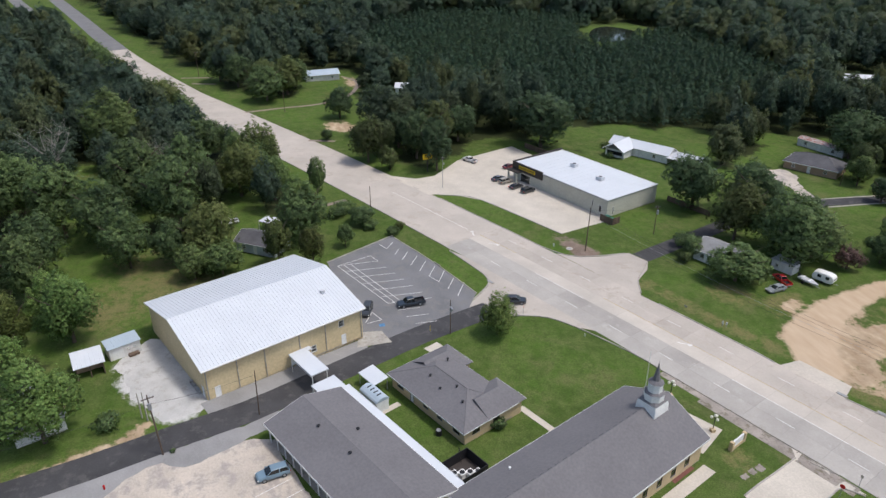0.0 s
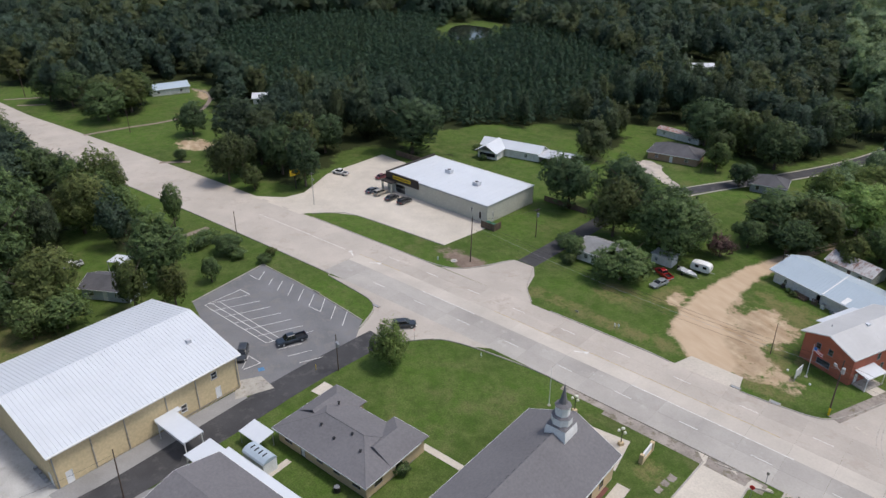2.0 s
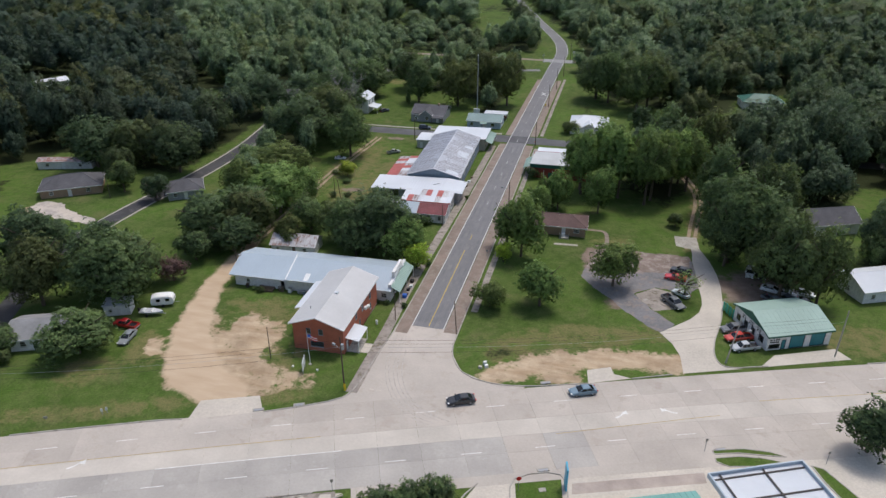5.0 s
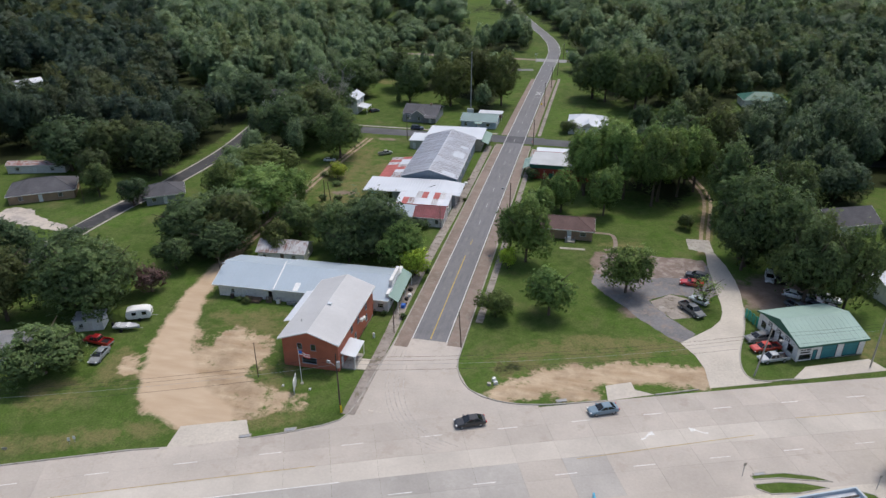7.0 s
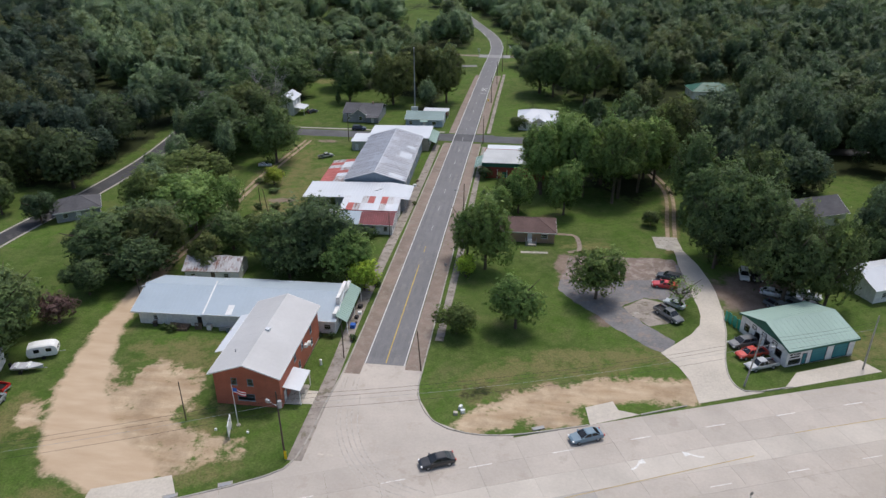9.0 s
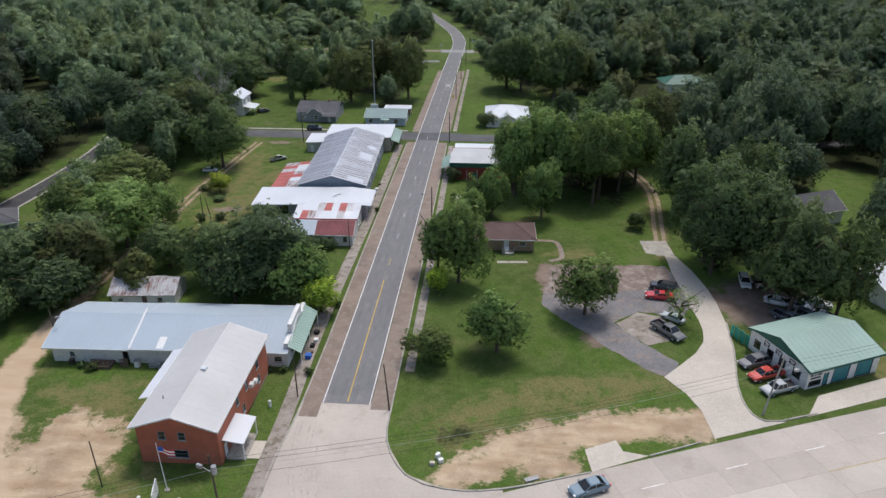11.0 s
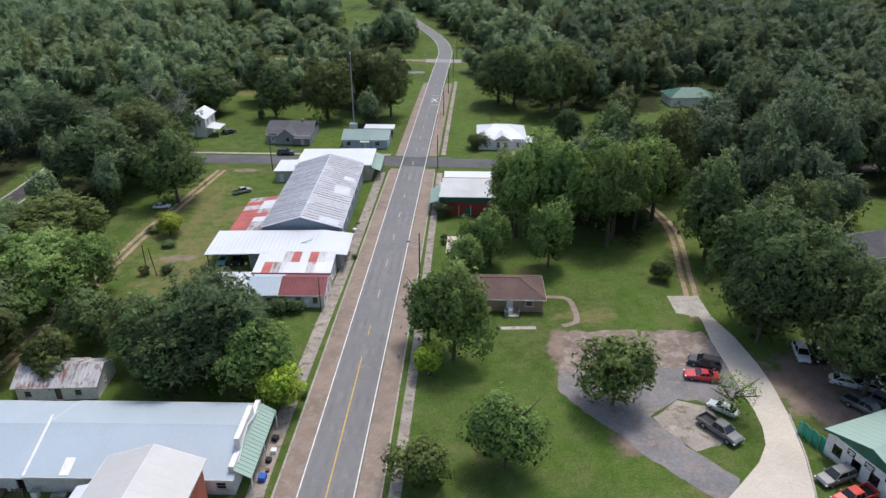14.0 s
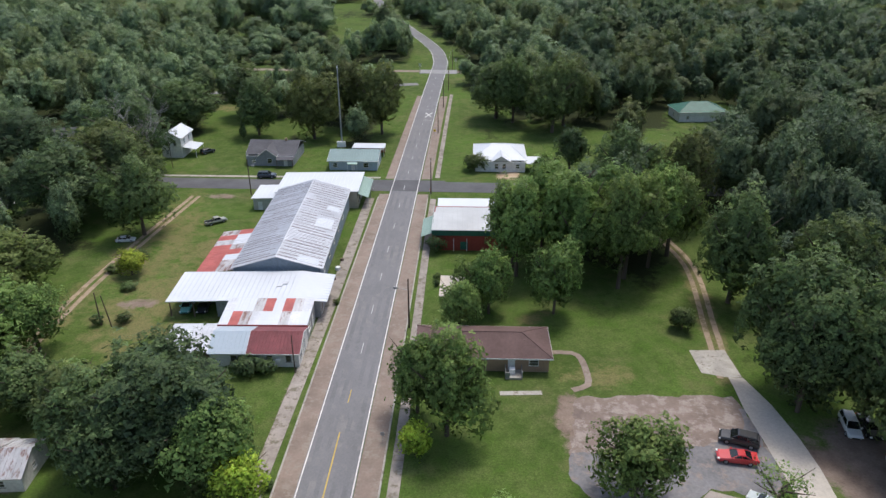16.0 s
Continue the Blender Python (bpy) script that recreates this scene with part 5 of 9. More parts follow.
for i, (x, y, r, h) in enumerate(TREES):
    fresh = (x, y) in ((-42.8, 76.6), (-5.6, 21.9), (13, 30))
    crown, trunk = FRESH if fresh else GROVE[i % 3] if 20 < x < 60 and 60 < y < 112 and h > 17 else YARD[i % 3] if 8 < x < 46 and 4 < y < 70 or -12 < x < 0 and 15 < y < 60 or -66 < x < -36 and 40 < y < 70 else FINE[i % 2] if r > 4 and (x, y, r, h) in CHURCH_TREES and x > -80 else DARK[i % 3] if r > 4.4 and x < -72 and y > -100 else KINDS[i % 5] if r > 5.5 else SMALL[i % 3]
    big = h >= 9
    grove = 20 < x < 60 and 60 < y < 112 and h > 17
    r *= 1.22 if y > -60 and x < -50 and big else 1.16 if grove else 1.0
    h *= 0.92 if grove else 1.0
    root = thing("tree", at(x, y, float(rng.uniform(0, 360))) @ Matrix.Diagonal((r, r * rng.uniform(0.9, 1.1), h * rng.uniform(0.98, 1.06), 1)),
                 "yellow-green young broadleaf tree on grass" if fresh else "tall dark green broadleaf tree with a full crown" if big else "small green broadleaf tree standing on the lawn", "tree")
    part("trunk", trunk, BARK, root)
    part("crown", crown, LEAF, root)

def limb_mesh(seed, limbs, twigs):
    """Bare forking limbs that reach to the rim of a crown."""
    g, t = np.random.default_rng(seed), Mesh()
    for i in range(limbs):
        a = i * 2.4 + g.uniform(0, 0.5)
        p = Vector((0.01, 0, 0.3 + 0.3 * i / limbs))
        way = Vector((math.cos(a) * 0.55, math.sin(a) * 0.55, 0.32))
        wide = 0.016
        for k in range(4):
            q = p + way * g.uniform(0.28, 0.42)
            t.tube(p, q, wide, wide * 0.7, 5, False)
            for _ in range(twigs):
                b = g.uniform(0, 6.28)
                e = q + Vector((0.22 * math.cos(b), 0.22 * math.sin(b), g.uniform(0.02, 0.16)))
                t.tube(q, e, wide * 0.5, 0.002, 4, False)
                t.tube(e, e + Vector((g.uniform(-0.12, 0.12), g.uniform(-0.12, 0.12), g.uniform(0, 0.1))), 0.003, 0.001, 3, False)
            way = (way + Vector((g.uniform(-0.2, 0.2), g.uniform(-0.2, 0.2), g.uniform(0, 0.14)))) * 0.92
            p, wide = q, wide * 0.7
    return t


PALE_BARK = paint("pale_dead_bark", (0.33, 0.31, 0.28), 0.95, stain=(0.8, 1.2), coarse=2.0, fine=10.0)
for x, y, r, h, seed in ((-62.5, 130.5, 8.5, 18.5, 3), (-150.0, -181.0, 7.5, 16.0, 5), (-134.0, -152.0, 6.0, 15.0, 8)):
    root = thing("tree", at(x, y, seed * 50) @ Matrix.Diagonal((r, r, h, 1)), "tall dead tree with bare pale grey limbs", "tree")
    trunk = Mesh()
    trunk.tube((0, 0, -0.02), (0.01, 0, 0.62), 0.05, 0.02, 8)
    part("trunk", trunk, PALE_BARK, root)
    part("bare_crown", limb_mesh(seed, 9, 5), PALE_BARK, root)
plum = tree_meshes(71, 18, 2600, 0.085, foliage("plum_leaves", (0.075, 0.045, 0.045), (0.20, 0.125, 0.115), (0.16, 0.10, 0.09)), 0.03)
root = thing("tree", at(-56.2, 3.6, 30) @ Matrix.Diagonal((4.2, 4.2, 6.0, 1)), "small purple-leaved tree on the lawn", "tree")
part("trunk", plum[1], BARK, root)
part("crown", plum[0], LEAF, root)

# a thin, half-bare tree by the parked truck
sparse = tree_meshes(21, 16, 1300, 0.042, YARD_LEAF)
root = thing("tree", at(*BARE, 40) @ Matrix.Diagonal((4.6, 4.6, 7.2, 1)), "thin half-bare tree with sparse yellowing leaves", "tree")
part("trunk", sparse[1], BARK, root)
part("crown", sparse[0], YARD_LEAF, root)


def woods(name, shapes, material, label, places):
    """Joined trees: rows of (x, y, radius, height, which shape)."""
    out, ways, tone, hue = [], [], [], []
    g = np.random.default_rng(11)
    for x, y, r, h, k in places:
        tri, way = shapes[int(k)]
        a = g.uniform(0, 6.28)
        c, d = math.cos(a), math.sin(a)
        turn = np.array([[c, d, 0], [-d, c, 0], [0, 0, 1]])
        out.append(tri @ (turn * np.array([r, r, h])) + np.array([x, y, float(gz(x, y))]))
        ways.append(way @ turn)
        drift = 0.5 + 0.25 * math.sin(x / 31 + 1.7 * math.sin(y / 57)) + 0.25 * math.sin(y / 23 + x / 71)
        tone.append(np.full(len(tri), min(1, max(0.01, 0.6 * g.uniform(0, 1) ** 1.4 + 0.5 * drift * g.uniform(0.6, 1)))))
        hue.append(np.full(len(tri), min(1, max(0.01, g.uniform(0, 0.75) + 0.3 * drift))))
    ob = new(name, leaf_mesh(name, (np.concatenate(out), np.concatenate(ways)), material, np.concatenate(tone), np.concatenate(hue)))
    return tagged(ob, label, "woods", kind="stuff")


EYE = (25.0, -85.0)


def scatter(step, near, far, seed):
    """Jittered places of the woods in the part of a ring that the camera looks over."""
    g = np.random.default_rng(seed)
    xs, ys = np.meshgrid(np.arange(-860, 520, step), np.arange(-420, 860, step))
    x = (xs + g.uniform(-0.45, 0.45, xs.shape) * step).ravel()
    y = (ys + g.uniform(-0.45, 0.45, xs.shape) * step).ravel()
    d = np.hypot(x - EYE[0], y - EYE[1])
    yaw = np.degrees(np.arctan2(-(x - EYE[0]), y - EYE[1]))
    ok = (d >= near) & (d < far) & (yaw > -40) & (yaw < 130) & (openness(x, y) < -1.5)
    for tx, ty, r, h in TREES:
        ok &= np.hypot(x - tx, y - ty) > r * 0.8
    return x[ok], y[ok], g


def planted(x, y):
    """The pine plantation."""
    return ((x + 320) / 150) ** 2 + ((y - 40) / 105) ** 2 < 1


def scrub(x, y):
    """Low young growth beyond the railway."""
    return ((x + 70) / 45) ** 2 + ((y - 325) / 50) ** 2 < 1


SHAPE_G = np.random.default_rng(31)
HIGH = [full_crown(SHAPE_G, 2300, 0.098, 4 + k % 4, 0.04, (0.1, 0.5)[k % 2]) for k in range(8)]
MIDDLE = [full_crown(SHAPE_G, 560, 0.18, 3 + k % 3, 0.0, (0.1, 0.6)[k % 2]) for k in range(8)]
LOWER = [crown_shape(SHAPE_G, 96, 0.38, 10 + k, 0.0, (0.1, 0.7)[k % 2]) for k in range(8)]
PINES = [pine_shape(SHAPE_G, 74, 0.50) for _ in range(4)]
near_places, mid_places, far_places, pine_places = [], [], [], []
for step, lo, hi, into, rad in ((8.8, 0, 260, near_places, (4.6, 7.6)), (10.6, 260, 460, mid_places, (5.2, 8.8)), (13.5, 460, 860, far_places, (7.0, 11.0))):
    x, y, g = scatter(step, lo, hi, int(step * 10))
    for a, b in zip(x, y):
        if not planted(a, b):
            edge = float(openness(np.array(a), np.array(b)))
            h = g.uniform(13, 23) * (0.75 if edge > -6 else 1.0)
            if scrub(a, b):
                h, edge = h * 0.45, -4
            into.append((a, b, g.uniform(*rad) * g.choice((0.75, 1.0, 1.0, 1.3)) * (0.8 if edge > -5 else 1), h, g.integers(0, 8)))
x, y, g = scatter(4.6, 0, 700, 77)
pine_places = [(a, b, g.uniform(2.2, 3.1), g.uniform(6.5, 9.5), g.integers(0, 4)) for a, b in zip(x, y) if planted(a, b)]


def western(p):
    """The woods west of the lane, whose leaf colour holds cloud shade."""
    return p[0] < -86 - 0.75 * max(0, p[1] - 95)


def eastern(p):
    """The broadleaf woods east of the street, given a shaded leaf colour."""
    return p[0] > 22 + 0.12 * p[1] and p[1] < 420


for name, shapes, places, label in (("woods_near", HIGH, near_places, "dense green mixed woodland round the village"), ("woods_middle", MIDDLE, mid_places, "dense green mixed woodland"), ("woods_far", LOWER, far_places, "distant woodland to the horizon")):
    woods(name, shapes, WOOD_LEAF, label, [p for p in places if not western(p) and not eastern(p)])
    woods(name + "_east", shapes, EAST_LEAF, label.replace("green mixed", "shaded broadleaf"), [p for p in places if eastern(p)])
    woods(name + "_west", shapes, WEST_LEAF, label.replace("green mixed", "cloud-shaded"), [p for p in places if western(p)])
woods("pine_plantation", PINES, PINE_LEAF, "planted rows of young dark green pines", pine_places)
print("woods", len(near_places), len(mid_places), len(far_places), len(pine_places))


# ---------------------------------------------------------------- buildings
def wall_mesh(length, height, holes, thick, m, gable=0.0, shed=(0.0, 0.0)):
    """A wall with real openings: x along it, z up, its outer face at y = 0; m puts it in its place. gable: the height of a triangle on top."""
    xs = sorted({0.0, length} | {round(v, 4) for h in holes for v in (h[0], h[0] + h[2])})
    zs = sorted({-0.4, height} | {round(v, 4) for h in holes for v in (h[1], h[1] + h[3])})

    def solid(i, j):
        if not (0 <= i < len(xs) - 1 and 0 <= j < len(zs) - 1):
            return False
        cx, cz = (xs[i] + xs[i + 1]) / 2, (zs[j] + zs[j + 1]) / 2
        return not any(h[0] < cx < h[0] + h[2] and h[1] < cz < h[1] + h[3] for h in holes)

    out = Mesh()

    def quad(*p):
        out.add([m @ Vector(q) for q in p], [(0, 1, 2, 3)])

    for i in range(len(xs) - 1):
        for j in range(len(zs) - 1):
            if not solid(i, j):
                continue
            a, b, c, d, t = xs[i], xs[i + 1], zs[j], zs[j + 1], thick
            quad((a, 0, c), (b, 0, c), (b, 0, d), (a, 0, d))
            quad((b, t, c), (a, t, c), (a, t, d), (b, t, d))
            if not solid(i - 1, j):
                quad((a, t, c), (a, 0, c), (a, 0, d), (a, t, d))
            if not solid(i + 1, j):
                quad((b, 0, c), (b, t, c), (b, t, d), (b, 0, d))
            if not solid(i, j - 1):
                quad((a, t, c), (b, t, c), (b, 0, c), (a, 0, c))
            if not solid(i, j + 1):
                quad((a, 0, d), (b, 0, d), (b, t, d), (a, t, d))
    if gable:
        out.prism([m @ Vector(p) for p in ((0, 0, height), (length, 0, height), (length / 2, 0, height + gable))], m.to_3x3() @ Vector((0, thick, 0)))
    if shed != (0.0, 0.0):
        top = [(0, 0, height), (length, 0, height)] + [p for p in ((length, 0, height + shed[1]), (0, 0, height + shed[0])) if p[2] > height]
        out.prism([m @ Vector(p) for p in top], m.to_3x3() @ Vector((0, thick, 0)))
    return out


def fit_openings(root, holes, m, frame_mat=None, door_mat=None):
    """Frames, panes, sills and doors for a wall's openings (x, z, width, height, kind)."""
    frame_mat, door_mat = frame_mat or WHITE_PLASTIC, door_mat or WHITE_PLASTIC
    for x, z, w, h, kind in holes:
        if kind == "open":
            continue
        f = Mesh()
        e = 0.07
        for bx in ((x, x + e, z, z + h), (x + w - e, x + w, z, z + h), (x, x + w, z, z + e), (x, x + w, z + h - e, z + h)):
            f.box(bx[0], bx[1], -0.03, 0.09, bx[2], bx[3], m)
        if kind == "w":
            f.box(x, x + w, 0.0, 0.07, z + h / 2 - 0.03, z + h / 2 + 0.03, m)
            win = part("window", f, frame_mat, root)
            part("pane", Mesh().box(x + e, x + w - e, 0.03, 0.045, z + e, z + h - e, m), GLASS, win).visible_shadow = False
            part("sill", Mesh().box(x - 0.08, x + w + 0.08, -0.08, 0.02, z - 0.08, z, m), KERB_MAT, win)
        elif kind == "d":
            door = part("door", f, frame_mat, root)
            leaf = Mesh().box(x + e, x + w - e, 0.04, 0.085, z, z + h - e, m)
            for k in (0.12, 0.55):
                leaf.box(x + w * 0.2, x + w * 0.8, 0.03, 0.04, z + h * k, z + h * (k + 0.32), m)
            part("leaf", leaf, door_mat, door)
            part("handle", Mesh().box(x + w - e - 0.16, x + w - e - 0.08, -0.01, 0.04, z + 0.95, z + 1.05, m), STEEL, door)
        elif kind == "g":
            door = part("garage_door", f, frame_mat, root)
            leaf = Mesh()
            for k in range(5):
                leaf.box(x + e, x + w - e, 0.04, 0.08, z + (h - e) * k / 5 + 0.012, z + (h - e) * (k + 1) / 5 - 0.012, m)
            part("leaf", leaf, door_mat, door)
        elif kind == "v":
            vent = part("louvre", f, frame_mat, root)
            s = Mesh()
            for k in range(int(h / 0.16)):
                s.box(x + e, x + w - e, 0.02, 0.08, z + e + k * 0.16, z + e + k * 0.16 + 0.1, m)
            part("slats", s, DARK_PANEL, vent)


def walls(root, L, W, H, material, openings=None, thick=0.22, gable=0.0, along="x", frame_mat=None, door_mat=None, shed=None):
    """Four walls round a rectangle L by W; openings by side. gable: ridge height over the eaves, with the ridge along x or y."""
    o = openings or {}
    sides = {"front": (L, pose(0, 0, 0)), "right": (W, pose(L, 0, 0, 0, 0, 90)), "back": (L, pose(L, W, 0, 0, 0, 180)), "left": (W, pose(0, W, 0, 0, 0, 270))}
    for side, (length, m) in sides.items():
        g = gable if (side in ("left", "right")) == (along == "x") else 0.0
        trim = 0.0
        s = (0.0, 0.0)
        if shed:
            lo, hi = shed
            s = {"front": (lo, lo), "right": (lo, hi), "back": (hi, hi), "left": (hi, lo)}[side]
        if side in ("left", "right"):
            m = m @ pose(thick, 0, 0)
            trim = 2 * thick
        holes = [(x - (thick if trim else 0), z, w, h, k) for x, z, w, h, k in o.get(side, [])]
        part("wall", wall_mesh(length - trim, H, holes, thick, m, g, s), material, root)
        fit_openings(root, holes, m, frame_mat, door_mat)


def panel(root, name, corners, material, thick=0.12, rib=0.0, every=0.0, label=""):
    """A roof slope from its four corners (two on the eave, two on the ridge, in turn), with ribs that run up the slope."""
    a, b, c, d = [Vector(p) for p in corners]
    n = (b - a).cross(d - a).normalized()
    if n.z < 0:
        n = -n
    slope = part(name, Mesh().prism([a, b, c, d], -n * thick), material, root, label)
    k = int((b - a).length / every) if every else 0
    if k > 1:
        u = (b - a).normalized() * rib
        r = Mesh().add([-u, u, d - a + u, d - a - u, n * rib * 1.6, d - a + n * rib * 1.6], [(0, 4, 5, 3), (4, 1, 2, 5), (0, 1, 4), (3, 5, 2)]).data("rib")
        r.materials.append(material)
        for i in range(1, k):
            part("rib", r, material, slope).location = a.lerp(b, i / k)
    return slope


def gable_roof(root, x0, x1, y0, y1, z, rise, material, along="x", rib=0.0, every=0.0, trim=WHITE_PLASTIC, seam=None, fascia=0.2, both=None):
    """Two slopes, a ridge cap and fascia boards; the outline includes the overhang."""
    mid = (y0 + y1) / 2 if along == "x" else (x0 + x1) / 2

    def at_(u, v, h):
        return (u, v, h) if along == "x" else (v, u, h)

    u0, u1, v0, v1 = (x0, x1, y0, y1) if along == "x" else (y0, y1, x0, x1)
    two = both or (material, material)
    panel(root, "roof_slope", (at_(u0, v0, z), at_(u1, v0, z), at_(u1, mid, z + rise), at_(u0, mid, z + rise)), two[0], 0.12, rib, every)
    panel(root, "roof_slope", (at_(u1, v1, z), at_(u0, v1, z), at_(u0, mid, z + rise), at_(u1, mid, z + rise)), two[1], 0.12, rib, every)
    cap = Mesh()
    s = rise / (mid - v0)
    cap.prism([at_(u0, mid - 0.2, z + rise - 0.2 * s + 0.015), at_(u0, mid, z + rise + 0.03), at_(u0, mid + 0.2, z + rise - 0.2 * s + 0.015)], Vector(at_(u1 - u0, 0, 0)))
    part("ridge_cap", cap, seam or two[0], root)
    if fascia:
        for v, sgn in ((v0, -1), (v1, 1)):
            a, b = sorted((v, v + sgn * 0.04))
            f = Mesh()
            if along == "x":
                f.box(u0, u1, a, b, z - fascia - 0.05, z + 0.01)
            else:
                f.box(a, b, u0, u1, z - fascia - 0.05, z + 0.01)
            part("fascia", f, trim, root)
        for u, sgn in ((u0, -1), (u1, 1)):
            f = Mesh()
            for va, vb in ((v0, mid), (v1, mid)):
                f.prism([Vector(at_(u, va, z - fascia)), Vector(at_(u, vb, z + rise - fascia)), Vector(at_(u, vb, z + rise + 0.01)), Vector(at_(u, va, z + 0.01))], Vector(at_(sgn * 0.04, 0, 0)))
            part("bargeboard", f, trim, root)


def hip_roof(root, x0, x1, y0, y1, z, rise, material, inset=None):
    """Four slopes that meet in a ridge along x, or in a point."""
    run = inset if inset is not None else (y1 - y0) / 2
    mid = (y0 + y1) / 2
    a, b = (x0 + run, mid, z + rise), (x1 - run, mid, z + rise)
    c = [(x0, y0, z), (x1, y0, z), (x1, y1, z), (x0, y1, z)]
    t = Vector((0, 0, -0.12))
    for pts in ((c[0], c[1], b, a), (c[2], c[3], a, b), (c[1], c[2], b), (c[3], c[0], a)):
        part("roof_slope", Mesh().prism(pts, t), material, root)
    f = Mesh()
    for bx in ((x0, x1, y0 - 0.03, y0), (x0, x1, y1, y1 + 0.03), (x0 - 0.03, x0, y0, y1), (x1, x1 + 0.03, y0, y1)):
        f.box(*bx, z - 0.2, z - 0.01)
    part("fascia", f, WHITE_PLASTIC, root)
    cap = Mesh().tube(a, b, 0.09, sides=6)
    for p, q in ((c[0], a), (c[3], a), (c[1], b), (c[2], b)):
        cap.tube(Vector(p) + Vector((0, 0, 0.0)), q, 0.07, sides=6)
    part("ridge_cap", cap, material, root)


def vent_pipe(root, x, y, z, material=STEEL, r=0.09, h=0.4):
    m = Mesh().tube((x, y, z - 0.2), (x, y, z + h), r).tube((x, y, z + h), (x, y, z + h + 0.06), r * 1.8)
    part("roof_vent", m, material, root)


def posts(root, places, z0, z1, r=0.06, material=WHITE_PLASTIC):
    for x, y in places:
        part("post", Mesh().box(x - r, x + r, y - r, y + r, z0, z1), material, root)


def floor_slab(root, L, W, material=KERB_MAT, inset=0.0):
    part("floor", Mesh().box(inset, L - inset, inset, W - inset, -0.3, 0.02), material, root)


# the cream hall
hall = thing("hall", at(-41.2, -137.3, 113.8), "big cream metal-clad hall with a ribbed white roof", "building")
walls(hall, 30.2, 26.2, 6.3, CREAM, {
    "front": [(0.0 + 1.4, 0, 1.0, 2.1, "d"), (25.6, 0, 1.0, 2.1, "d"), (25.2, 3.9, 1.1, 1.3, "w"), (19.3, 0.9, 1.1, 1.4, "w"), (15.4, 0, 1.8, 2.1, "d")],
    "right": [(12, 0, 2.0, 2.2, "d"), (4, 1, 1.2, 1.4, "w"), (20, 1, 1.2, 1.4, "w")],
    "left": [(24.2, 0, 1.0, 2.1, "d")]}, gable=3.0, along="x")
gable_roof(hall, -0.5, 30.7, -0.6, 26.8, 6.34, 3.13, WHITE_ROOF, rib=0.035, every=0.62, trim=WHITE_PLASTIC)
floor_slab(hall, 30.2, 26.2)
for x in (0.25, 5.6, 10.6, 17.2, 22.4, 29.9):
    part("downpipe", Mesh().box(x - 0.07, x + 0.07, -0.16, -0.02, 0, 6.2), KERB_MAT if x > 1 else STEEL, hall)
part("gutter", Mesh().box(-0.5, 30.7, -0.76, -0.62, 6.1, 6.3), WHITE_PLASTIC, hall)
m = Mesh().box(25.6, 26.3, 6.2, 6.9, 7.7, 8.5)
part("roof_vent", m, GALV, hall)
part("entrance_hood", Mesh().box(30.2, 31.6, 8.5, 17.5, 3.0, 3.25).box(30.9, 31.5, 3.2, 5.4, 4.6, 5.6), WHITE_PLASTIC, hall)
for i in range(6):
    part("wall_unit", Mesh().box(-0.6, -0.1, 2.4 + i * 0.7, 2.9 + i * 0.7, 0, 0.5 + 0.15 * (i % 2)), BARE_METAL, hall)

# the covered way between hall and classrooms
cover = thing("covered_way", at(-43.3, -120.6, 24.5), "white metal canopy over the drive on thin posts", "canopy")
part("canopy_roof", Mesh().box(-3.6, 4.0, -1.6, 1.6, 3.5, 3.66).box(-3.6, 4.0, -1.66, -1.6, 3.3, 3.7).box(-3.6, 4.0, 1.6, 1.66, 3.3, 3.7), WHITE_ROOF, cover)
part("canopy_roof", Mesh().box(-4.6, -3.5, -1.3, 2.8, 3.0, 3.15), WHITE_ROOF, cover)
posts(cover, [(-3.4, -1.4), (-3.4, 1.4), (3.8, -1.4), (3.8, 1.4)], 0, 3.5)

# classrooms with their covered walk
school = thing("classroom_block", at(-28.9, -127.9, 25.2), "long low classroom block with a grey shingle roof", "building")
walls(school, 27.5, 11.0, 2.9, BUFF_BRICK, {"front": [(2 + 3.6 * i, 0.9, 1.8, 1.2, "w") for i in range(7)] + [(4.4 + 7.2 * i, 0, 0.95, 2.1, "d") for i in range(3)],
                                            "back": [(2 + 4 * i, 1.0, 1.6, 1.2, "w") for i in range(6)]}, gable=1.6, along="x")
for o in school.children:
    o.location.y += 1.2
gable_roof(school, -0.9, 28.0, -0.3, 13.5, 3.05, 1.75, SHINGLE, fascia=0.28)
floor_slab(school, 27.5, 13.2)
posts(school, [(0.3 + 2.3 * i, 0.0) for i in range(12)], 0, 2.95, 0.07)
for x, y, z in ((6.4, 5.0, 4.3), (14.2, 5.4, 4.4), (10.5, 9.2, 4.1)):
    vent_pipe(school, x, y, z, BLACK_METAL, 0.16, 0.25)
walk_roof = thing("covered_walk", at(-34.6, -115.7, 25.2), "long white roofed walk on thin posts", "canopy")
part("canopy_roof", Mesh().box(-1.0, 27.6, -0.2, 1.6, 2.9, 3.02).box(-1.0, 27.6, 1.55, 1.62, 2.75, 3.05), WHITE_ROOF, walk_roof)
part("canopy_roof", Mesh().box(-4.6, -0.6, -3.4, 1.0, 2.95, 3.08), WHITE_ROOF, walk_roof)
posts(walk_roof, [(0.3 + 3.0 * i, 1.45) for i in range(10)] + [(-4.4, 0.8), (-4.4, -3.2)], 0, 2.9, 0.05)

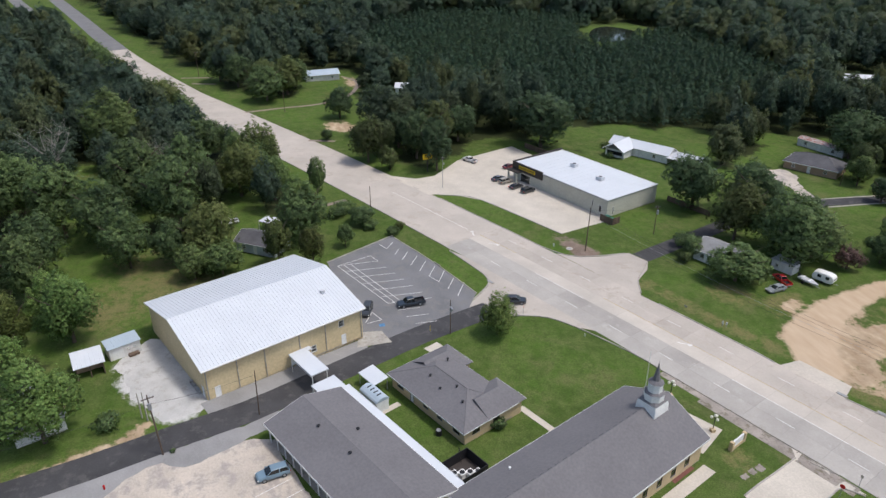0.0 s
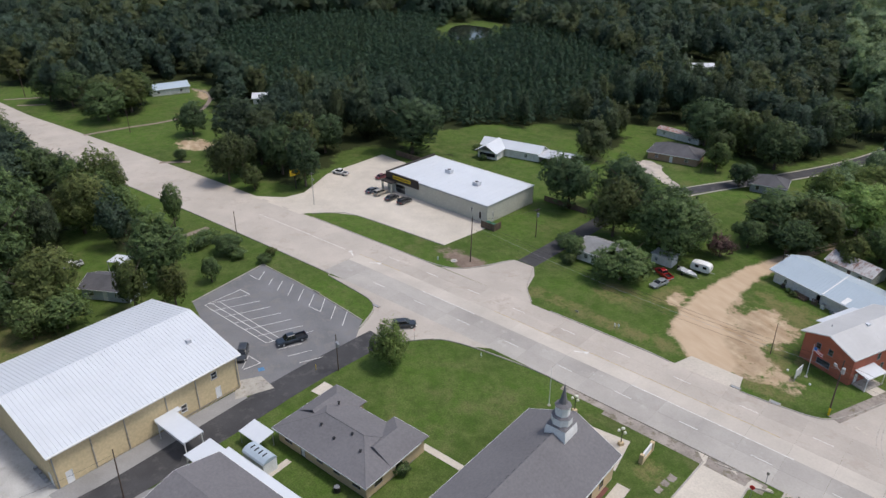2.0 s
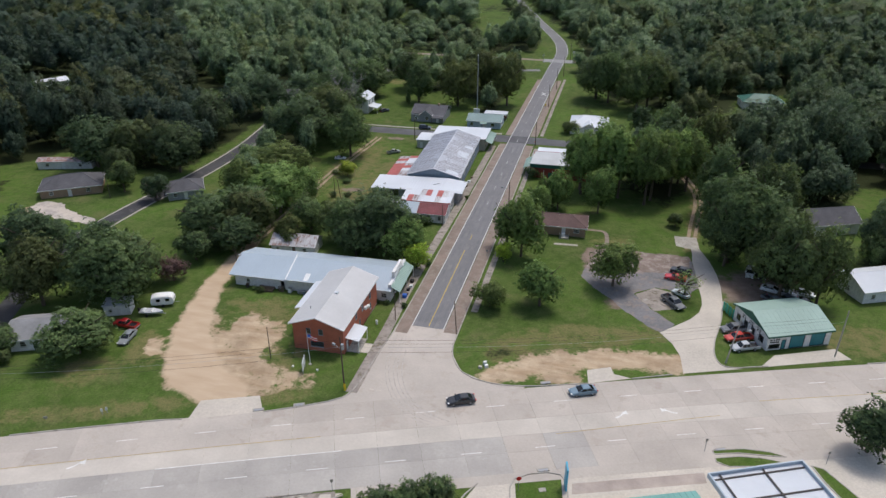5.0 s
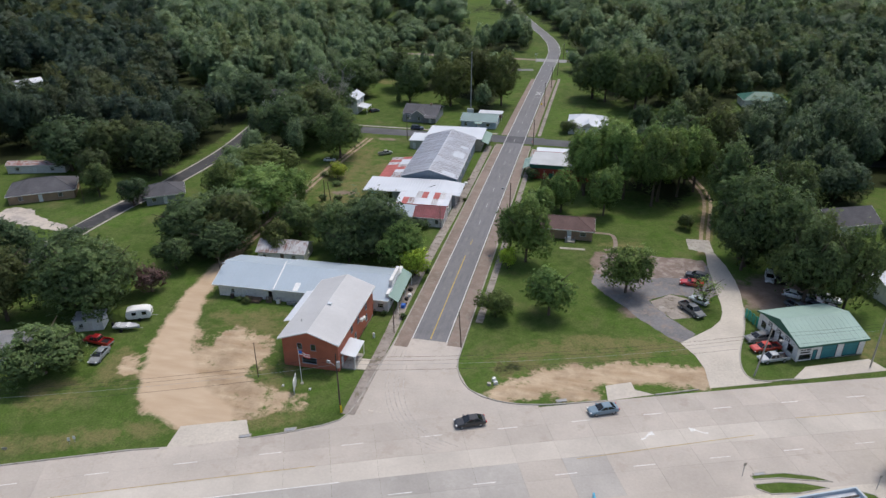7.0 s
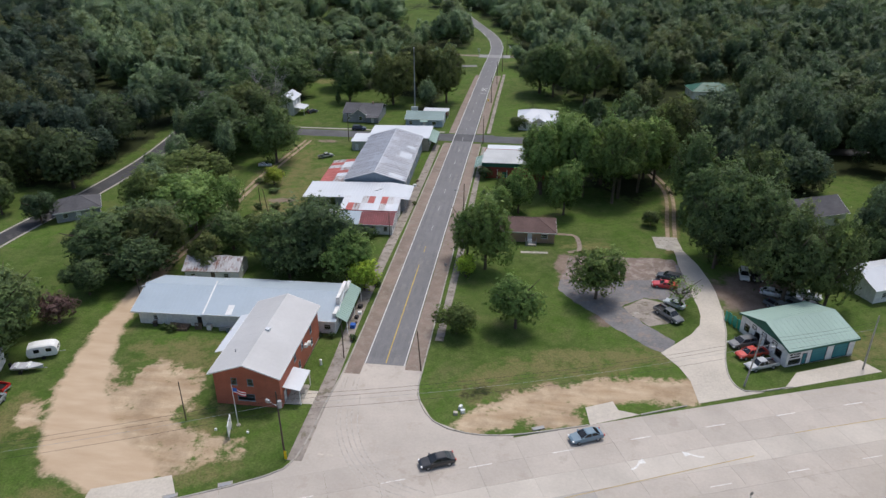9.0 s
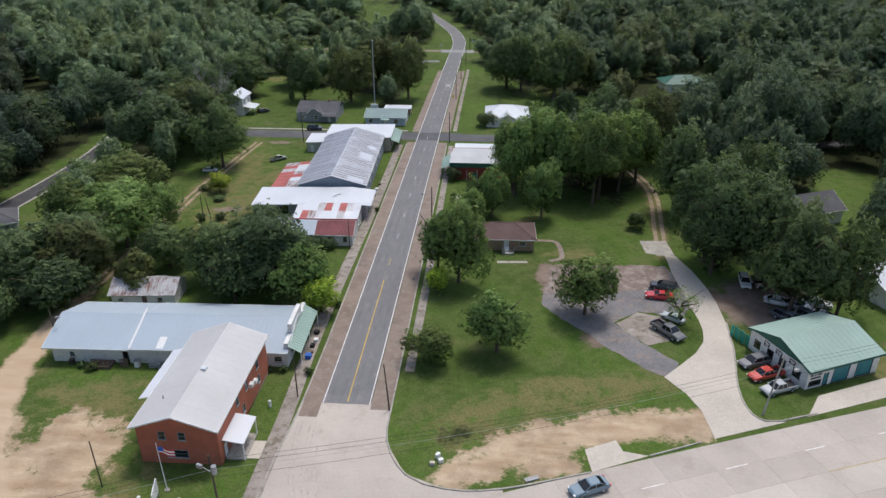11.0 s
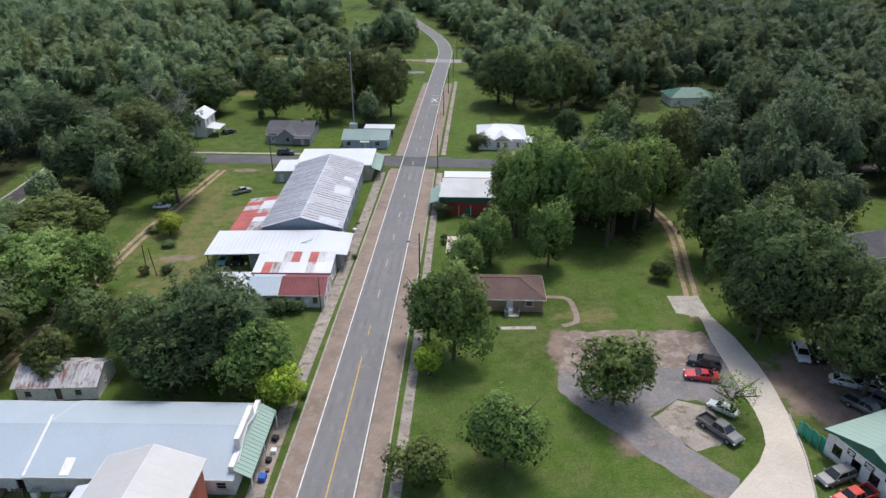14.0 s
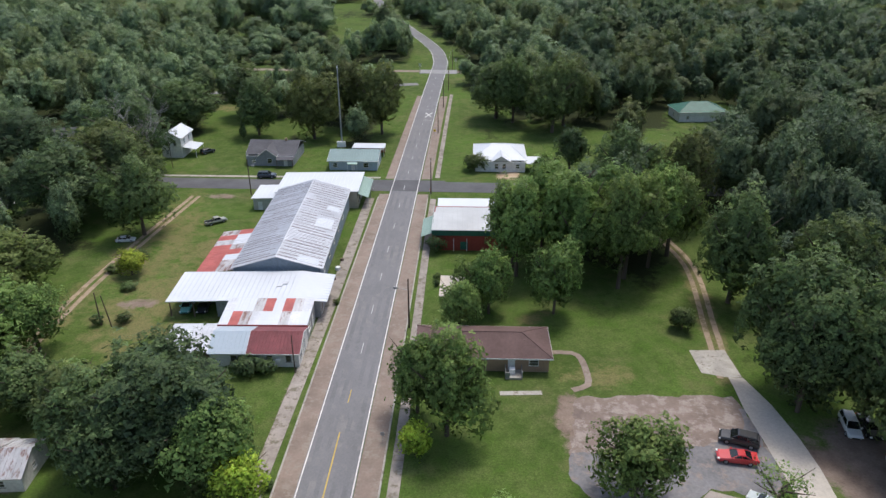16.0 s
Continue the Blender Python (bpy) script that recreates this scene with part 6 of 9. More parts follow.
# brick house with the grey hip roof
house = thing("brick_house", at(-38.1 + 0.3, -107.9 + 0.75, 24.8), "tan brick bungalow with a grey shingle hip roof", "house")
walls(house, 18.5, 10.2, 2.6, BUFF_BRICK, {"front": [(1.5, 1.0, 1.6, 1.1, "w"), (5.0, 0, 0.95, 2.1, "d"), (8.5, 1.1, 1.2, 1.0, "w"), (12, 1.1, 1.2, 1.0, "w"), (15.8, 1.0, 1.5, 1.1, "w")],
                                           "right": [(1.6, 1.0, 1.5, 1.1, "w"), (6.0, 0.9, 1.3, 1.2, "w")], "back": [(3, 1, 1.5, 1.1, "w"), (9, 0, 1, 2.1, "d")], "left": [(3, 1, 1.5, 1.1, "w")]}, frame_mat=BLACK_METAL)
for x0, x1 in ((0.0, 5.9), (12.4, 18.5)):
    part("wing_wall", Mesh().box(x0, x1, 10.2, 12.2, -0.3, 2.6), BUFF_BRICK, house)
hip_roof(house, -0.6, 19.1, -0.7, 11.0, 2.75, 2.1, SHINGLE)
for x0, x1 in ((-0.6, 6.3), (12.1, 19.1)):
    mid = (x0 + x1) / 2
    for pts in (((x0, 4.5, 2.73), (x0, 12.7, 2.73), (mid, 9.6, 4.5), (mid, 4.5, 4.5)), ((x1, 12.7, 2.73), (x1, 4.5, 2.73), (mid, 4.5, 4.5), (mid, 9.6, 4.5)), ((x0, 12.7, 2.73), (x1, 12.7, 2.73), (mid, 9.6, 4.5))):
        part("roof_slope", Mesh().prism(pts, (0, 0, -0.1)), SHINGLE, house)
    part("fascia", Mesh().box(x0, x1, 12.7, 12.74, 2.5, 2.72), WHITE_PLASTIC, house)
floor_slab(house, 18.5, 10.2)
for x, y, z in ((6.2, 3.3, 4.2), (9.6, 2.6, 3.9), (11.6, 4.4, 4.6), (4.6, 8.4, 4.2), (14.6, 3.0, 4.1)):
    vent_pipe(house, x, y, z, BLACK_METAL, 0.13, 0.25)

# church
church = thing("church", at(-22.9, -72.0, -66.5), "buff brick church with a long grey shingle roof", "church")
CH_OPEN = [(2.2 + 3.3 * i, 1.0, 1.1, 2.0, "w") for i in range(10)]
walls(church, 36, 14.6, 4.0, BUFF_BRICK, {"back": CH_OPEN, "front": CH_OPEN, "left": [(6.2, 0, 2.2, 2.6, "d"), (2.4, 1.2, 1.0, 1.8, "w"), (11.2, 1.2, 1.0, 1.8, "w")]}, gable=3.5, along="x", frame_mat=DARK_PANEL)
gable_roof(church, -0.9, 36.5, -0.6, 15.2, 4.1, 3.7, SHINGLE, fascia=0.25)
floor_slab(church, 36, 14.6)
ridge = Mesh()
for i in range(24):
    ridge.box(0.6 + i * 1.5, 1.5 + i * 1.5, 7.02, 7.22, 7.60, 7.73)
part("ridge_vent", ridge, DARK_SHINGLE, church)
vent_pipe(church, 27.5, 2.2, 5.4, WHITE_PLASTIC, 0.1, 0.35)
part("doorway_porch", Mesh().box(-2.2, -0.3, 5.4, 9.2, 3.1, 3.4).box(-2.0, -1.7, 5.6, 5.9, 0, 3.1).box(-2.0, -1.7, 8.7, 9.0, 0, 3.1), WHITE_PLASTIC, church)
tower = thing("steeple", at(-14.6, -72.2, -66.5, 7.0), "white tiered steeple with a grey spire on the church roof", "steeple")


def octagon(r, z, n=8, turn=math.pi / 8):
    return [(r * math.cos(turn + 2 * math.pi * i / n), r * math.sin(turn + 2 * math.pi * i / n), z) for i in range(n)]


part("base_tier", Mesh().loft([octagon(2.5, -1.2, 4, math.pi / 4), octagon(2.35, 1.0, 4, math.pi / 4), octagon(2.15, 1.75, 4, math.pi / 4)]), WHITE_PLASTIC, tower)
part("skirt_roof", Mesh().loft([octagon(2.28, 1.75, 4, math.pi / 4), octagon(1.6, 2.05, 4, math.pi / 4)]), SHINGLE, tower)
part("middle_tier", Mesh().loft([octagon(1.5, 2.0), octagon(1.5, 3.2)]), WHITE_PLASTIC, tower)
part("skirt_roof", Mesh().loft([octagon(1.6, 3.2), octagon(1.1, 3.42)]), SHINGLE, tower)
lantern = part("lantern", Mesh().loft([octagon(1.08, 3.4), octagon(1.08, 4.9)]), WHITE_PLASTIC, tower)
lou = Mesh()
for i in range(8):
    a = 2 * math.pi * i / 8
    lou.box(-0.2, 0.2, -0.02, 0.02, 3.8, 4.6, pose(1.0 * math.cos(a), 1.0 * math.sin(a), 0, 0, 0, math.degrees(a) + 90))
part("louvre", lou, WHITE_PLASTIC, lantern)
part("spire", Mesh().loft([octagon(1.25, 4.9), octagon(0.6, 5.3), octagon(0.36, 6.4), octagon(0.03, 8.3)]), SHINGLE, tower)
part("finial", Mesh().tube((0, 0, 8.2), (0, 0, 8.8), 0.03), STEEL, tower)

# small metal shed and lean-to by the classrooms
shed = thing("metal_shed", at(-35.3, -113.0, 25), "small white metal shed with a barrel roof", "shed")
part("body", Mesh().box(0, 4.6, 0, 2.4, 0, 2.2), WHITE_PLASTIC, shed)
m = Mesh()
prof = [(-0.1, 2.2), (0.1, 2.45), (0.7, 2.75), (1.2, 2.85), (1.7, 2.75), (2.3, 2.45), (2.5, 2.2)]
m.prism([(-0.1, y, z) for y, z in prof], (4.8, 0, 0))
part("roof", m, BLUE_ROOF, shed)
for i in range(4):
    part("roof_hook", Mesh().box(0.9 + i * 0.9, 1.0 + i * 0.9, 0.8, 1.6, 2.7, 2.98), BLACK_METAL, shed)
lean = thing("lean_to", at(-39.9, -112.6, 25), "open white metal lean-to on posts", "canopy")
part("canopy_roof", Mesh().prism([(0, 0, 2.3), (4.6, 0, 2.3), (4.6, 3.0, 2.6), (0, 3.0, 2.6)], (0, 0, -0.1)), WHITE_ROOF, lean)
posts(lean, [(0.15, 0.15), (0.15, 2.8), (4.4, 0.15), (4.4, 2.8)], 0, 2.3, 0.05, STEEL)

# store
store = thing("store", at(-130.4, -50.9, 21.4), "low beige metal store with a flat white roof", "store")
walls(store, 37.0, 20.4, 5.0, BEIGE, {"front": [(34.2, 0.9, 0.9, 2.0, "v"), (31.6, 2.0, 0.5, 1.5, "v"), (3.0, 0, 4.2, 2.6, "w")], "left": [(6, 0, 2.0, 2.3, "d")], "right": [(2.2, 0.4, 0.5, 2.4, "v")]})
floor_slab(store, 37, 20.4)
panel(store, "roof", ((-0.2, -0.2, 5.25), (37.2, -0.2, 5.25), (37.2, 20.6, 4.95), (-0.2, 20.6, 4.95)), WHITE_ROOF, 0.2, 0.02, 2.0)
sg = part("sign_band", Mesh().box(-0.35, 12.5, -0.35, -0.03, 3.1, 5.6).box(-0.35, -0.03, -0.03, 20.4, 3.3, 5.6), DARK_PANEL, store)
part("sign_panel", Mesh().box(2.6, 9.6, -0.42, -0.36, 3.95, 4.95), YELLOW_SIGN, sg, "yellow sign panel")
bars = Mesh()
for i in range(13):
    bars.box(2.95 + i * 0.5, 3.28 + i * 0.5, -0.44, -0.425, 4.2, 4.72)
part("sign_writing", bars, BLACK_METAL, sg)
posts(store, [(-0.1, -2.0), (3.4, -2.0)], 0, 3.1, 0.22, BEIGE)
part("porch_roof", Mesh().box(-0.35, 4.0, -2.3, -0.36, 3.1, 3.4), DARK_PANEL, store)
for x, y in ((12.5, 11.0), (24.6, 8.8)):
    unit = part("air_unit", Mesh().box(x, x + 1.9, y, y + 1.5, 5.1, 6.1), GALV, store)
    part("fan_grille", Mesh().tube((x + 0.95, y + 0.75, 6.1), (x + 0.95, y + 0.75, 6.16), 0.5, sides=14), BLACK_METAL, unit)
part("gutter", Mesh().box(12.6, 37.2, -0.34, -0.22, 4.9, 5.1), BARE_METAL, store)
pen = thing("refuse_pen", at(-94.9, -39.8, 21.4), "dark timber screen round refuse bins", "fence")
for i in range(13):
    part("board", Mesh().box(i * 0.32, i * 0.32 + 0.28, 0, 0.06, 0, 1.9), WOOD, pen)
for i in range(9):
    part("board", Mesh().box(4.16, 4.22, 0.1 + i * 0.32, 0.38 + i * 0.32, 0, 1.9), WOOD, pen)
part("bin", Mesh().box(0.5, 1.8, 0.7, 2.2, 0, 1.3), DARK_GREEN, pen)
part("bin", Mesh().box(2.2, 3.4, 0.7, 2.2, 0, 1.2), DARK_GREEN, pen)
fence = thing("board_fence", at(-158.5, -36.5, 21.4), "long grey board fence behind the store", "fence")
for i in range(40):
    part("board", Mesh().box(i * 0.5, i * 0.5 + 0.47, 0, 0.05, 0, 1.8 + 0.05 * (i % 3)), WOOD, fence)
fence2 = thing("board_fence", at(-103.5, -14.5, 21.4), "low dark board fence beside the lawn", "fence")
for i in range(28):
    part("board", Mesh().box(i * 0.5, i * 0.5 + 0.47, 0, 0.05, 0, 1.6), WOOD, fence2)

# red brick hall on the corner
brick = thing("brick_hall", at(-19.25, -14.6, 0), "two-storey red brick hall with a white metal roof", "building")
walls(brick, 9.8, 19.1, 5.7, RED_BRICK, {
    "front": [(2.6, 3.6, 0.9, 1.2, "w"), (5.0, 3.6, 0.9, 1.2, "w"), (3.3, 0.9, 2.6, 1.2, "w")],
    "right": [(1.2, 0, 1.1, 2.1, "d"), (6.5, 3.4, 0.9, 1.3, "w"), (10.0, 3.2, 0.9, 1.3, "w"), (8.2, 0.9, 0.9, 1.3, "w"), (14.5, 3.3, 0.9, 1.3, "w"), (14.5, 0.9, 0.9, 1.3, "w")],
    "left": [(4, 0.9, 1, 1.3, "w"), (4, 3.6, 1, 1.3, "w"), (11, 3.6, 1, 1.3, "w")]}, gable=1.75, along="y", frame_mat=BLUE_GREY)
gable_roof(brick, -0.45, 10.25, -0.75, 19.5, 5.75, 1.9, paint("chalky_metal_roof", (0.50, 0.495, 0.49), 0.5, stain=(0.9, 1.06), coarse=0.14, fine=2.0, bump=0.02, grain=0.03), along="y", rib=0.003, every=1.2)
floor_slab(brick, 9.8, 19.1)
part("roof_slope", Mesh().prism([(-0.4, 5.1, 5.7), (-1.9, 5.1, 5.3), (-1.9, 15.6, 5.3), (-0.4, 15.6, 5.7)], (0, 0, -0.1)), WHITE_ROOF, brick)
porch = part("porch_roof", Mesh().prism([(9.8, 0.9, 3.1), (12.4, 0.9, 2.65), (12.4, 5.9, 2.65), (9.8, 5.9, 3.1)], (0, 0, -0.12)), WHITE_ROOF, brick)
posts(brick, [(12.25, 1.05), (12.25, 5.75)], 0, 2.65, 0.06)
part("step", Mesh().box(9.85, 12.3, 1.0, 5.6, 0, 0.18), KERB_MAT, brick)
for y, z in ((11.2, 2.9), (12.6, 2.4), (6.0, 1.4)):
    part("wall_unit", Mesh().box(9.8, 10.3, y, y + 0.75, z, z + 0.5), WHITE_PLASTIC, brick)
vent_pipe(brick, 2.2, 3.6, 6.6, STEEL, 0.07, 0.5)
part("roof_vent", Mesh().box(5.0, 5.7, 8.4, 9.1, 7.3, 7.75), WHITE_ROOF, brick)

# long blue-roofed shop
shop = thing("long_shop", at(-42.0, 5.3, 1.2), "long white shop with a pale blue metal roof", "shop")
walls(shop, 35.0, 12.0, 2.7, WHITE_WALL, {"front": [(2.5, 0.9, 0.9, 0.9, "w"), (5.0, 0, 1.0, 2.0, "d"), (10.5, 0, 0.9, 2.0, "open"), (18.6, 1.1, 0.9, 0.7, "w"), (33.0, 0.9, 1.2, 1.0, "w")],
                                          "right": [(2, 0.6, 2.4, 1.6, "w"), (6, 0, 1.2, 2.1, "d"), (8.4, 0.6, 2.6, 1.6, "w")], "left": [(4, 0.9, 1, 1, "w")]}, gable=1.9, along="x")
gable_roof(shop, -1.0, 12.0, -0.7, 12.5, 2.78, 2.02, BLUE_ROOF, rib=0.012, every=0.75, fascia=0.16)
gable_roof(shop, 12.0, 35.3, -0.7, 12.5, 2.92, 2.08, BLUE_ROOF, rib=0.012, every=0.75, fascia=0.16)
floor_slab(shop, 35, 12)
part("skylight", Mesh().box(15.9, 17.0, -0.5, 1.7, 0, 0.03, pose(0, 0, 3.16, 17.4, 0, 0)), WHITE_PLASTIC, shop)
part("seam_cap", Mesh().box(11.85, 12.15, -0.6, 7.2, 0.01, 0.05, pose(0, 0, 3.16, 17.4, 0, 0)), WHITE_PLASTIC, shop)
part("parapet", Mesh().box(34.6, 35.2, 0.2, 11.8, 2.7, 4.0).box(34.6, 35.2, 3.0, 8.9, 4.0, 5.5), WHITE_WALL, shop)
panel(shop, "awning", ((37.1, 0.0, 2.55), (37.1, 11.6, 2.55), (35.2, 11.6, 3.7), (35.2, 0.0, 3.7)), GREEN_ROOF, 0.08, 0.03, 0.6)
posts(shop, [(37.0, 0.2), (37.0, 5.8), (37.0, 11.4)], 0, 2.5, 0.05)
deck = part("deck", Mesh().box(6.6, 9.2, -1.8, -0.02, 0, 0.5), WOOD, shop)
for i in range(7):
    part("baluster", Mesh().box(6.6 + i * 0.42, 6.7 + i * 0.42, -1.8, -1.72, 0.5, 1.5), WOOD, deck)

for x, w, d, hh, mt, name, label in ((-31.6, 1.2, 0.25, 1.3, WOOD, "pallet", "weathered timber pallet leaning on the shop wall"), (-29.4, 0.7, 0.65, 1.0, WHITE_PLASTIC, "appliance", "old white appliance standing by the shop wall"),
                                     (-27.2, 1.6, 0.5, 0.45, BARE_METAL, "scrap_box", "dented metal box on the grass by the wall"), (-25.6, 0.5, 0.5, 0.9, BLUE_GREY, "barrel", "grey barrel beside the shop wall"),
                                     (-36.0, 1.0, 0.3, 1.1, WOOD, "pallet", "weathered timber pallet leaning on the shop wall"), (-39.2, 0.6, 0.6, 0.8, DARK_PANEL, "crate", "dark crate beside the shop wall")):
    item = thing(name, at(x, 4.4, 4 * (x % 3)), label, name.replace("_", " "))
    if name == "barrel":
        part("body", Mesh().tube((0, 0, 0), (0, 0, hh), 0.28, 0.28, 14), mt, item)
        part("rim", Mesh().tube((0, 0, hh - 0.05), (0, 0, hh + 0.01), 0.3, 0.3, 14), STEEL, item)
    elif name == "pallet":
        for k in range(6):
            part("slat", Mesh().box(0, w, 0.0, 0.03, k * hh / 6, k * hh / 6 + 0.13, pose(0, 0, 0, -12, 0, 0)), mt, item)
        for k in range(3):
            part("bearer", Mesh().box(k * (w - 0.1) / 2, k * (w - 0.1) / 2 + 0.1, 0.03, 0.13, 0, hh - 0.08, pose(0, 0, 0, -12, 0, 0)), mt, item)
    else:
        part("body", Mesh().box(0, w, 0, d, 0, hh), mt, item)
        part("lid", Mesh().box(-0.03, w + 0.03, -0.03, d + 0.03, hh, hh + 0.05), STEEL if name != "crate" else WOOD, item)

# shed with a rusting roof behind the shop
rust = thing("old_shed", at(-41.4, 21.6, 5), "old white shed with a rust-streaked tin roof", "shed")
walls(rust, 10.6, 6.0, 2.3, WHITE_WALL, {"front": [(1.0, 0.6, 1.0, 1.0, "w"), (5.0, 0, 1.0, 2.0, "d"), (7.6, 0.7, 1.0, 1.0, "w")], "right": [(2.4, 0.9, 0.9, 0.9, "w")]}, gable=1.5, along="x", door_mat=WOOD)
gable_roof(rust, -0.4, 7.4, -0.5, 6.5, 2.32, 1.7, RUST_ROOF, rib=0.03, every=0.5, fascia=0)
gable_roof(rust, 7.4, 10.9, -0.4, 6.4, 2.24, 1.6, RUST_ROOF, rib=0.03, every=0.5, fascia=0)
floor_slab(rust, 10.6, 6.0)

# green-roofed garage
garage = thing("garage", at(66.4, 5.9, 23.3), "white block garage with a green roof and teal doors", "garage")
walls(garage, 13.2, 11.2, 3.3, WHITE_WALL, {"front": [(4.7, 0, 3.0, 2.7, "g"), (9.0, 0, 3.0, 2.7, "g"), (3.0, 0, 0.9, 2.1, "d"), (0.5, 0.4, 2.2, 0.9, "w")],
                                           "left": [(1.0, 0.9, 1.2, 1.3, "w"), (3.6, 0.9, 1.2, 1.3, "w"), (6.0, 0.9, 1.2, 1.3, "w"), (8.6, 0.9, 1.4, 1.3, "w")]}, gable=1.75, along="x", door_mat=TEAL, frame_mat=BLACK_METAL)
gable_roof(garage, -0.3, 13.5, -0.5, 11.7, 3.36, 1.9, GREEN_ROOF, rib=0.012, every=0.9, trim=DARK_GREEN, fascia=0.3)
floor_slab(garage, 13.2, 11.2)
part("gable_panel", Mesh().prism([(-0.03, 0.4, 3.35), (-0.03, 10.8, 3.35), (-0.03, 5.6, 5.0)], (-0.04, 0, 0)), DARK_GREEN, garage)
bars = Mesh()
for i, (x, z, w) in enumerate(((0.5, 2.1, 0.5), (1.2, 2.1, 0.3), (1.7, 2.1, 0.8), (1.0, 2.55, 0.4), (1.6, 2.55, 0.4), (2.2, 2.55, 0.3), (0.6, 1.6, 1.8), (1.0, 2.9, 0.5), (2.0, 2.9, 0.4))):
    bars.box(x, x + w, -0.035, -0.01, z, z + 0.28)
part("sign_writing", bars, DARK_PANEL, garage)
for y0, y1, z0 in ((4.9, 6.1, 2.3), (7.4, 8.4, 2.3), (2.4, 3.5, 2.35)):
    board = part("wall_sign", Mesh().box(-0.06, -0.01, y0, y1, z0, z0 + 0.75), DARK_PANEL, garage, "dark painted wall sign")
    part("sign_writing", Mesh().box(-0.075, -0.062, y0 + 0.1, y1 - 0.1, z0 + 0.42, z0 + 0.6).box(-0.075, -0.062, y0 + 0.2, y1 - 0.3, z0 + 0.14, z0 + 0.3), WHITE_PLASTIC, board)

# row of sheds and shops along the street
ware = thing("warehouse", at(-22.0, 71.9, 1.8), "big tin warehouse with a rust-streaked ribbed roof", "warehouse")
walls(ware, 15.2, 38.0, 4.2, BLUE_GREY, {"front": [(6.8, 0.2, 2.2, 2.6, "g")], "right": [(3 + 6 * i, 1.5, 1.4, 1.2, "w") for i in range(5)]}, gable=2.2, along="y")
gable_roof(ware, -0.4, 15.7, -0.3, 38.4, 4.25, 2.32, GALV, along="y", rib=0.05, every=0.55, fascia=0.15, trim=GALV)
floor_slab(ware, 15.2, 38)
rng2 = random.Random(5)


def ware_top(x):
    return 4.25 + 2.32 * (1 - abs(x - 7.65) / 8.05) + 0.03


for x0, x1, n, wide in ((-0.2, 7.45, 40, 0.30), (7.85, 15.5, 31, 0.38)):
    for i in range(n):
        y = 0.5 + i * 37.4 / n + rng2.uniform(-0.08, 0.08)
        a = x0 + (rng2.uniform(0, 2.5) if rng2.random() < 0.35 else 0)
        b = x1 - (rng2.uniform(0, 2.5) if rng2.random() < 0.3 else 0)
        w = wide * rng2.uniform(0.55, 1.15)
        part("rust_streak", Mesh().prism([(a, y, ware_top(a)), (b, y, ware_top(b)), (b, y + w, ware_top(b)), (a, y + w, ware_top(a))], (0, 0, -0.02)), RUST_BAND, ware)
for x0, y0, w, d in ((11.2, 0.2, 3.6, 2.2), (11.6, 15.5, 3.2, 4.5), (12.6, 24.0, 2.4, 2.4)):
    part("new_sheet", Mesh().prism([(x0, y0, ware_top(x0) + 0.02), (x0 + w, y0, ware_top(x0 + w) + 0.02), (x0 + w, y0 + d, ware_top(x0 + w) + 0.02), (x0, y0 + d, ware_top(x0) + 0.02)], (0, 0, -0.02)), WHITE_ROOF, ware)

low = thing("lean_to_shed", at(-29.3, 72.4, 1.8), "open lean-to with patched red and silver tin", "shed")
for i in range(8):
    y0, y1 = i * 2.25, i * 2.25 + 2.25
    for a, b, mt in ((0, 3.6, RED_ROOF if i < 4 else (RUST_ROOF if i % 2 else RED_ROOF)), (3.6, 7.3, (RUST_ROOF, RED_ROOF, WHITE_ROOF, GALV)[(i * 3) % 4] if i > 1 else RUST_ROOF)):
        panel(low, "roof_sheet", ((a, y0, 2.6 + a * 0.12), (a, y1, 2.6 + a * 0.12), (b, y1, 2.6 + b * 0.12), (b, y0, 2.6 + b * 0.12)), mt, 0.05, 0.02, 0.6)
posts(low, [(0.2, 0.3 + 4.4 * i) for i in range(5)], 0, 2.6, 0.08, WOOD)
part("rear_wall", Mesh().box(6.9, 7.2, 0, 18, 0, 3.3), BARE_METAL, low)

shop2 = thing("tin_shop", at(-29.6, 61.9, 1.5), "white tin-roofed shop with an open carport", "shop")
walls(shop2, 17.0, 8.6, 3.3, BARE_METAL, {"front": [(2.2, 0, 2.6, 2.4, "g")], "right": [(1.2, 0, 1.2, 2.1, "d"), (4.6, 0.8, 2.0, 1.4, "w")]}, door_mat=WOOD)
for o in shop2.children:
    o.location.x += 7.6
panel(shop2, "roof_slope", ((-0.4, -0.6, 3.15), (20.2, -0.6, 3.75), (20.2, 8.9, 3.95), (-0.4, 8.9, 3.6)), WHITE_ROOF, 0.14, 0.03, 0.8)
panel(shop2, "roof_slope", ((25.9, -0.5, 3.3), (25.9, 8.8, 3.3), (20.2, 8.9, 3.98), (20.2, -0.6, 3.78)), WHITE_ROOF, 0.14, 0.03, 0.8)
part("gable_fill", Mesh().prism([(14.5, -0.2, 3.3), (24.6, -0.2, 3.3), (20.2, -0.2, 3.75)], (0, 0.12, 0)), GREY_WALL, shop2)
posts(shop2, [(0.0, 0.0), (3.8, 0.0), (0.0, 8.4), (3.8, 8.4)], 0, 3.15, 0.08, WOOD)
m = Mesh()
m.box(17.6, 18.6, 4.2, 5.0, 3.88, 3.98).box(16.8, 17.8, 3.4, 3.8, 3.84, 3.95)
part("roof_patch", m, GALV, shop2)

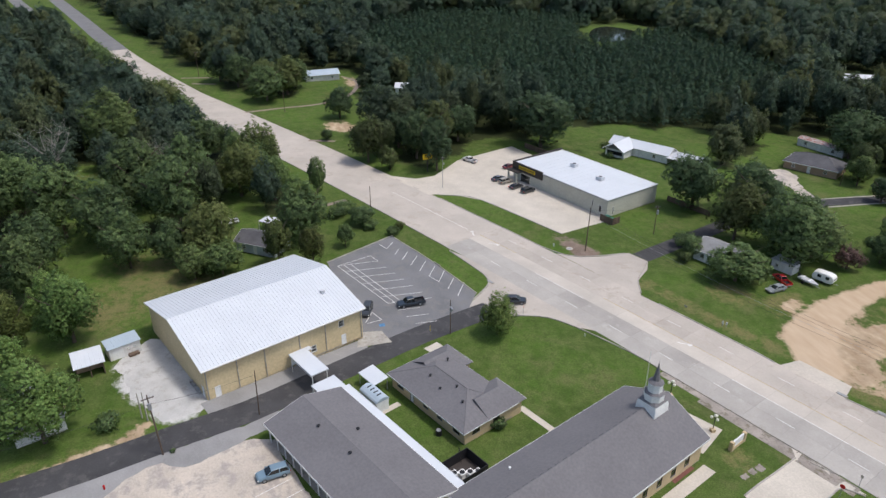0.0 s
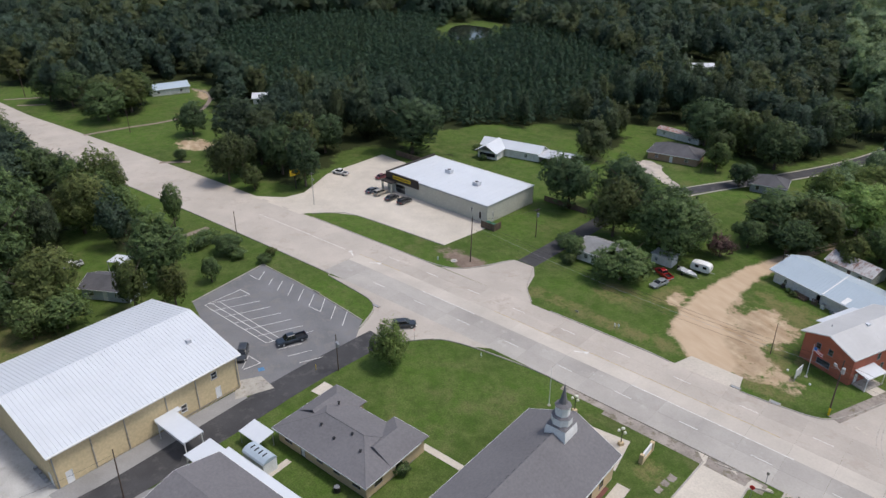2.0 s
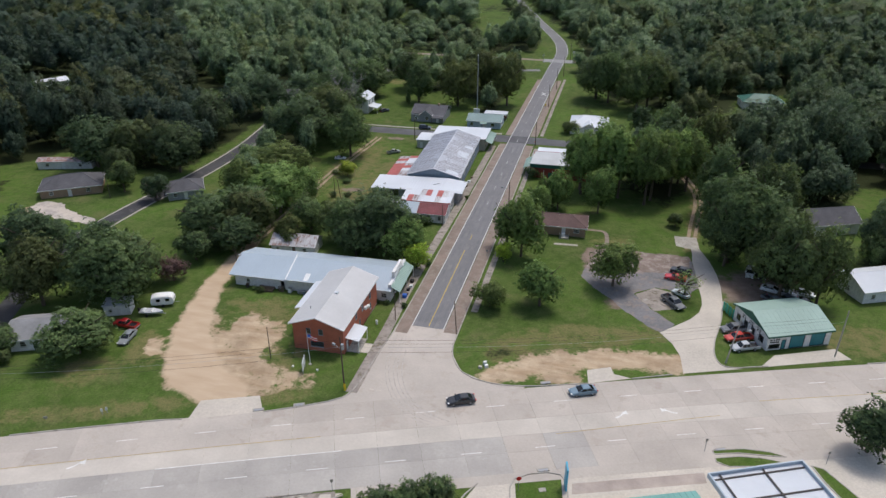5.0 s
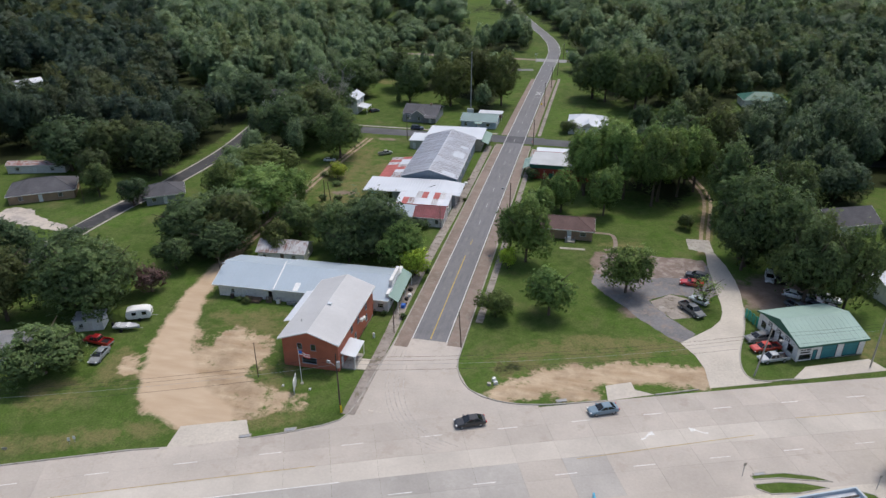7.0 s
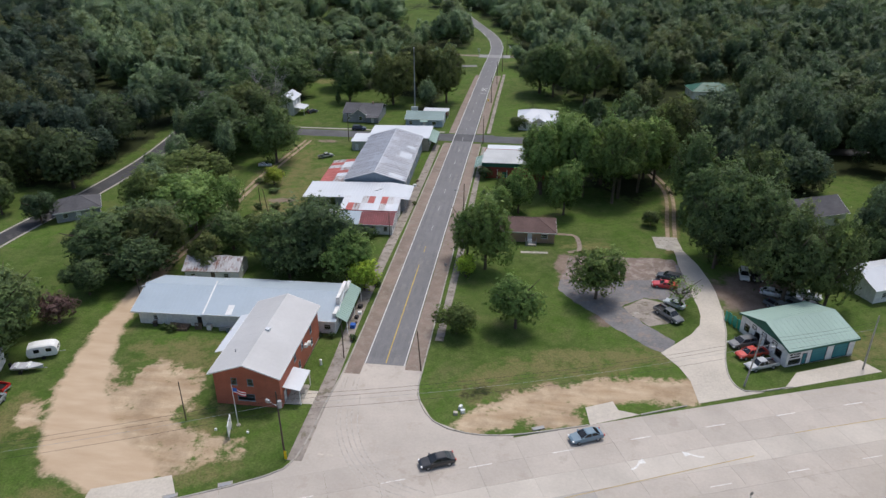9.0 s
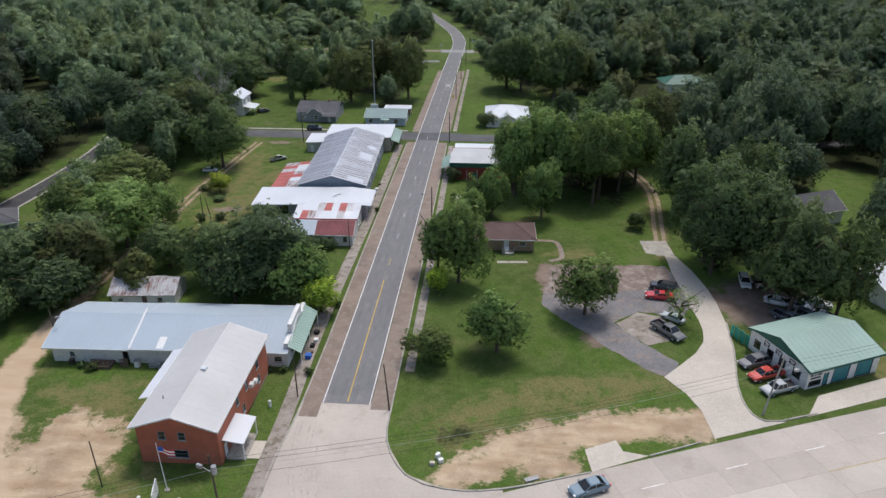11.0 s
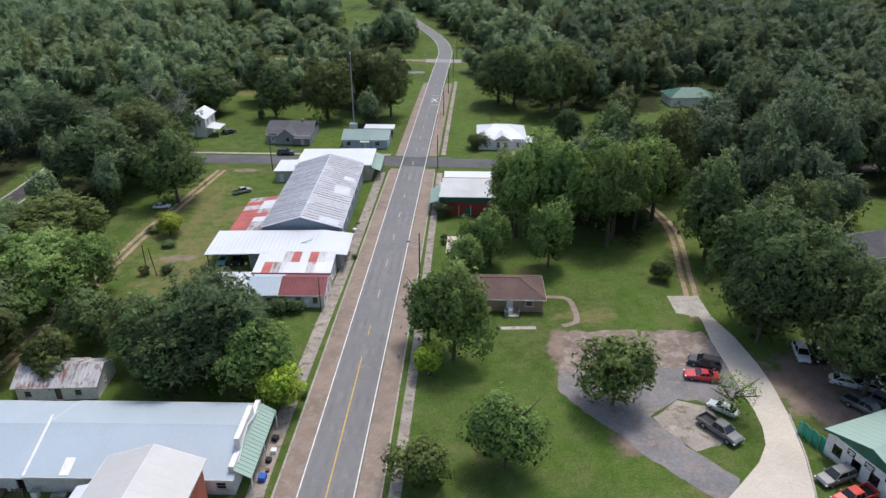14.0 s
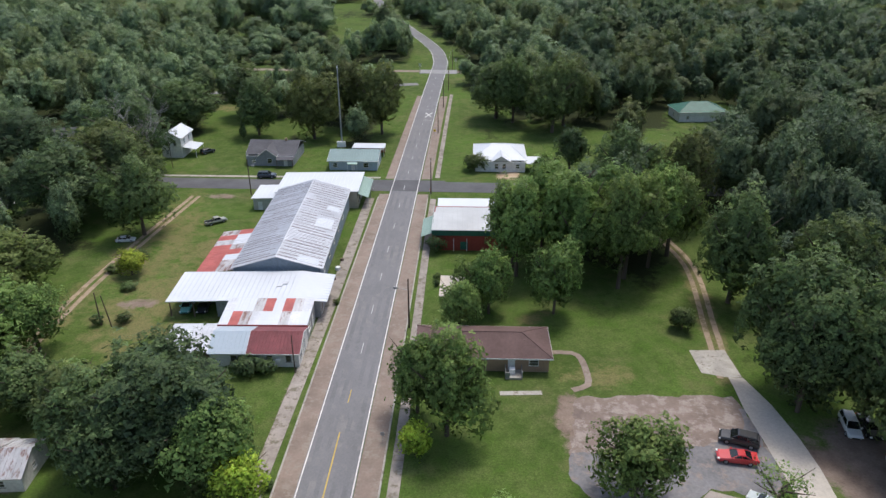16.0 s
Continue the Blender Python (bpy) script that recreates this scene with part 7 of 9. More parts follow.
shop3 = thing("tin_shop", at(-19.0, 54.9, 1.5), "low tin shop with a patched white and red roof", "shop")
walls(shop3, 13.4, 6.6, 2.9, BARE_METAL, {"right": [(1.0, 0.8, 1.8, 1.3, "w"), (4.0, 0, 1.0, 2.1, "d")]})
for i in range(9):
    for j in range(2):
        a, b = i * 1.53 - 0.2, i * 1.53 + 1.33
        mt = RED_ROOF if (i, j) in ((4, 1), (6, 1), (1, 0)) else (WHITE_ROOF, WHITE_ROOF, RUST_ROOF, GALV)[(i * 5 + j * 3) % 4]
        panel(shop3, "roof_sheet", ((a, j * 3.5 - 0.2, 3.0 + j * 0.35), (b, j * 3.5 - 0.2, 3.0 + j * 0.35), (b, j * 3.5 + 3.3, 3.35 + j * 0.35), (a, j * 3.5 + 3.3, 3.35 + j * 0.35)), mt, 0.05, 0.02, 0.5)
part("red_edging", Mesh().box(-0.2, 13.6, -0.26, -0.2, 2.75, 3.05), RED_ROOF, shop3)

cottage = thing("tin_cottage", at(-18.2, 47.9, 1.5), "white weatherboard cottage with a dark red tin roof", "cottage")
walls(cottage, 12.9, 6.6, 2.5, WHITE_WALL, {"front": [(8.2, 0.9, 0.9, 1.1, "w"), (11, 0.9, 0.8, 1.1, "w"), (3, 0.8, 0.9, 1.1, "w")], "right": [(1.0, 0.9, 0.9, 1.2, "w"), (3.4, 0, 1.0, 2.1, "d")]}, gable=1.3, along="x", frame_mat=GREY_WALL)
gable_roof(cottage, -0.2, 5.4, -0.5, 7.1, 2.52, 1.48, BLUE_ROOF, rib=0.03, every=0.6, fascia=0)
gable_roof(cottage, 5.4, 13.2, -0.5, 7.1, 2.54, 1.48, DARK_RED_ROOF, rib=0.03, every=0.5, fascia=0.12)
floor_slab(cottage, 12.9, 6.6)
part("wall_unit", Mesh().box(9.6, 10.2, -0.45, -0.02, 1.1, 1.6), WHITE_PLASTIC, cottage)
carport = thing("carport", at(-25.6, 47.6, 1.5), "open silver tin carport on posts", "canopy")
panel(carport, "canopy_roof", ((-0.2, 0, 2.3), (7.3, 0, 2.45), (7.3, 7.6, 2.7), (-0.2, 7.6, 2.6)), GALV, 0.08, 0.02, 0.6)
posts(carport, [(0, 0.2), (3.5, 0.2), (7.0, 0.2), (0, 7.4), (7.0, 7.4)], 0, 2.35, 0.06, WOOD)

tan = thing("corner_store", at(-24.6, 110.9, 1.8), "tan block corner store with a white roof", "shop")
walls(tan, 18.4, 12.6, 3.9, paint("tan_block", (0.46, 0.42, 0.34), 0.8), {"front": [(2, 0, 1.0, 2.1, "d")], "right": [(2, 0.6, 2.2, 1.6, "w"), (6, 0, 1.2, 2.2, "d"), (8.6, 0.6, 2.4, 1.6, "w")]})
panel(tan, "roof", ((-0.3, -0.3, 4.0), (18.7, -0.3, 4.2), (18.7, 12.9, 4.2), (-0.3, 12.9, 4.0)), WHITE_ROOF, 0.15, 0.02, 1.0)
part("gable_panel", Mesh().box(18.4, 18.5, -0.1, 12.7, 2.9, 4.05), DARK_GREEN, tan)
panel(tan, "awning", ((20.8, 0.4, 2.5), (20.8, 12.2, 2.5), (18.5, 12.2, 3.4), (18.5, 0.4, 3.4)), GREEN_ROOF, 0.07, 0.03, 0.6)
posts(tan, [(20.7, 0.6), (20.7, 6.2), (20.7, 12.0)], 0, 2.45, 0.05, STEEL)
annex = thing("annex", at(-29.6, 109.6, 1.8), "low tan annex with a white roof", "shop")
walls(annex, 4.9, 8.0, 2.8, BEIGE, {"front": [(1, 0, 1.0, 2.0, "d")]})
panel(annex, "roof", ((-0.3, -0.3, 2.9), (4.9, -0.3, 3.0), (4.9, 8.3, 3.0), (-0.3, 8.3, 2.9)), WHITE_ROOF, 0.12, 0.02, 1.0)

flat = thing("brick_store", at(11.9, 89.7, 0.5), "red brick store with a green band and white roof", "shop")
walls(flat, 17.0, 12.4, 4.3, paint("old_red_brick", (0.27, 0.055, 0.04), 0.85, stain=(0.85, 1.15), coarse=0.5, fine=5, bump=0.2), {"front": [(2.0, 0.0, 0.1, 0.1, "open")], "left": [(1.5, 0.6, 2.4, 1.8, "w"), (5, 0, 1.2, 2.2, "d"), (7.5, 0.6, 3, 1.8, "w")]})
panel(flat, "roof", ((-0.2, -0.2, 4.45), (17.2, -0.2, 4.45), (17.2, 12.6, 4.25), (-0.2, 12.6, 4.25)), paint("dulled_white_roof", (0.47, 0.48, 0.48), 0.6, stain=(0.88, 1.08), coarse=0.2, fine=2.0, bump=0.02, grain=0.03), 0.12, 0.02, 1.0)
part("green_band", Mesh().box(-0.06, 17.0, -0.1, -0.02, 3.2, 4.4).box(-0.1, -0.02, -0.02, 12.4, 3.4, 4.4), DARK_GREEN, flat)
panel(flat, "awning", ((-2.3, 0.6, 2.6), (-2.3, 9.5, 2.6), (-0.1, 9.5, 3.5), (-0.1, 0.6, 3.5)), GREEN_ROOF, 0.07, 0.03, 0.6)
posts(flat, [(-2.2, 0.8), (-2.2, 9.3)], 0, 2.55, 0.05, STEEL)
part("green_patch", Mesh().box(5.5, 7.0, -0.05, -0.02, 0.2, 1.9), DARK_GREEN, flat)
for x in (4.2, 6.8):
    part("pipe", Mesh().tube((x, -0.25, 0), (x, -0.25, 2.6), 0.06), WHITE_PLASTIC, flat)
rear = thing("white_annex", at(12.4, 103.0, 0.5), "low annex with a bright white flat roof", "shop")
walls(rear, 15.5, 7.6, 2.9, WHITE_WALL, {"left": [(2, 0.8, 1.2, 1.2, "w")]})
panel(rear, "roof", ((-0.2, 0.0, 3.0), (15.7, 0.0, 3.0), (15.7, 7.8, 2.95), (-0.2, 7.8, 2.95)), WHITE_ROOF, 0.1)
cage = thing("mesh_fence", at(12.0, 113.2, 0), "pale wire fence with posts round a yard", "fence")
for i in range(9):
    part("post", Mesh().tube((i * 2.0, 0, 0), (i * 2.0, 0, 1.9), 0.05), GREEN_ROOF, cage)
part("rail", Mesh().tube((0, 0, 1.85), (16, 0, 1.85), 0.035).tube((0, 0, 0.9), (16, 0, 0.9), 0.03).tube((0, 0, 0.1), (16, 0, 0.1), 0.03), GREEN_ROOF, cage)

hip = thing("brick_bungalow", at(11.9, 48.3, 0.6), "brown-roofed brick bungalow under the trees", "house")
walls(hip, 18.9, 7.4, 2.5, TAN_BRICK, {"front": [(2, 0.9, 1.5, 1.1, "w"), (7, 0.9, 1.5, 1.1, "w"), (13, 0, 1.0, 2.1, "d"), (16, 1.0, 1.4, 1.0, "w")], "right": [(2.6, 0.9, 1.3, 1.1, "w")]})
hip_roof(hip, -0.5, 19.4, -0.6, 8.0, 2.6, 1.75, BROWN_SHINGLE)
floor_slab(hip, 18.9, 7.4)
part("porch", Mesh().box(12.6, 15.0, -2.0, -0.02, 0, 0.3), KERB_MAT, hip)
part("porch_rail", Mesh().box(12.6, 12.66, -2.0, 0, 0.3, 1.2).box(14.94, 15.0, -2.0, 0, 0.3, 1.2).box(12.6, 13.2, -2.0, -1.94, 0.3, 1.2), STEEL, hip)
part("wall_unit", Mesh().box(13.2, 14.0, -1.2, -0.5, 0.3, 1.1), WHITE_PLASTIC, hip)
for x in (6.0, 15.5):
    vent_pipe(hip, x, 2.4, 3.6, BROWN_SHINGLE, 0.1, 0.2)

white = thing("white_cottage", at(20.6, 139.0, 0), "white cottage with a pale metal hip roof", "house")
walls(white, 13.0, 14.5, 2.7, WHITE_WALL, {"front": [(5.0, 0.8, 1.0, 1.4, "w"), (7.0, 0.8, 1.0, 1.4, "w"), (1.5, 0.9, 1.0, 1.2, "w"), (10.5, 0.9, 1.0, 1.2, "w")]})
hip_roof(white, -0.6, 13.6, 1.2, 15.1, 2.8, 2.4, WHITE_ROOF, inset=5.0)
gable_roof(white, 4.2, 9.2, -0.6, 6.0, 2.9, 1.5, WHITE_ROOF, along="y", fascia=0.15)
part("gable_panel", Mesh().prism([(4.4, -0.05, 2.9), (9.0, -0.05, 2.9), (6.7, -0.05, 4.25)], (0, 0.1, 0)), WHITE_WALL, white)
part("carport_roof", Mesh().box(13.2, 18.2, -1.0, 5.0, 2.5, 2.65), WHITE_ROOF, white)
posts(white, [(18.0, -0.8), (18.0, 4.8)], 0, 2.5, 0.06)

grey = thing("grey_cottage", at(-40.6, 141.2, 0), "grey boarded cottage with dark shingle gables", "house")
walls(grey, 12.6, 13.0, 2.7, GREY_WALL, {"front": [(7.6 - 2.0, 0.8, 1.3, 1.3, "w"), (1.5, 0.8, 1.0, 1.3, "w"), (10.0, 0, 1.0, 2.1, "d")]})
gable_roof(grey, -0.5, 13.1, 1.5, 13.5, 2.8, 2.2, DARK_SHINGLE, fascia=0.15, trim=GREY_WALL)
gable_roof(grey, 3.2, 8.4, -0.6, 8.0, 2.82, 1.9, DARK_SHINGLE, along="y", fascia=0.15)
part("gable_panel", Mesh().prism([(3.4, 0.0, 2.7), (8.2, 0.0, 2.7), (5.8, 0.0, 4.5)], (0, 0.15, 0)), GREY_WALL, grey)
part("porch_roof", Mesh().prism([(8.4, -1.8, 2.3), (13.0, -1.8, 2.3), (13.0, 1.6, 2.9), (8.4, 1.6, 2.9)], (0, 0, -0.1)), DARK_SHINGLE, grey)
posts(grey, [(8.6, -1.7), (12.8, -1.7)], 0, 2.25, 0.07, WOOD)
part("chimney", Mesh().box(9.0, 9.6, 7.0, 7.6, 4.0, 5.6), TAN_BRICK, grey)

office = thing("green_roof_office", at(-17.8, 138.4, 0), "pale blue office with a grey-green metal roof", "building")
walls(office, 12.6, 9.4, 2.6, paint("pale_blue_boards", (0.42, 0.50, 0.56), 0.7), {"front": [(1.0, 0.8, 1.2, 1.2, "w"), (5.8, 0, 1.0, 2.1, "d"), (9.0, 0.8, 1.4, 1.2, "w")], "right": [(3, 0.8, 1.4, 1.2, "w")]}, gable=1.4, along="x")
gable_roof(office, -0.4, 13.0, -0.5, 9.9, 2.65, 1.6, paint("grey_green_roof", (0.21, 0.29, 0.28), 0.5, stain=(0.9, 1.08), coarse=0.2, bump=0.05), rib=0.03, every=0.6, fascia=0.15)
part("porch_roof", Mesh().prism([(5.0, -1.6, 2.2), (7.6, -1.6, 2.2), (7.6, 0, 2.6), (5.0, 0, 2.6)], (0, 0, -0.08)), GREEN_ROOF, office)
posts(office, [(5.1, -1.5), (7.5, -1.5)], 0, 2.15, 0.05)
port = thing("carport", at(-13.6, 150.2, 0), "open carport with a white metal roof", "canopy")
part("canopy_roof", Mesh().box(0, 9.0, 0, 4.5, 2.4, 2.55), WHITE_ROOF, port)
posts(port, [(0.2, 0.2), (8.8, 0.2), (0.2, 4.3), (8.8, 4.3)], 0, 2.4, 0.06)
part("rear_wall", Mesh().box(0.5, 8.6, 4.0, 4.2, 0, 2.3), RED_BRICK, port)

two = thing("white_house", at(-66.0, 147.5, 0), "tall white two-storey house with a lean-to porch", "house")
walls(two, 5.6, 8.5, 5.6, WHITE_WALL, {"front": [(1.0, 0.9, 0.9, 1.4, "w"), (3.4, 3.5, 0.9, 1.4, "w"), (1.0, 3.5, 0.9, 1.4, "w")], "right": [(2, 3.5, 0.9, 1.4, "w"), (5.5, 3.5, 0.9, 1.4, "w")]}, gable=1.6, along="y")
gable_roof(two, -0.4, 6.0, -0.4, 8.9, 5.65, 1.8, WHITE_ROOF, along="y", fascia=0.15)
part("porch_roof", Mesh().prism([(5.6, 0.5, 3.0), (9.4, 0.5, 2.4), (9.4, 6.5, 2.4), (5.6, 6.5, 3.0)], (0, 0, -0.1)), WHITE_ROOF, two)
posts(two, [(9.2, 0.7), (9.2, 6.3)], 0, 2.35, 0.06)


def plain_house(x, y, deg, L, W, H, rise, wall_mat, roof_mat, label, hip_form=False, over=0.5):
    root = thing("house", at(x, y, deg), label, "house")
    walls(root, L, W, H, wall_mat, {"front": [(L * 0.15, 0.9, 1.1, 1.1, "w"), (L * 0.45, 0, 1.0, 2.05, "d"), (L * 0.75, 0.9, 1.1, 1.1, "w")], "right": [(W * 0.4, 0.9, 1.1, 1.1, "w")], "left": [(W * 0.4, 0.9, 1.1, 1.1, "w")]},
          gable=0 if hip_form else rise - over * rise / (W / 2 + over), along="x")
    if hip_form:
        hip_roof(root, -over, L + over, -over, W + over, H + 0.05, rise, roof_mat)
    else:
        gable_roof(root, -over, L + over, -over, W + over, H + 0.05, rise, roof_mat, fascia=0.12)
    floor_slab(root, L, W)
    return root


plain_house(-69.5, -28.2, 22, 11.5, 8.0, 2.6, 1.8, WHITE_WALL, paint("weathered_grey_shingle", (0.27, 0.27, 0.27), 0.9, coarse=0.3), "white boarded house with a pale grey roof behind trees")
b = thing("white_shed", at(-61.0, -13.2, 22), "small white garden shed with a flat roof", "shed")
walls(b, 5.0, 3.2, 2.3, WHITE_WALL, {"front": [(3.2, 0, 1.0, 1.9, "d"), (0.8, 0.8, 0.8, 0.8, "w")]})
part("roof", Mesh().box(-0.2, 5.2, -0.2, 3.4, 2.3, 2.45), GALV, b)
farm = plain_house(-150.0, -8.5, 33, 21, 6.0, 2.7, 1.9, WHITE_WALL, WHITE_ROOF, "long white farmhouse with a pale tin roof")
gable_roof(farm, 1.0, 9.0, -7.2, 3.0, 2.8, 2.3, WHITE_ROOF, along="y", fascia=0.12)
part("wing_wall", Mesh().box(1.5, 8.5, -5.6, -0.1, -0.3, 2.75), WHITE_WALL, farm)
# flat panel proud of the wall; the openings' dark is put into its colour
part("wing_windows", Mesh().box(2.2, 7.8, -5.66, -5.61, 0.9, 2.1), WINDOW_BLACK, farm)
part("lean_to_roof", Mesh().prism([(21.0, -1.5, 2.5), (31.5, -1.5, 2.4), (31.5, 6.0, 2.7), (21.0, 6.0, 2.8)], (0, 0, -0.12)), GALV, farm)
part("lean_to_wall", Mesh().box(24.0, 31.0, 0.2, 5.5, -0.2, 2.4), WOOD, farm)
plain_house(-121.0, 38.6, 32, 16, 10, 2.5, 2.6, TAN_BRICK, DARK_SHINGLE, "brick bungalow with a dark hip roof", True)
trailer = plain_house(-141.0, 60.6, 15, 17, 4.2, 2.5, 0.7, WHITE_WALL, paint("rusty_flat_roof", (0.46, 0.42, 0.41), 0.7, coarse=0.4, second=(0.27, 0.12, 0.095), amount=0.7), "long white mobile home with a rusty roof", over=0.2)
plain_house(-84.6, 45.5, 33, 9.5, 8.0, 2.5, 2.2, GREY_WALL, DARK_SHINGLE, "small grey house with a dark roof", True)
plain_house(-97.6, -132.4, 53, 10.5, 6.6, 2.5, 1.6, paint("pale_blue_siding", (0.45, 0.50, 0.53), 0.7), DARK_SHINGLE, "pale blue cottage with a dark shingle roof")
c = thing("carport", at(-108.0, -127.0, 50), "small white carport on posts", "canopy")
part("canopy_roof", Mesh().box(0, 4.6, 0, 3.6, 2.5, 2.62), WHITE_ROOF, c)
posts(c, [(0.1, 0.1), (4.5, 0.1), (0.1, 3.5), (4.5, 3.5)], 0, 2.5, 0.05)
c = thing("portable_cabin", at(-56.6, -154.2, 115), "white portable cabin with a pale blue flat roof", "cabin")
walls(c, 5.4, 3.0, 2.5, WHITE_WALL, {"front": [(3.0, 1.2, 0.6, 0.5, "w"), (4.1, 1.2, 0.6, 0.5, "w"), (0.5, 0.0, 1.9, 1.8, "d")]})
panel(c, "roof_slope", ((-0.2, -0.25, 2.5), (5.6, -0.25, 2.5), (5.6, 3.25, 2.75), (-0.2, 3.25, 2.75)), BLUE_ROOF, 0.08, 0.02, 0.6)
part("step", Mesh().box(3.0, 4.8, -0.9, -0.1, 0, 0.45), WOOD, c)
c = thing("open_shed", at(-51.9, -158.7, 107), "open timber shed with a white tin roof", "shed")
panel(c, "roof_slope", ((-0.3, -0.3, 2.5), (4.7, -0.3, 2.5), (4.7, 4.7, 3.0), (-0.3, 4.7, 3.0)), WHITE_ROOF, 0.1, 0.03, 0.7)
part("body", Mesh().box(0, 4.4, 2.2, 4.5, 0, 2.6), TAN_BRICK, c)
part("side_wall", Mesh().box(4.2, 4.35, 0.0, 2.2, 0, 2.3), WOOD, c)
posts(c, [(0.1, 0.0), (2.2, 0.0), (4.3, 0.0)], 0, 2.5, 0.08, WOOD)
plain_house(-44.5, -168.0, 24, 9, 7, 2.6, 1.6, WHITE_WALL, paint("grey_tin", (0.4, 0.41, 0.42), 0.6), "grey-roofed house under big trees")
plain_house(-275.0, -100.5, 96, 16, 10, 2.6, 1.5, WHITE_WALL, BLUE_ROOF, "far white house with a pale blue roof")
plain_house(-245.0, -64.0, 70, 10, 7, 2.5, 1.5, WHITE_WALL, WHITE_ROOF, "far small white-roofed house")
plain_house(-222.0, 155.0, 60, 13, 7, 2.5, 1.3, WHITE_WALL, GALV, "far house with a silver roof")
plain_house(89.5, 30.0, 24, 12, 9, 2.9, 2.0, WHITE_WALL, WHITE_ROOF, "white boarded house with a white metal roof")
plain_house(87.0, 64.5, 22, 13, 9, 2.9, 2.8, WHITE_WALL, DARK_SHINGLE, "white house with a dark slate-grey roof")
plain_house(88.0, 194.0, 5, 16, 10, 3.2, 2.4, WHITE_WALL, DARK_GREEN, "far white hall with a dark green roof", True)
plain_house(-102.0, 152.0, 20, 9, 6, 4.0, 1.8, WHITE_WALL, DARK_SHINGLE, "far white house among trees")
plain_house(-135.0, 175.0, 10, 10, 7, 3.0, 1.8, WHITE_WALL, DARK_SHINGLE, "far white house among trees")
plain_house(-115.0, 455.0, 10, 14, 8, 3, 1.8, WHITE_WALL, GALV, "far pale house beyond the woods")

# filling station
canopy = thing("station_canopy", at(51.2, -36.2, 23.5), "white flat filling station canopy with dark seams", "canopy")
part("deck", Mesh().box(0.2, 14.0, -9.8, -0.2, 4.6, 4.75), WHITE_ROOF, canopy)
part("fascia", Mesh().box(0, 14.2, -0.2, 0, 4.5, 5.3).box(0, 14.2, -10, -9.8, 4.5, 5.3).box(0, 0.2, -9.8, -0.2, 4.5, 5.3).box(14.0, 14.2, -9.8, -0.2, 4.5, 5.3), BLUE_ROOF, canopy)
ribs = Mesh()
for i in range(45):
    ribs.box(0.3 + i * 0.3, 0.36 + i * 0.3, -9.8, -0.2, 4.75, 4.79)
part("deck_ribs", ribs, WHITE_ROOF, canopy)
seams = Mesh()
for y in (-1.0, -4.9, -8.8):
    seams.box(0.3, 13.9, y - 0.12, y + 0.12, 4.79, 4.9)
for x in (1.6, 8.0):
    seams.box(x - 0.12, x + 0.12, -9.7, -0.3, 4.9, 4.98)
part("seams", seams, DARK_PANEL, canopy)
posts(canopy, [(2.0, -3.0), (12.0, -3.0), (2.0, -8.5), (12.0, -8.5)], 0, 4.6, 0.2, STEEL)
kiosk = thing("station_shop", at(33.5, -45.0, 21), "filling station shop with a green metal roof", "shop")
walls(kiosk, 17, 9, 3.4, WHITE_WALL, {"back": [(3, 0.6, 3, 1.8, "w"), (8, 0, 1.4, 2.2, "d"), (11, 0.6, 3, 1.8, "w")]})
for o in kiosk.children:
    o.location.y -= 9.2
panel(kiosk, "roof", ((-0.4, 0.4, 3.5), (17.5, 0.4, 3.5), (17.5, -9.6, 5.2), (-0.4, -9.6, 5.2)), paint("teal_green_roof", (0.17, 0.36, 0.32), 0.5, coarse=0.2), 0.14, 0.03, 0.8)
part("roof_duct", Mesh().box(2, 17.2, -3.0, -2.7, 4.05, 4.3).box(9.0, 10.0, -3.2, -2.5, 4.1, 4.5), GALV, kiosk)


# ---------------------------------------------------------------- vehicles
def body_ring(x, zb, zt, w):
    return [(x, -w * 0.9, zb), (x, w * 0.9, zb), (x, w, zb + 0.18), (x, w, zb + (zt - zb) * 0.7), (x, w * 0.9, zt), (x, -w * 0.9, zt), (x, -w, zb + (zt - zb) * 0.7), (x, -w, zb + 0.18)]


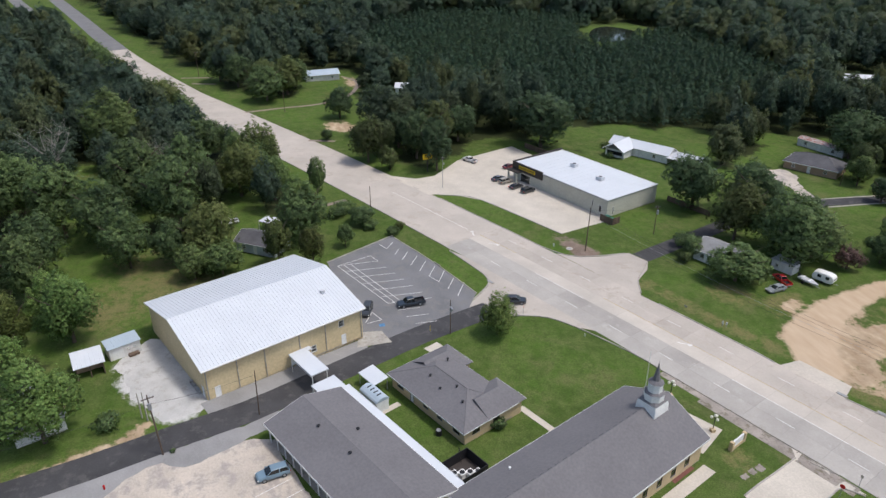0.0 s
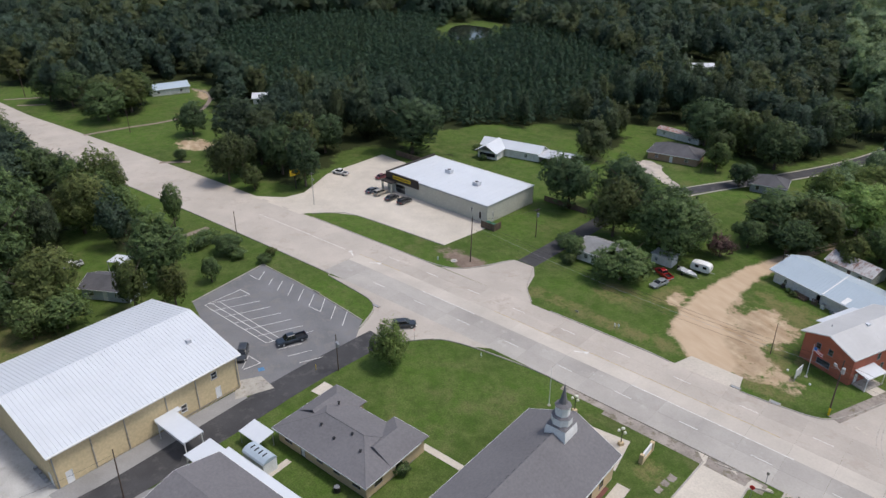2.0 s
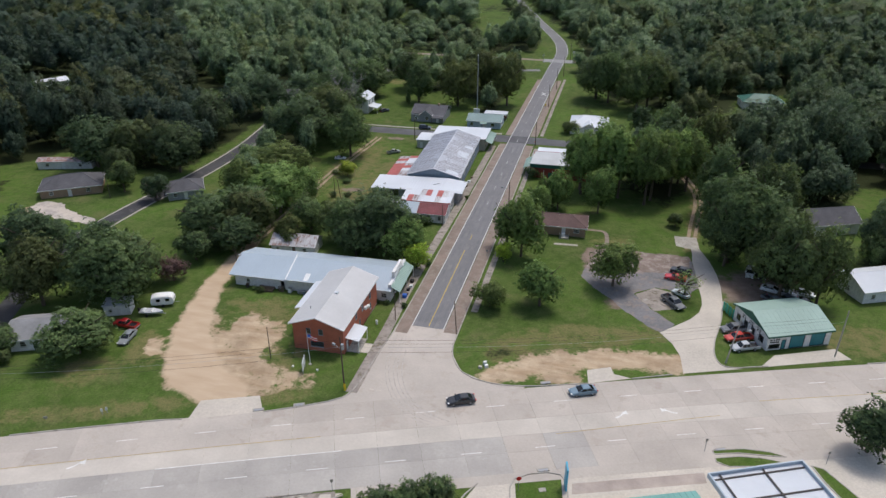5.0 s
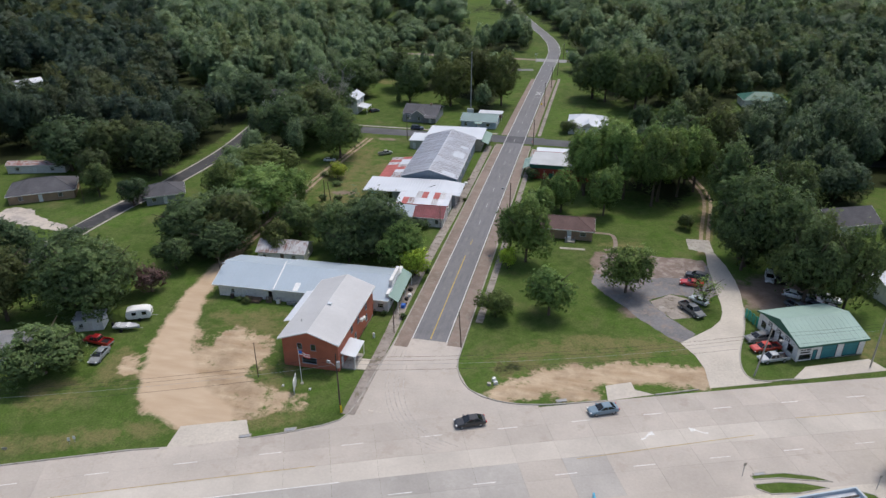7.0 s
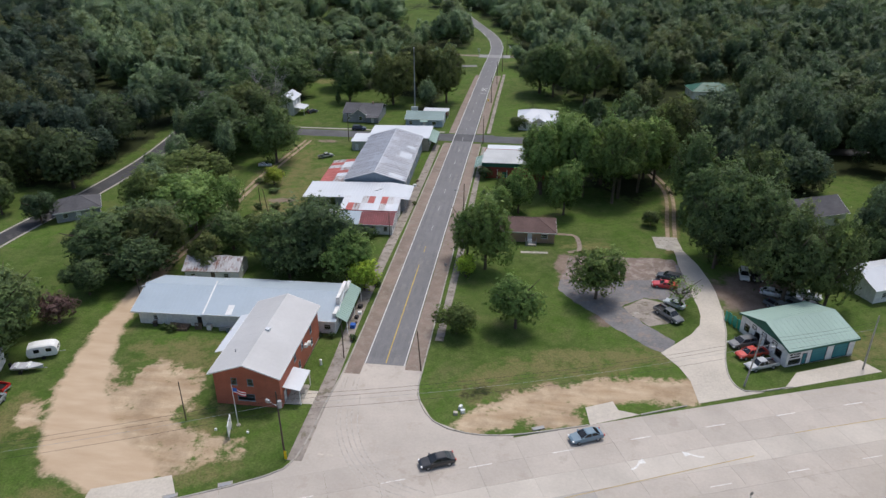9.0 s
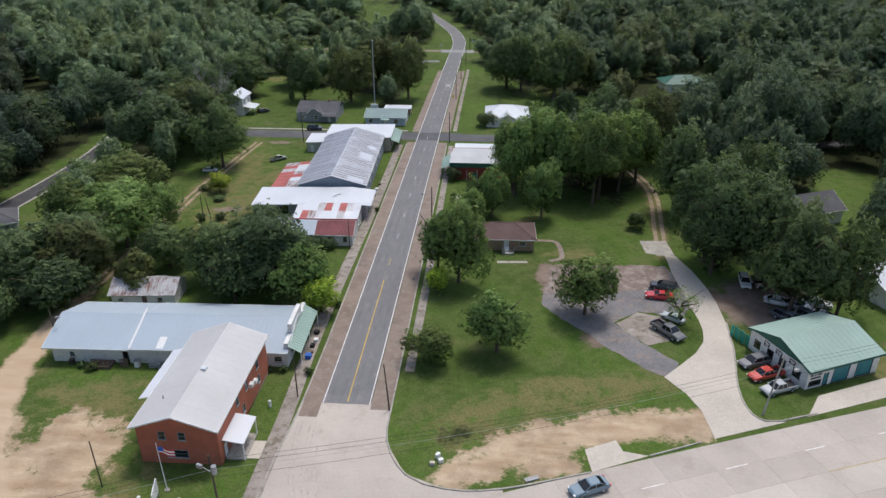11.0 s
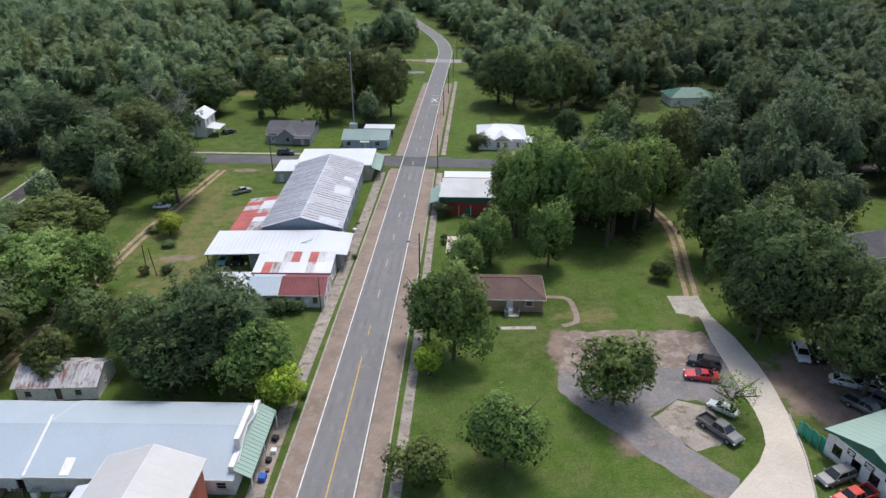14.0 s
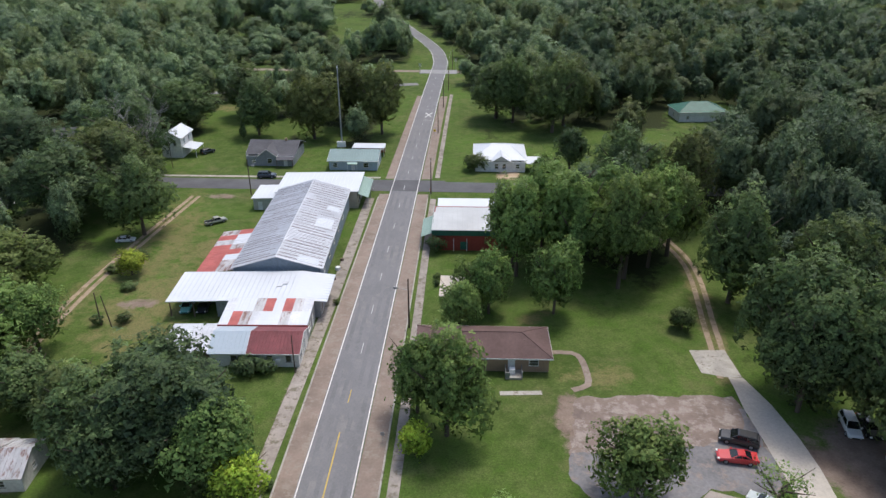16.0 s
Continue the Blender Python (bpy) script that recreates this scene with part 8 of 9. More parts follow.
CAR_SHAPES = {
    # body rings (x, bottom, top, half width); greenhouse (rear foot, rear head, front head, front foot, belt, roof, half width)
    "sedan": ([(-2.38, 0.42, 0.72, 0.74), (-2.25, 0.3, 0.92, 0.86), (-1.4, 0.24, 1.0, 0.9), (0.7, 0.24, 0.98, 0.9), (1.1, 0.25, 0.92, 0.9), (2.1, 0.28, 0.78, 0.85), (2.38, 0.4, 0.6, 0.7)], (-1.85, -1.1, 0.15, 1.05, 0.96, 1.44, 0.8), 1.42, 0.33),
    "suv": ([(-2.36, 0.45, 0.95, 0.8), (-2.28, 0.34, 1.05, 0.9), (-1.4, 0.3, 1.1, 0.93), (0.8, 0.3, 1.08, 0.93), (1.15, 0.3, 1.02, 0.92), (2.15, 0.34, 0.92, 0.88), (2.38, 0.45, 0.72, 0.76)], (-2.22, -1.95, 0.25, 1.1, 1.06, 1.68, 0.84), 1.4, 0.36),
    "pickup": ([(-0.85, 0.42, 1.08, 0.94), (0.9, 0.42, 1.1, 0.95), (1.4, 0.42, 1.12, 0.95), (2.5, 0.42, 1.02, 0.93), (2.82, 0.5, 0.82, 0.86)], (-0.75, -0.55, 0.75, 1.45, 1.1, 1.82, 0.84), 1.75, 0.4),
    "coupe": ([(-2.36, 0.42, 0.8, 0.76), (-2.2, 0.3, 0.95, 0.87), (-1.4, 0.22, 0.98, 0.9), (0.5, 0.22, 0.94, 0.9), (1.0, 0.24, 0.9, 0.9), (2.1, 0.26, 0.76, 0.86), (2.36, 0.38, 0.58, 0.72)], (-1.7, -0.8, 0.0, 0.85, 0.93, 1.34, 0.78), 1.38, 0.33),
}
CAR_PARTS = {}


def car_parts(kind):
    if kind in CAR_PARTS:
        return CAR_PARTS[kind]
    rings, (rf, rh, fh, ff, belt, top, w), axle, r = CAR_SHAPES[kind]
    out = []

    def keep(name, m, material, parent="", smooth=False):
        d = m.data(name)
        d.materials.append(material)
        if smooth:
            d.shade_smooth()
        out.append((name, d, material, parent))

    keep("body", Mesh().loft([body_ring(*a) for a in rings]), ENAMEL)
    tw = w * 0.78
    foot = [(rf, -w, belt), (ff, -w, belt), (ff, w, belt), (rf, w, belt)]
    head = [(rh, -tw, top - 0.05), (fh, -tw, top - 0.05), (fh, tw, top - 0.05), (rh, tw, top - 0.05)]
    keep("cabin_glass", Mesh().loft([foot, head]), CAR_GLASS)
    keep("roof", Mesh().loft([[(rh - 0.05, -tw - 0.03, top - 0.06), (fh + 0.06, -tw - 0.03, top - 0.06), (fh + 0.06, tw + 0.03, top - 0.06), (rh - 0.05, tw + 0.03, top - 0.06)],
                              [(rh + 0.08, -tw + 0.08, top + 0.02), (fh - 0.1, -tw + 0.08, top + 0.02), (fh - 0.1, tw - 0.08, top + 0.02), (rh + 0.08, tw - 0.08, top + 0.02)]]), ENAMEL)
    for a, b in zip(foot, head):
        keep("pillar", Mesh().tube(a, b, 0.045, sides=5), ENAMEL)
    for s in (-1, 1):
        k = (rh + fh) / 2
        keep("pillar", Mesh().tube((k, s * w, belt), (k, s * tw, top - 0.05), 0.045, sides=5), ENAMEL)
    if kind == "pickup":
        keep("bed", Mesh().box(-2.85, -0.87, -0.93, -0.84, 0.5, 1.1).box(-2.85, -0.87, 0.84, 0.93, 0.5, 1.1).box(-2.93, -2.85, -0.93, 0.93, 0.5, 1.1), ENAMEL)
        keep("bed_floor", Mesh().box(-2.84, -0.88, -0.83, 0.83, 0.42, 0.72), BLACK_METAL)
        keep("bumper", Mesh().box(-3.05, -2.94, -0.85, 0.85, 0.48, 0.66), STEEL)
    front, rear = rings[-1][0], rings[0][0] if kind != "pickup" else -2.94
    lw = rings[-1][3]
    keep("grille", Mesh().box(front - 0.03, front + 0.02, -0.45, 0.45, 0.45, 0.6), BLACK_METAL)
    for s in (-1, 1):
        keep("headlight", Mesh().box(front - 0.22, front - 0.02, s * lw - 0.16, s * lw + 0.12, 0.6, 0.74), WHITE_PLASTIC)
        keep("tail_light", Mesh().box(rear - 0.02, rear + 0.12, s * 0.72 - 0.14, s * 0.72 + 0.14, 0.72, 0.9), RED_SIGN)
        keep("mirror", Mesh().box(ff - 0.35, ff - 0.15, s * (w + 0.18) - 0.1, s * (w + 0.18) + 0.1, belt, belt + 0.16), ENAMEL)
    for x in (-axle, axle):
        for s in (-1, 1):
            y = s * (rings[1][3] - 0.08)
            keep("wheel", Mesh().tube((x, y - 0.11, r), (x, y + 0.11, r), r, sides=16), RUBBER)
            keep("rim", Mesh().tube((x, y + s * 0.10, r), (x, y + s * 0.125, r), r * 0.62, sides=12), STEEL, "wheel")
    CAR_PARTS[kind] = out
    return out


CAR_GLASS = paint("car_glass", (0.015, 0.018, 0.02), 0.04, bump=0, spec=0.6)


def car(x, y, deg, kind, colour, label, up=0.06, size=1.0):
    root = thing("pickup_truck" if kind == "pickup" else "car", at(x, y, deg, up) @ Matrix.Scale(size, 4), label, "truck" if kind == "pickup" else "car")
    last = None
    for name, d, material, parent in car_parts(kind):
        ob = part(name, d, material, last if parent else root)
        ob.color = (*colour, 1)
        if name == "wheel":
            last = ob
    return root


BLACK, SILVER, WHITE_C, RED_C = (0.012, 0.013, 0.016), (0.42, 0.43, 0.44), (0.75, 0.75, 0.74), (0.5, 0.015, 0.02)
car(-63.3, -98.2, -86, "pickup", (0.012, 0.02, 0.03), "black pickup truck parked on the car park")
car(-62.6, -107.4, -21, "suv", (0.03, 0.033, 0.036), "dark grey car parked beside the hall")
car(-59.3, -77.0, 72, "suv", (0.012, 0.016, 0.022), "black car waiting at the mouth of the drive")
car(-21.4, -127.8, -80, "suv", (0.16, 0.24, 0.30), "blue-grey car parked behind the classrooms")
car(-113.5, -134.5, -75, "pickup", WHITE_C, "white pickup truck parked by a cottage", size=0.9)
car(-148.0, -59.5, -147, "pickup", WHITE_C, "white pickup truck on the store car park", size=0.95)
for x, y, a, kd, c, lb in ((-129.6, -56.0, 112, "sedan", (0.05, 0.06, 0.08), "dark blue car parked at the store"), (-127.0, -54.6, 112, "suv", (0.30, 0.27, 0.22), "beige car parked at the store"),
                           (-122.0, -53.2, 112, "sedan", BLACK, "black car parked at the store"), (-118.2, -51.0, 112, "suv", BLACK, "black off-road car parked at the store"), (-139.4, -49.0, 112, "sedan", (0.10, 0.012, 0.02), "dark red car parked beside the store")):
    car(x, y, a, kd, c, lb)
car(14.3, -23.2, -156, "sedan", BLACK, "black car driving on the highway")
car(33.8, -15.8, -156, "sedan", (0.14, 0.22, 0.28), "blue-grey car driving on the highway")
car(-54.4, -15.6, 176, "pickup", RED_C, "bright red pickup truck on the grass", up=0.0, size=0.92)
car(-51.2, -19.6, -83, "sedan", (0.25, 0.27, 0.28), "grey car half hidden by a tree", up=0.0)
car(50.5, 19.2, -55, "pickup", (0.14, 0.145, 0.15), "dark grey pickup truck on a concrete pad", size=1.02)
car(51.6, 31.0, 172, "coupe", RED_C, "red sports car parked on the lot")
car(53.0, 34.3, 160, "suv", BLACK, "black car parked on the lot")
car(52.3, 23.7, 140, "sedan", (0.6, 0.66, 0.64), "pale car beneath a thin tree", size=0.85)
car(61.3, 11.6, -157, "suv", (0.16, 0.165, 0.17), "dark silver car parked on grass at the garage", up=0.0)
car(61.9, 8.5, -157, "pickup", (0.55, 0.05, 0.03), "red pickup truck with white stripes at the garage", up=0.0, size=0.93)
car(62.6, 5.3, -157, "pickup", SILVER, "silver pickup truck parked at the garage", up=0.0, size=0.93)
for x, y, a, kd, c in ((68.2, 37.6, -100, "suv", WHITE_C), (70.6, 37.6, -95, "sedan", BLACK), (71.2, 24.8, -54, "pickup", (0.12, 0.14, 0.16)), (74.8, 25.6, -48, "suv", (0.06, 0.07, 0.09)),
                       (71.7, 30.6, -20, "sedan", WHITE_C), (78.1, 30.6, -14, "sedan", WHITE_C), (77.6, 26.0, -40, "sedan", BLACK), (74.4, 29.6, -20, "sedan", SILVER)):
    car(x, y, a, kd, c, "old car standing in the yard behind the garage", up=0.0)
car(-28.0, 64.6, -82, "sedan", (0.16, 0.48, 0.46), "turquoise vintage car under the carport", up=0.0, size=0.95)
car(-25.2, 64.7, -82, "sedan", (0.02, 0.02, 0.05), "dark vintage car under the carport", up=0.0, size=0.95)
car(-32.6, 131.7, 3, "suv", (0.03, 0.04, 0.06), "dark blue car parked on the cross street")
car(-35.6, 101.6, 40, "pickup", (0.3, 0.3, 0.24), "old pale truck abandoned on the grass", up=0.0, size=0.8)
car(-55.0, 152.0, 50, "suv", BLACK, "black car parked on a lawn", up=0.0, size=0.9)
car(-32.0, 45.8, 70, "suv", BLACK, "black car behind the trees", up=0.0, size=0.9)
car(-29.4, 47.0, 60, "sedan", WHITE_C, "white car behind the trees", up=0.0, size=0.9)
car(-53.0, 47.0, 30, "sedan", WHITE_C, "white car under trees by the track", up=0.0, size=0.9)
car(-50.8, 91.4, 10, "sedan", WHITE_C, "pale wrecked car by the track", up=0.0, size=0.8)

van = thing("camper_trailer", at(-52.2, -6.2, 24), "small white camper trailer on the grass", "trailer")
part("body", Mesh().loft([[(x, -1.05, z0), (x, 1.05, z0), (x, 1.1, z0 + 0.5), (x, 1.05, z1 - 0.15), (x, 0.8, z1), (x, -0.8, z1), (x, -1.05, z1 - 0.15), (x, -1.1, z0 + 0.5)] for x, z0, z1 in ((-2.3, 0.9, 1.7), (-2.1, 0.55, 2.3), (-1.2, 0.5, 2.5), (1.2, 0.5, 2.5), (1.9, 0.55, 2.3), (2.2, 0.9, 1.8))]), WHITE_PLASTIC, van)
for x in (-1.2, 0.6):
    part("window", Mesh().box(x, x + 0.8, -1.13, -1.08, 1.35, 1.95), CAR_GLASS, van)
part("window", Mesh().box(2.1, 2.2, -0.6, 0.6, 1.3, 1.7), CAR_GLASS, van)
for s in (-1, 1):
    part("wheel", Mesh().tube((0, s * 0.95, 0.33), (0, s * 1.12, 0.33), 0.33, sides=14), RUBBER, van)
part("drawbar", Mesh().tube((2.1, 0, 0.5), (3.1, 0, 0.45), 0.05), STEEL, van)
boat = thing("boat_trailer", at(-52.3, -10.4, 12), "small motor boat on a trailer", "boat")
part("hull", Mesh().loft([[(x, -w, 1.0), (x, w, 1.0), (x, w * 0.75, 0.6), (x, 0, zk), (x, -w * 0.75, 0.6)] for x, w, zk in ((-2.2, 0.85, 0.5), (0.5, 0.9, 0.45), (1.8, 0.5, 0.55), (2.5, 0.05, 0.8))]), GALV, boat)
part("seat", Mesh().box(-1.6, -1.2, -0.7, 0.7, 1.0, 1.2), WHITE_PLASTIC, boat)
part("seat", Mesh().box(0.2, 0.6, -0.7, 0.7, 1.0, 1.2), WHITE_PLASTIC, boat)
part("engine", Mesh().box(-2.55, -2.2, -0.2, 0.2, 0.7, 1.5), BLACK_METAL, boat)
for s in (-1, 1):
    part("wheel", Mesh().tube((-0.6, s * 0.95, 0.3), (-0.6, s * 1.1, 0.3), 0.3, sides=12), RUBBER, boat)
part("trailer_frame", Mesh().box(-1.8, 3.0, -0.06, 0.06, 0.35, 0.45).box(-0.7, -0.5, -0.95, 0.95, 0.28, 0.38), STEEL, boat)


# ---------------------------------------------------------------- poles, wires, signs
def pole(x, y, h, label="tall wooden utility pole", arm=0.0, drum=False, lamp=0.0, turn=0.0, lean=(0, 0), r=0.15, stub=False, material=None):
    root = thing("utility_pole", at(x, y, turn), label, "pole")
    t = (lean[0], lean[1], h)
    part("shaft", Mesh().tube((0, 0, -0.3), t, r, r * 0.65, 8), material or POLE_WOOD, root)
    if arm:
        part("crossarm", Mesh().box(t[0] - 0.06, t[0] + 0.06, t[1] - arm, t[1] + arm, h - 0.7, h - 0.58), POLE_WOOD, root)
        for s in (-1, -0.4, 0.4, 1):
            part("insulator", Mesh().tube((t[0], t[1] + s * arm * 0.92, h - 0.58), (t[0], t[1] + s * arm * 0.92, h - 0.35), 0.05), STEEL, root)
    if drum:
        part("transformer", Mesh().tube((t[0] + 0.4, t[1], h - 2.3), (t[0] + 0.4, t[1], h - 1.3), 0.28, sides=12), STEEL, root)
        part("bracket", Mesh().box(t[0], t[0] + 0.3, -0.05, 0.05, h - 1.9, h - 1.8), STEEL, root)
    if lamp:
        part("lamp_arm", Mesh().tube((t[0], t[1], h * 0.78), (t[0] + lamp, t[1], h * 0.82), 0.035, sides=6), STEEL, root)
        part("lamp_head", Mesh().box(t[0] + lamp - 0.1, t[0] + lamp + 0.5, -0.14, 0.14, h * 0.8, h * 0.84), STEEL, root)
    return root


POLES = {
    "corner": (-5.7, -24.5, 10.6), "west": (-78.6, -51.8, 11.6), "east": (58.6, -0.2, 9.0), "far_east": (78.7, 7.1, 9.5), "street_1": (9.1, -2.9, 7.4), "street_2": (9.7, 60, 8.8),
    "street_3": (9.9, 121.5, 9.0), "street_4": (9.2, 175, 9.5), "street_5": (9.6, 208, 9.5), "street_6": (10.6, 235, 9.5), "cross": (-33, 119, 9.0), "farther": (11, 275, 9),
}
pole(*POLES["corner"], "tall utility pole with a transformer and lamp", drum=True, lamp=-1.6, turn=-20, lean=(-0.25, 0.1))
pole(*POLES["west"], "dark utility pole beside the lane", lean=(0.3, 0.2))
pole(*POLES["east"], "grey leaning pole beside the garage drive", lean=(1.2, 0.6), lamp=1.4, material=KERB_MAT)
pole(*POLES["far_east"], "grey utility pole beside the garage", lean=(0.4, 0.9), material=KERB_MAT)
pole(*POLES["street_1"], "dark wooden street pole", lean=(-0.5, 0.0), r=0.12)
pole(*POLES["street_2"], "dark street pole with a lamp arm", lamp=-2.2)
for k in ("street_3", "street_4", "street_5", "street_6", "farther"):
    pole(*POLES[k], "wooden utility pole along the street", arm=0.9)
pole(*POLES["cross"], "wooden utility pole at the cross street", lamp=1.0)
pole(-43.1, 8.5, 6.9, "dark pole with a yard lamp", lamp=0.8, r=0.1)
pole(-22.0, -19.0, 6.8, "slim pole at the edge of the sandy lot", r=0.09)
pole(-3.8, -1.0, 6.5, "wooden pole beside the sidewalk", r=0.11)
pole(-5.6, 46.7, 6.5, "wooden pole by the cottage", r=0.1)
pole(-39.9, 58.8, 6.0, "broken wooden pole in the yard", r=0.13)
pole(-38.0, 58.4, 5.6, "second leaning pole in the yard", r=0.11, lean=(-0.8, 0.2))
pole(-35.6, -129.3, 8.3, "slim wooden pole beside the drive", lean=(-0.5, 0.2), r=0.12)
pole(-29.7, -143.3, 10.4, "utility pole with transformers beside the drive", drum=True, arm=0.9, turn=20, lean=(-1.2, -0.2))
pole(-38.4, -146.3, 5.5, "grey pole beside the gravel yard", r=0.12, material=KERB_MAT)
pole(-39.2, -147.2, 5.0, "short grey pole beside the gravel yard", r=0.12, material=KERB_MAT)
pole(-51.1, -93.2, 7.6, "utility pole with a lamp by the drive", lamp=0.9, drum=True, r=0.11)
pole(-127.1, -74.2, 9.6, "grey car park lamp pole", arm=0.5, lamp=1.0, r=0.09, material=STEEL)
pole(-112.0, -98.0, 8.0, "wooden pole beside the highway", r=0.12)
pole(-295, -149, 12.0, "far utility pole beside the highway", arm=1.0)
pole(-222, -113.5, 9.0, "far wooden pole on the verge", r=0.12)
pole(-83.8, -30.3, 8.0, "utility pole with transformers by the store", drum=True, arm=0.8, r=0.12)
pole(-102.4, 44.0, 7.0, "slim wooden pole by a house", r=0.1)
pole(-149.5, -88, 7.0, "short wooden pole on the verge", r=0.1)
pole(-59.5, 138, 8.5, "wooden pole beside the white house", r=0.1)


def wire(a, b, ha, hb, drop, side=0.0):
    """A cable that hangs between two poles."""
    pa, pb = Vector((a[0], a[1], float(gz(a[0], a[1])) + ha)), Vector((b[0], b[1], float(gz(b[0], b[1])) + hb))
    n = Vector((-(pb - pa).y, (pb - pa).x, 0)).normalized() * side
    rings = []
    u = (pb - pa).cross(Vector((0, 0, 1))).normalized()
    for i in range(15):
        t = i / 14
        p = pa.lerp(pb, t) + n - Vector((0, 0, drop * 4 * t * (1 - t)))
        rings.append([p + u * 0.018, p + Vector((0, 0, 0.018)), p - u * 0.018, p - Vector((0, 0, 0.018))])
    m = Mesh().loft(rings)
    ob = part("cable", m, BLACK_METAL if side < 0.1 else STEEL)
    tagged(ob, "thin overhead cable slung between poles", "cable", "overhead cables")


for dz, side in ((0.0, -0.3), (-0.9, 0.0), (-1.8, 0.3), (-2.6, 0.0)):
    wire(POLES["west"], POLES["corner"], 11.3 + dz, 10.4 + dz, 1.6, side)
    wire(POLES["corner"], POLES["east"], 10.4 + dz, 8.6 + dz, 1.3, side)
    wire(POLES["east"], POLES["far_east"], 8.6 + dz, 9.2 + dz, 0.3, side)
for a, b in (("street_3", "street_4"), ("street_4", "street_5"), ("street_5", "street_6"), ("street_6", "farther")):
    wire(POLES[a], POLES[b], POLES[a][2] - 0.4, POLES[b][2] - 0.4, 0.8, 0.7)
    wire(POLES[a], POLES[b], POLES[a][2] - 0.4, POLES[b][2] - 0.4, 0.8, -0.7)
wire((-29.7, -143.3), (-35.6, -129.3), 9.6, 7.8, 0.4)
wire((-29.7, -143.3), (-22, -175), 9.6, 9.6, 0.8)
wire((-83.8, -30.3), (-78.6, -51.8), 7.6, 10.8, 0.6)

mast = thing("antenna_mast", at(-18.2, 160.3), "tall thin grey antenna mast", "mast")
part("shaft", Mesh().tube((0, 0, 0), (0, 0, 22.5), 0.28, 0.14, 8), STEEL, mast)
part("top_light", Mesh().tube((0, 0, 22.5), (0, 0, 23.0), 0.2, 0.1), WHITE_PLASTIC, mast)
part("base_box", Mesh().box(-1.2, 1.2, -1.5, -0.5, 0, 1.6), WHITE_PLASTIC, mast)


def flagpole(x, y, h, flag):
    root = thing("flagpole", at(x, y), "white flagpole with a small striped flag" if flag else "slim white flagpole without a flag", "flagpole")
    part("pole", Mesh().tube((0, 0, 0), (-0.1, 0, h), 0.06, 0.035), WHITE_PLASTIC, root)
    part("foot", Mesh().tube((0, 0, 0), (0, 0, 0.12), 0.3, sides=12), KERB_MAT, root)
    if flag:
        for i in range(5):
            m = Mesh()
            z = h - 0.5 - i * 0.2
            for k in range(6):
                x0, x1 = k * 0.3, k * 0.3 + 0.3
                m.prism([(x0, 0.08 * math.sin(x0 * 4), z - x0 * 0.25), (x1, 0.08 * math.sin(x1 * 4), z - x1 * 0.25), (x1, 0.08 * math.sin(x1 * 4), z - 0.2 - x1 * 0.25), (x0, 0.08 * math.sin(x0 * 4), z - 0.2 - x0 * 0.25)], (0, 0.01, 0))
            part("flag_stripe", m, RED_SIGN if i % 2 == 0 else WHITE_PLASTIC, root)
        part("flag_corner", Mesh().box(0, 0.6, -0.05, -0.03, h - 1.1, h - 0.5), BLUE_PLASTIC, root)


flagpole(-14.3, -19.0, 7.0, True)
flagpole(-27.2, -65.0, 7.5, False)

board = thing("notice_board", at(-14.6, -21.0, 105), "white notice board on two posts", "sign")
part("panel", Mesh().box(-1.3, 1.3, -0.06, 0.06, 0.7, 2.5), WHITE_PLASTIC, board)
posts(board, [(-1.1, 0), (1.1, 0)], 0, 0.7, 0.06, STEEL)
for s in (-2.4, 2.2):
    p = thing("ground_light", at(-14.6 + s, -20.4), "small white ground lamp on the lawn", "lamp")
    part("lamp", Mesh().box(-0.15, 0.15, -0.15, 0.15, 0, 0.25), WHITE_PLASTIC, p)

sign = thing("pole_sign", at(-141.4, -75.2, 105), "yellow store sign on a dark pole", "sign")
part("pole", Mesh().box(-0.12, 0.12, -0.12, 0.12, 0, 4.2), BLACK_METAL, sign)
face = part("sign_face", Mesh().box(-1.5, 1.5, -0.2, 0.2, 4.2, 5.9), YELLOW_SIGN, sign)
part("sign_writing", Mesh().box(-1.1, 1.1, -0.22, -0.205, 5.2, 5.5).box(-1.0, 1.0, -0.22, -0.205, 4.7, 4.95), BLACK_METAL, face)

ch = thing("church_sign", at(-10.9, -58.6, -66), "low tan brick sign with a white panel", "sign")
part("panel", Mesh().box(-1.5, 1.5, -0.12, 0.12, 0.5, 1.6), WHITE_PLASTIC, ch)
part("plinth", Mesh().box(-1.6, 1.6, -0.25, 0.25, 0, 0.5), BUFF_BRICK, ch)
for s in (-1.75, 1.75):
    part("pier", Mesh().box(s - 0.25, s + 0.25, -0.3, 0.3, 0, 1.7), BUFF_BRICK, ch)
GLOBE = paint("lamp_globe", (0.8, 0.78, 0.68), 0.3, bump=0, stain=(0.95, 1.0))


def globe(m, x, y, z, r):
    rings = [[(x + r * math.sin(a) * math.cos(b), y + r * math.sin(a) * math.sin(b), z - r * math.cos(a)) for b in np.linspace(0, 2 * math.pi, 12, endpoint=False)] for a in np.linspace(0.15, math.pi - 0.15, 8)]
    return m.loft(rings)


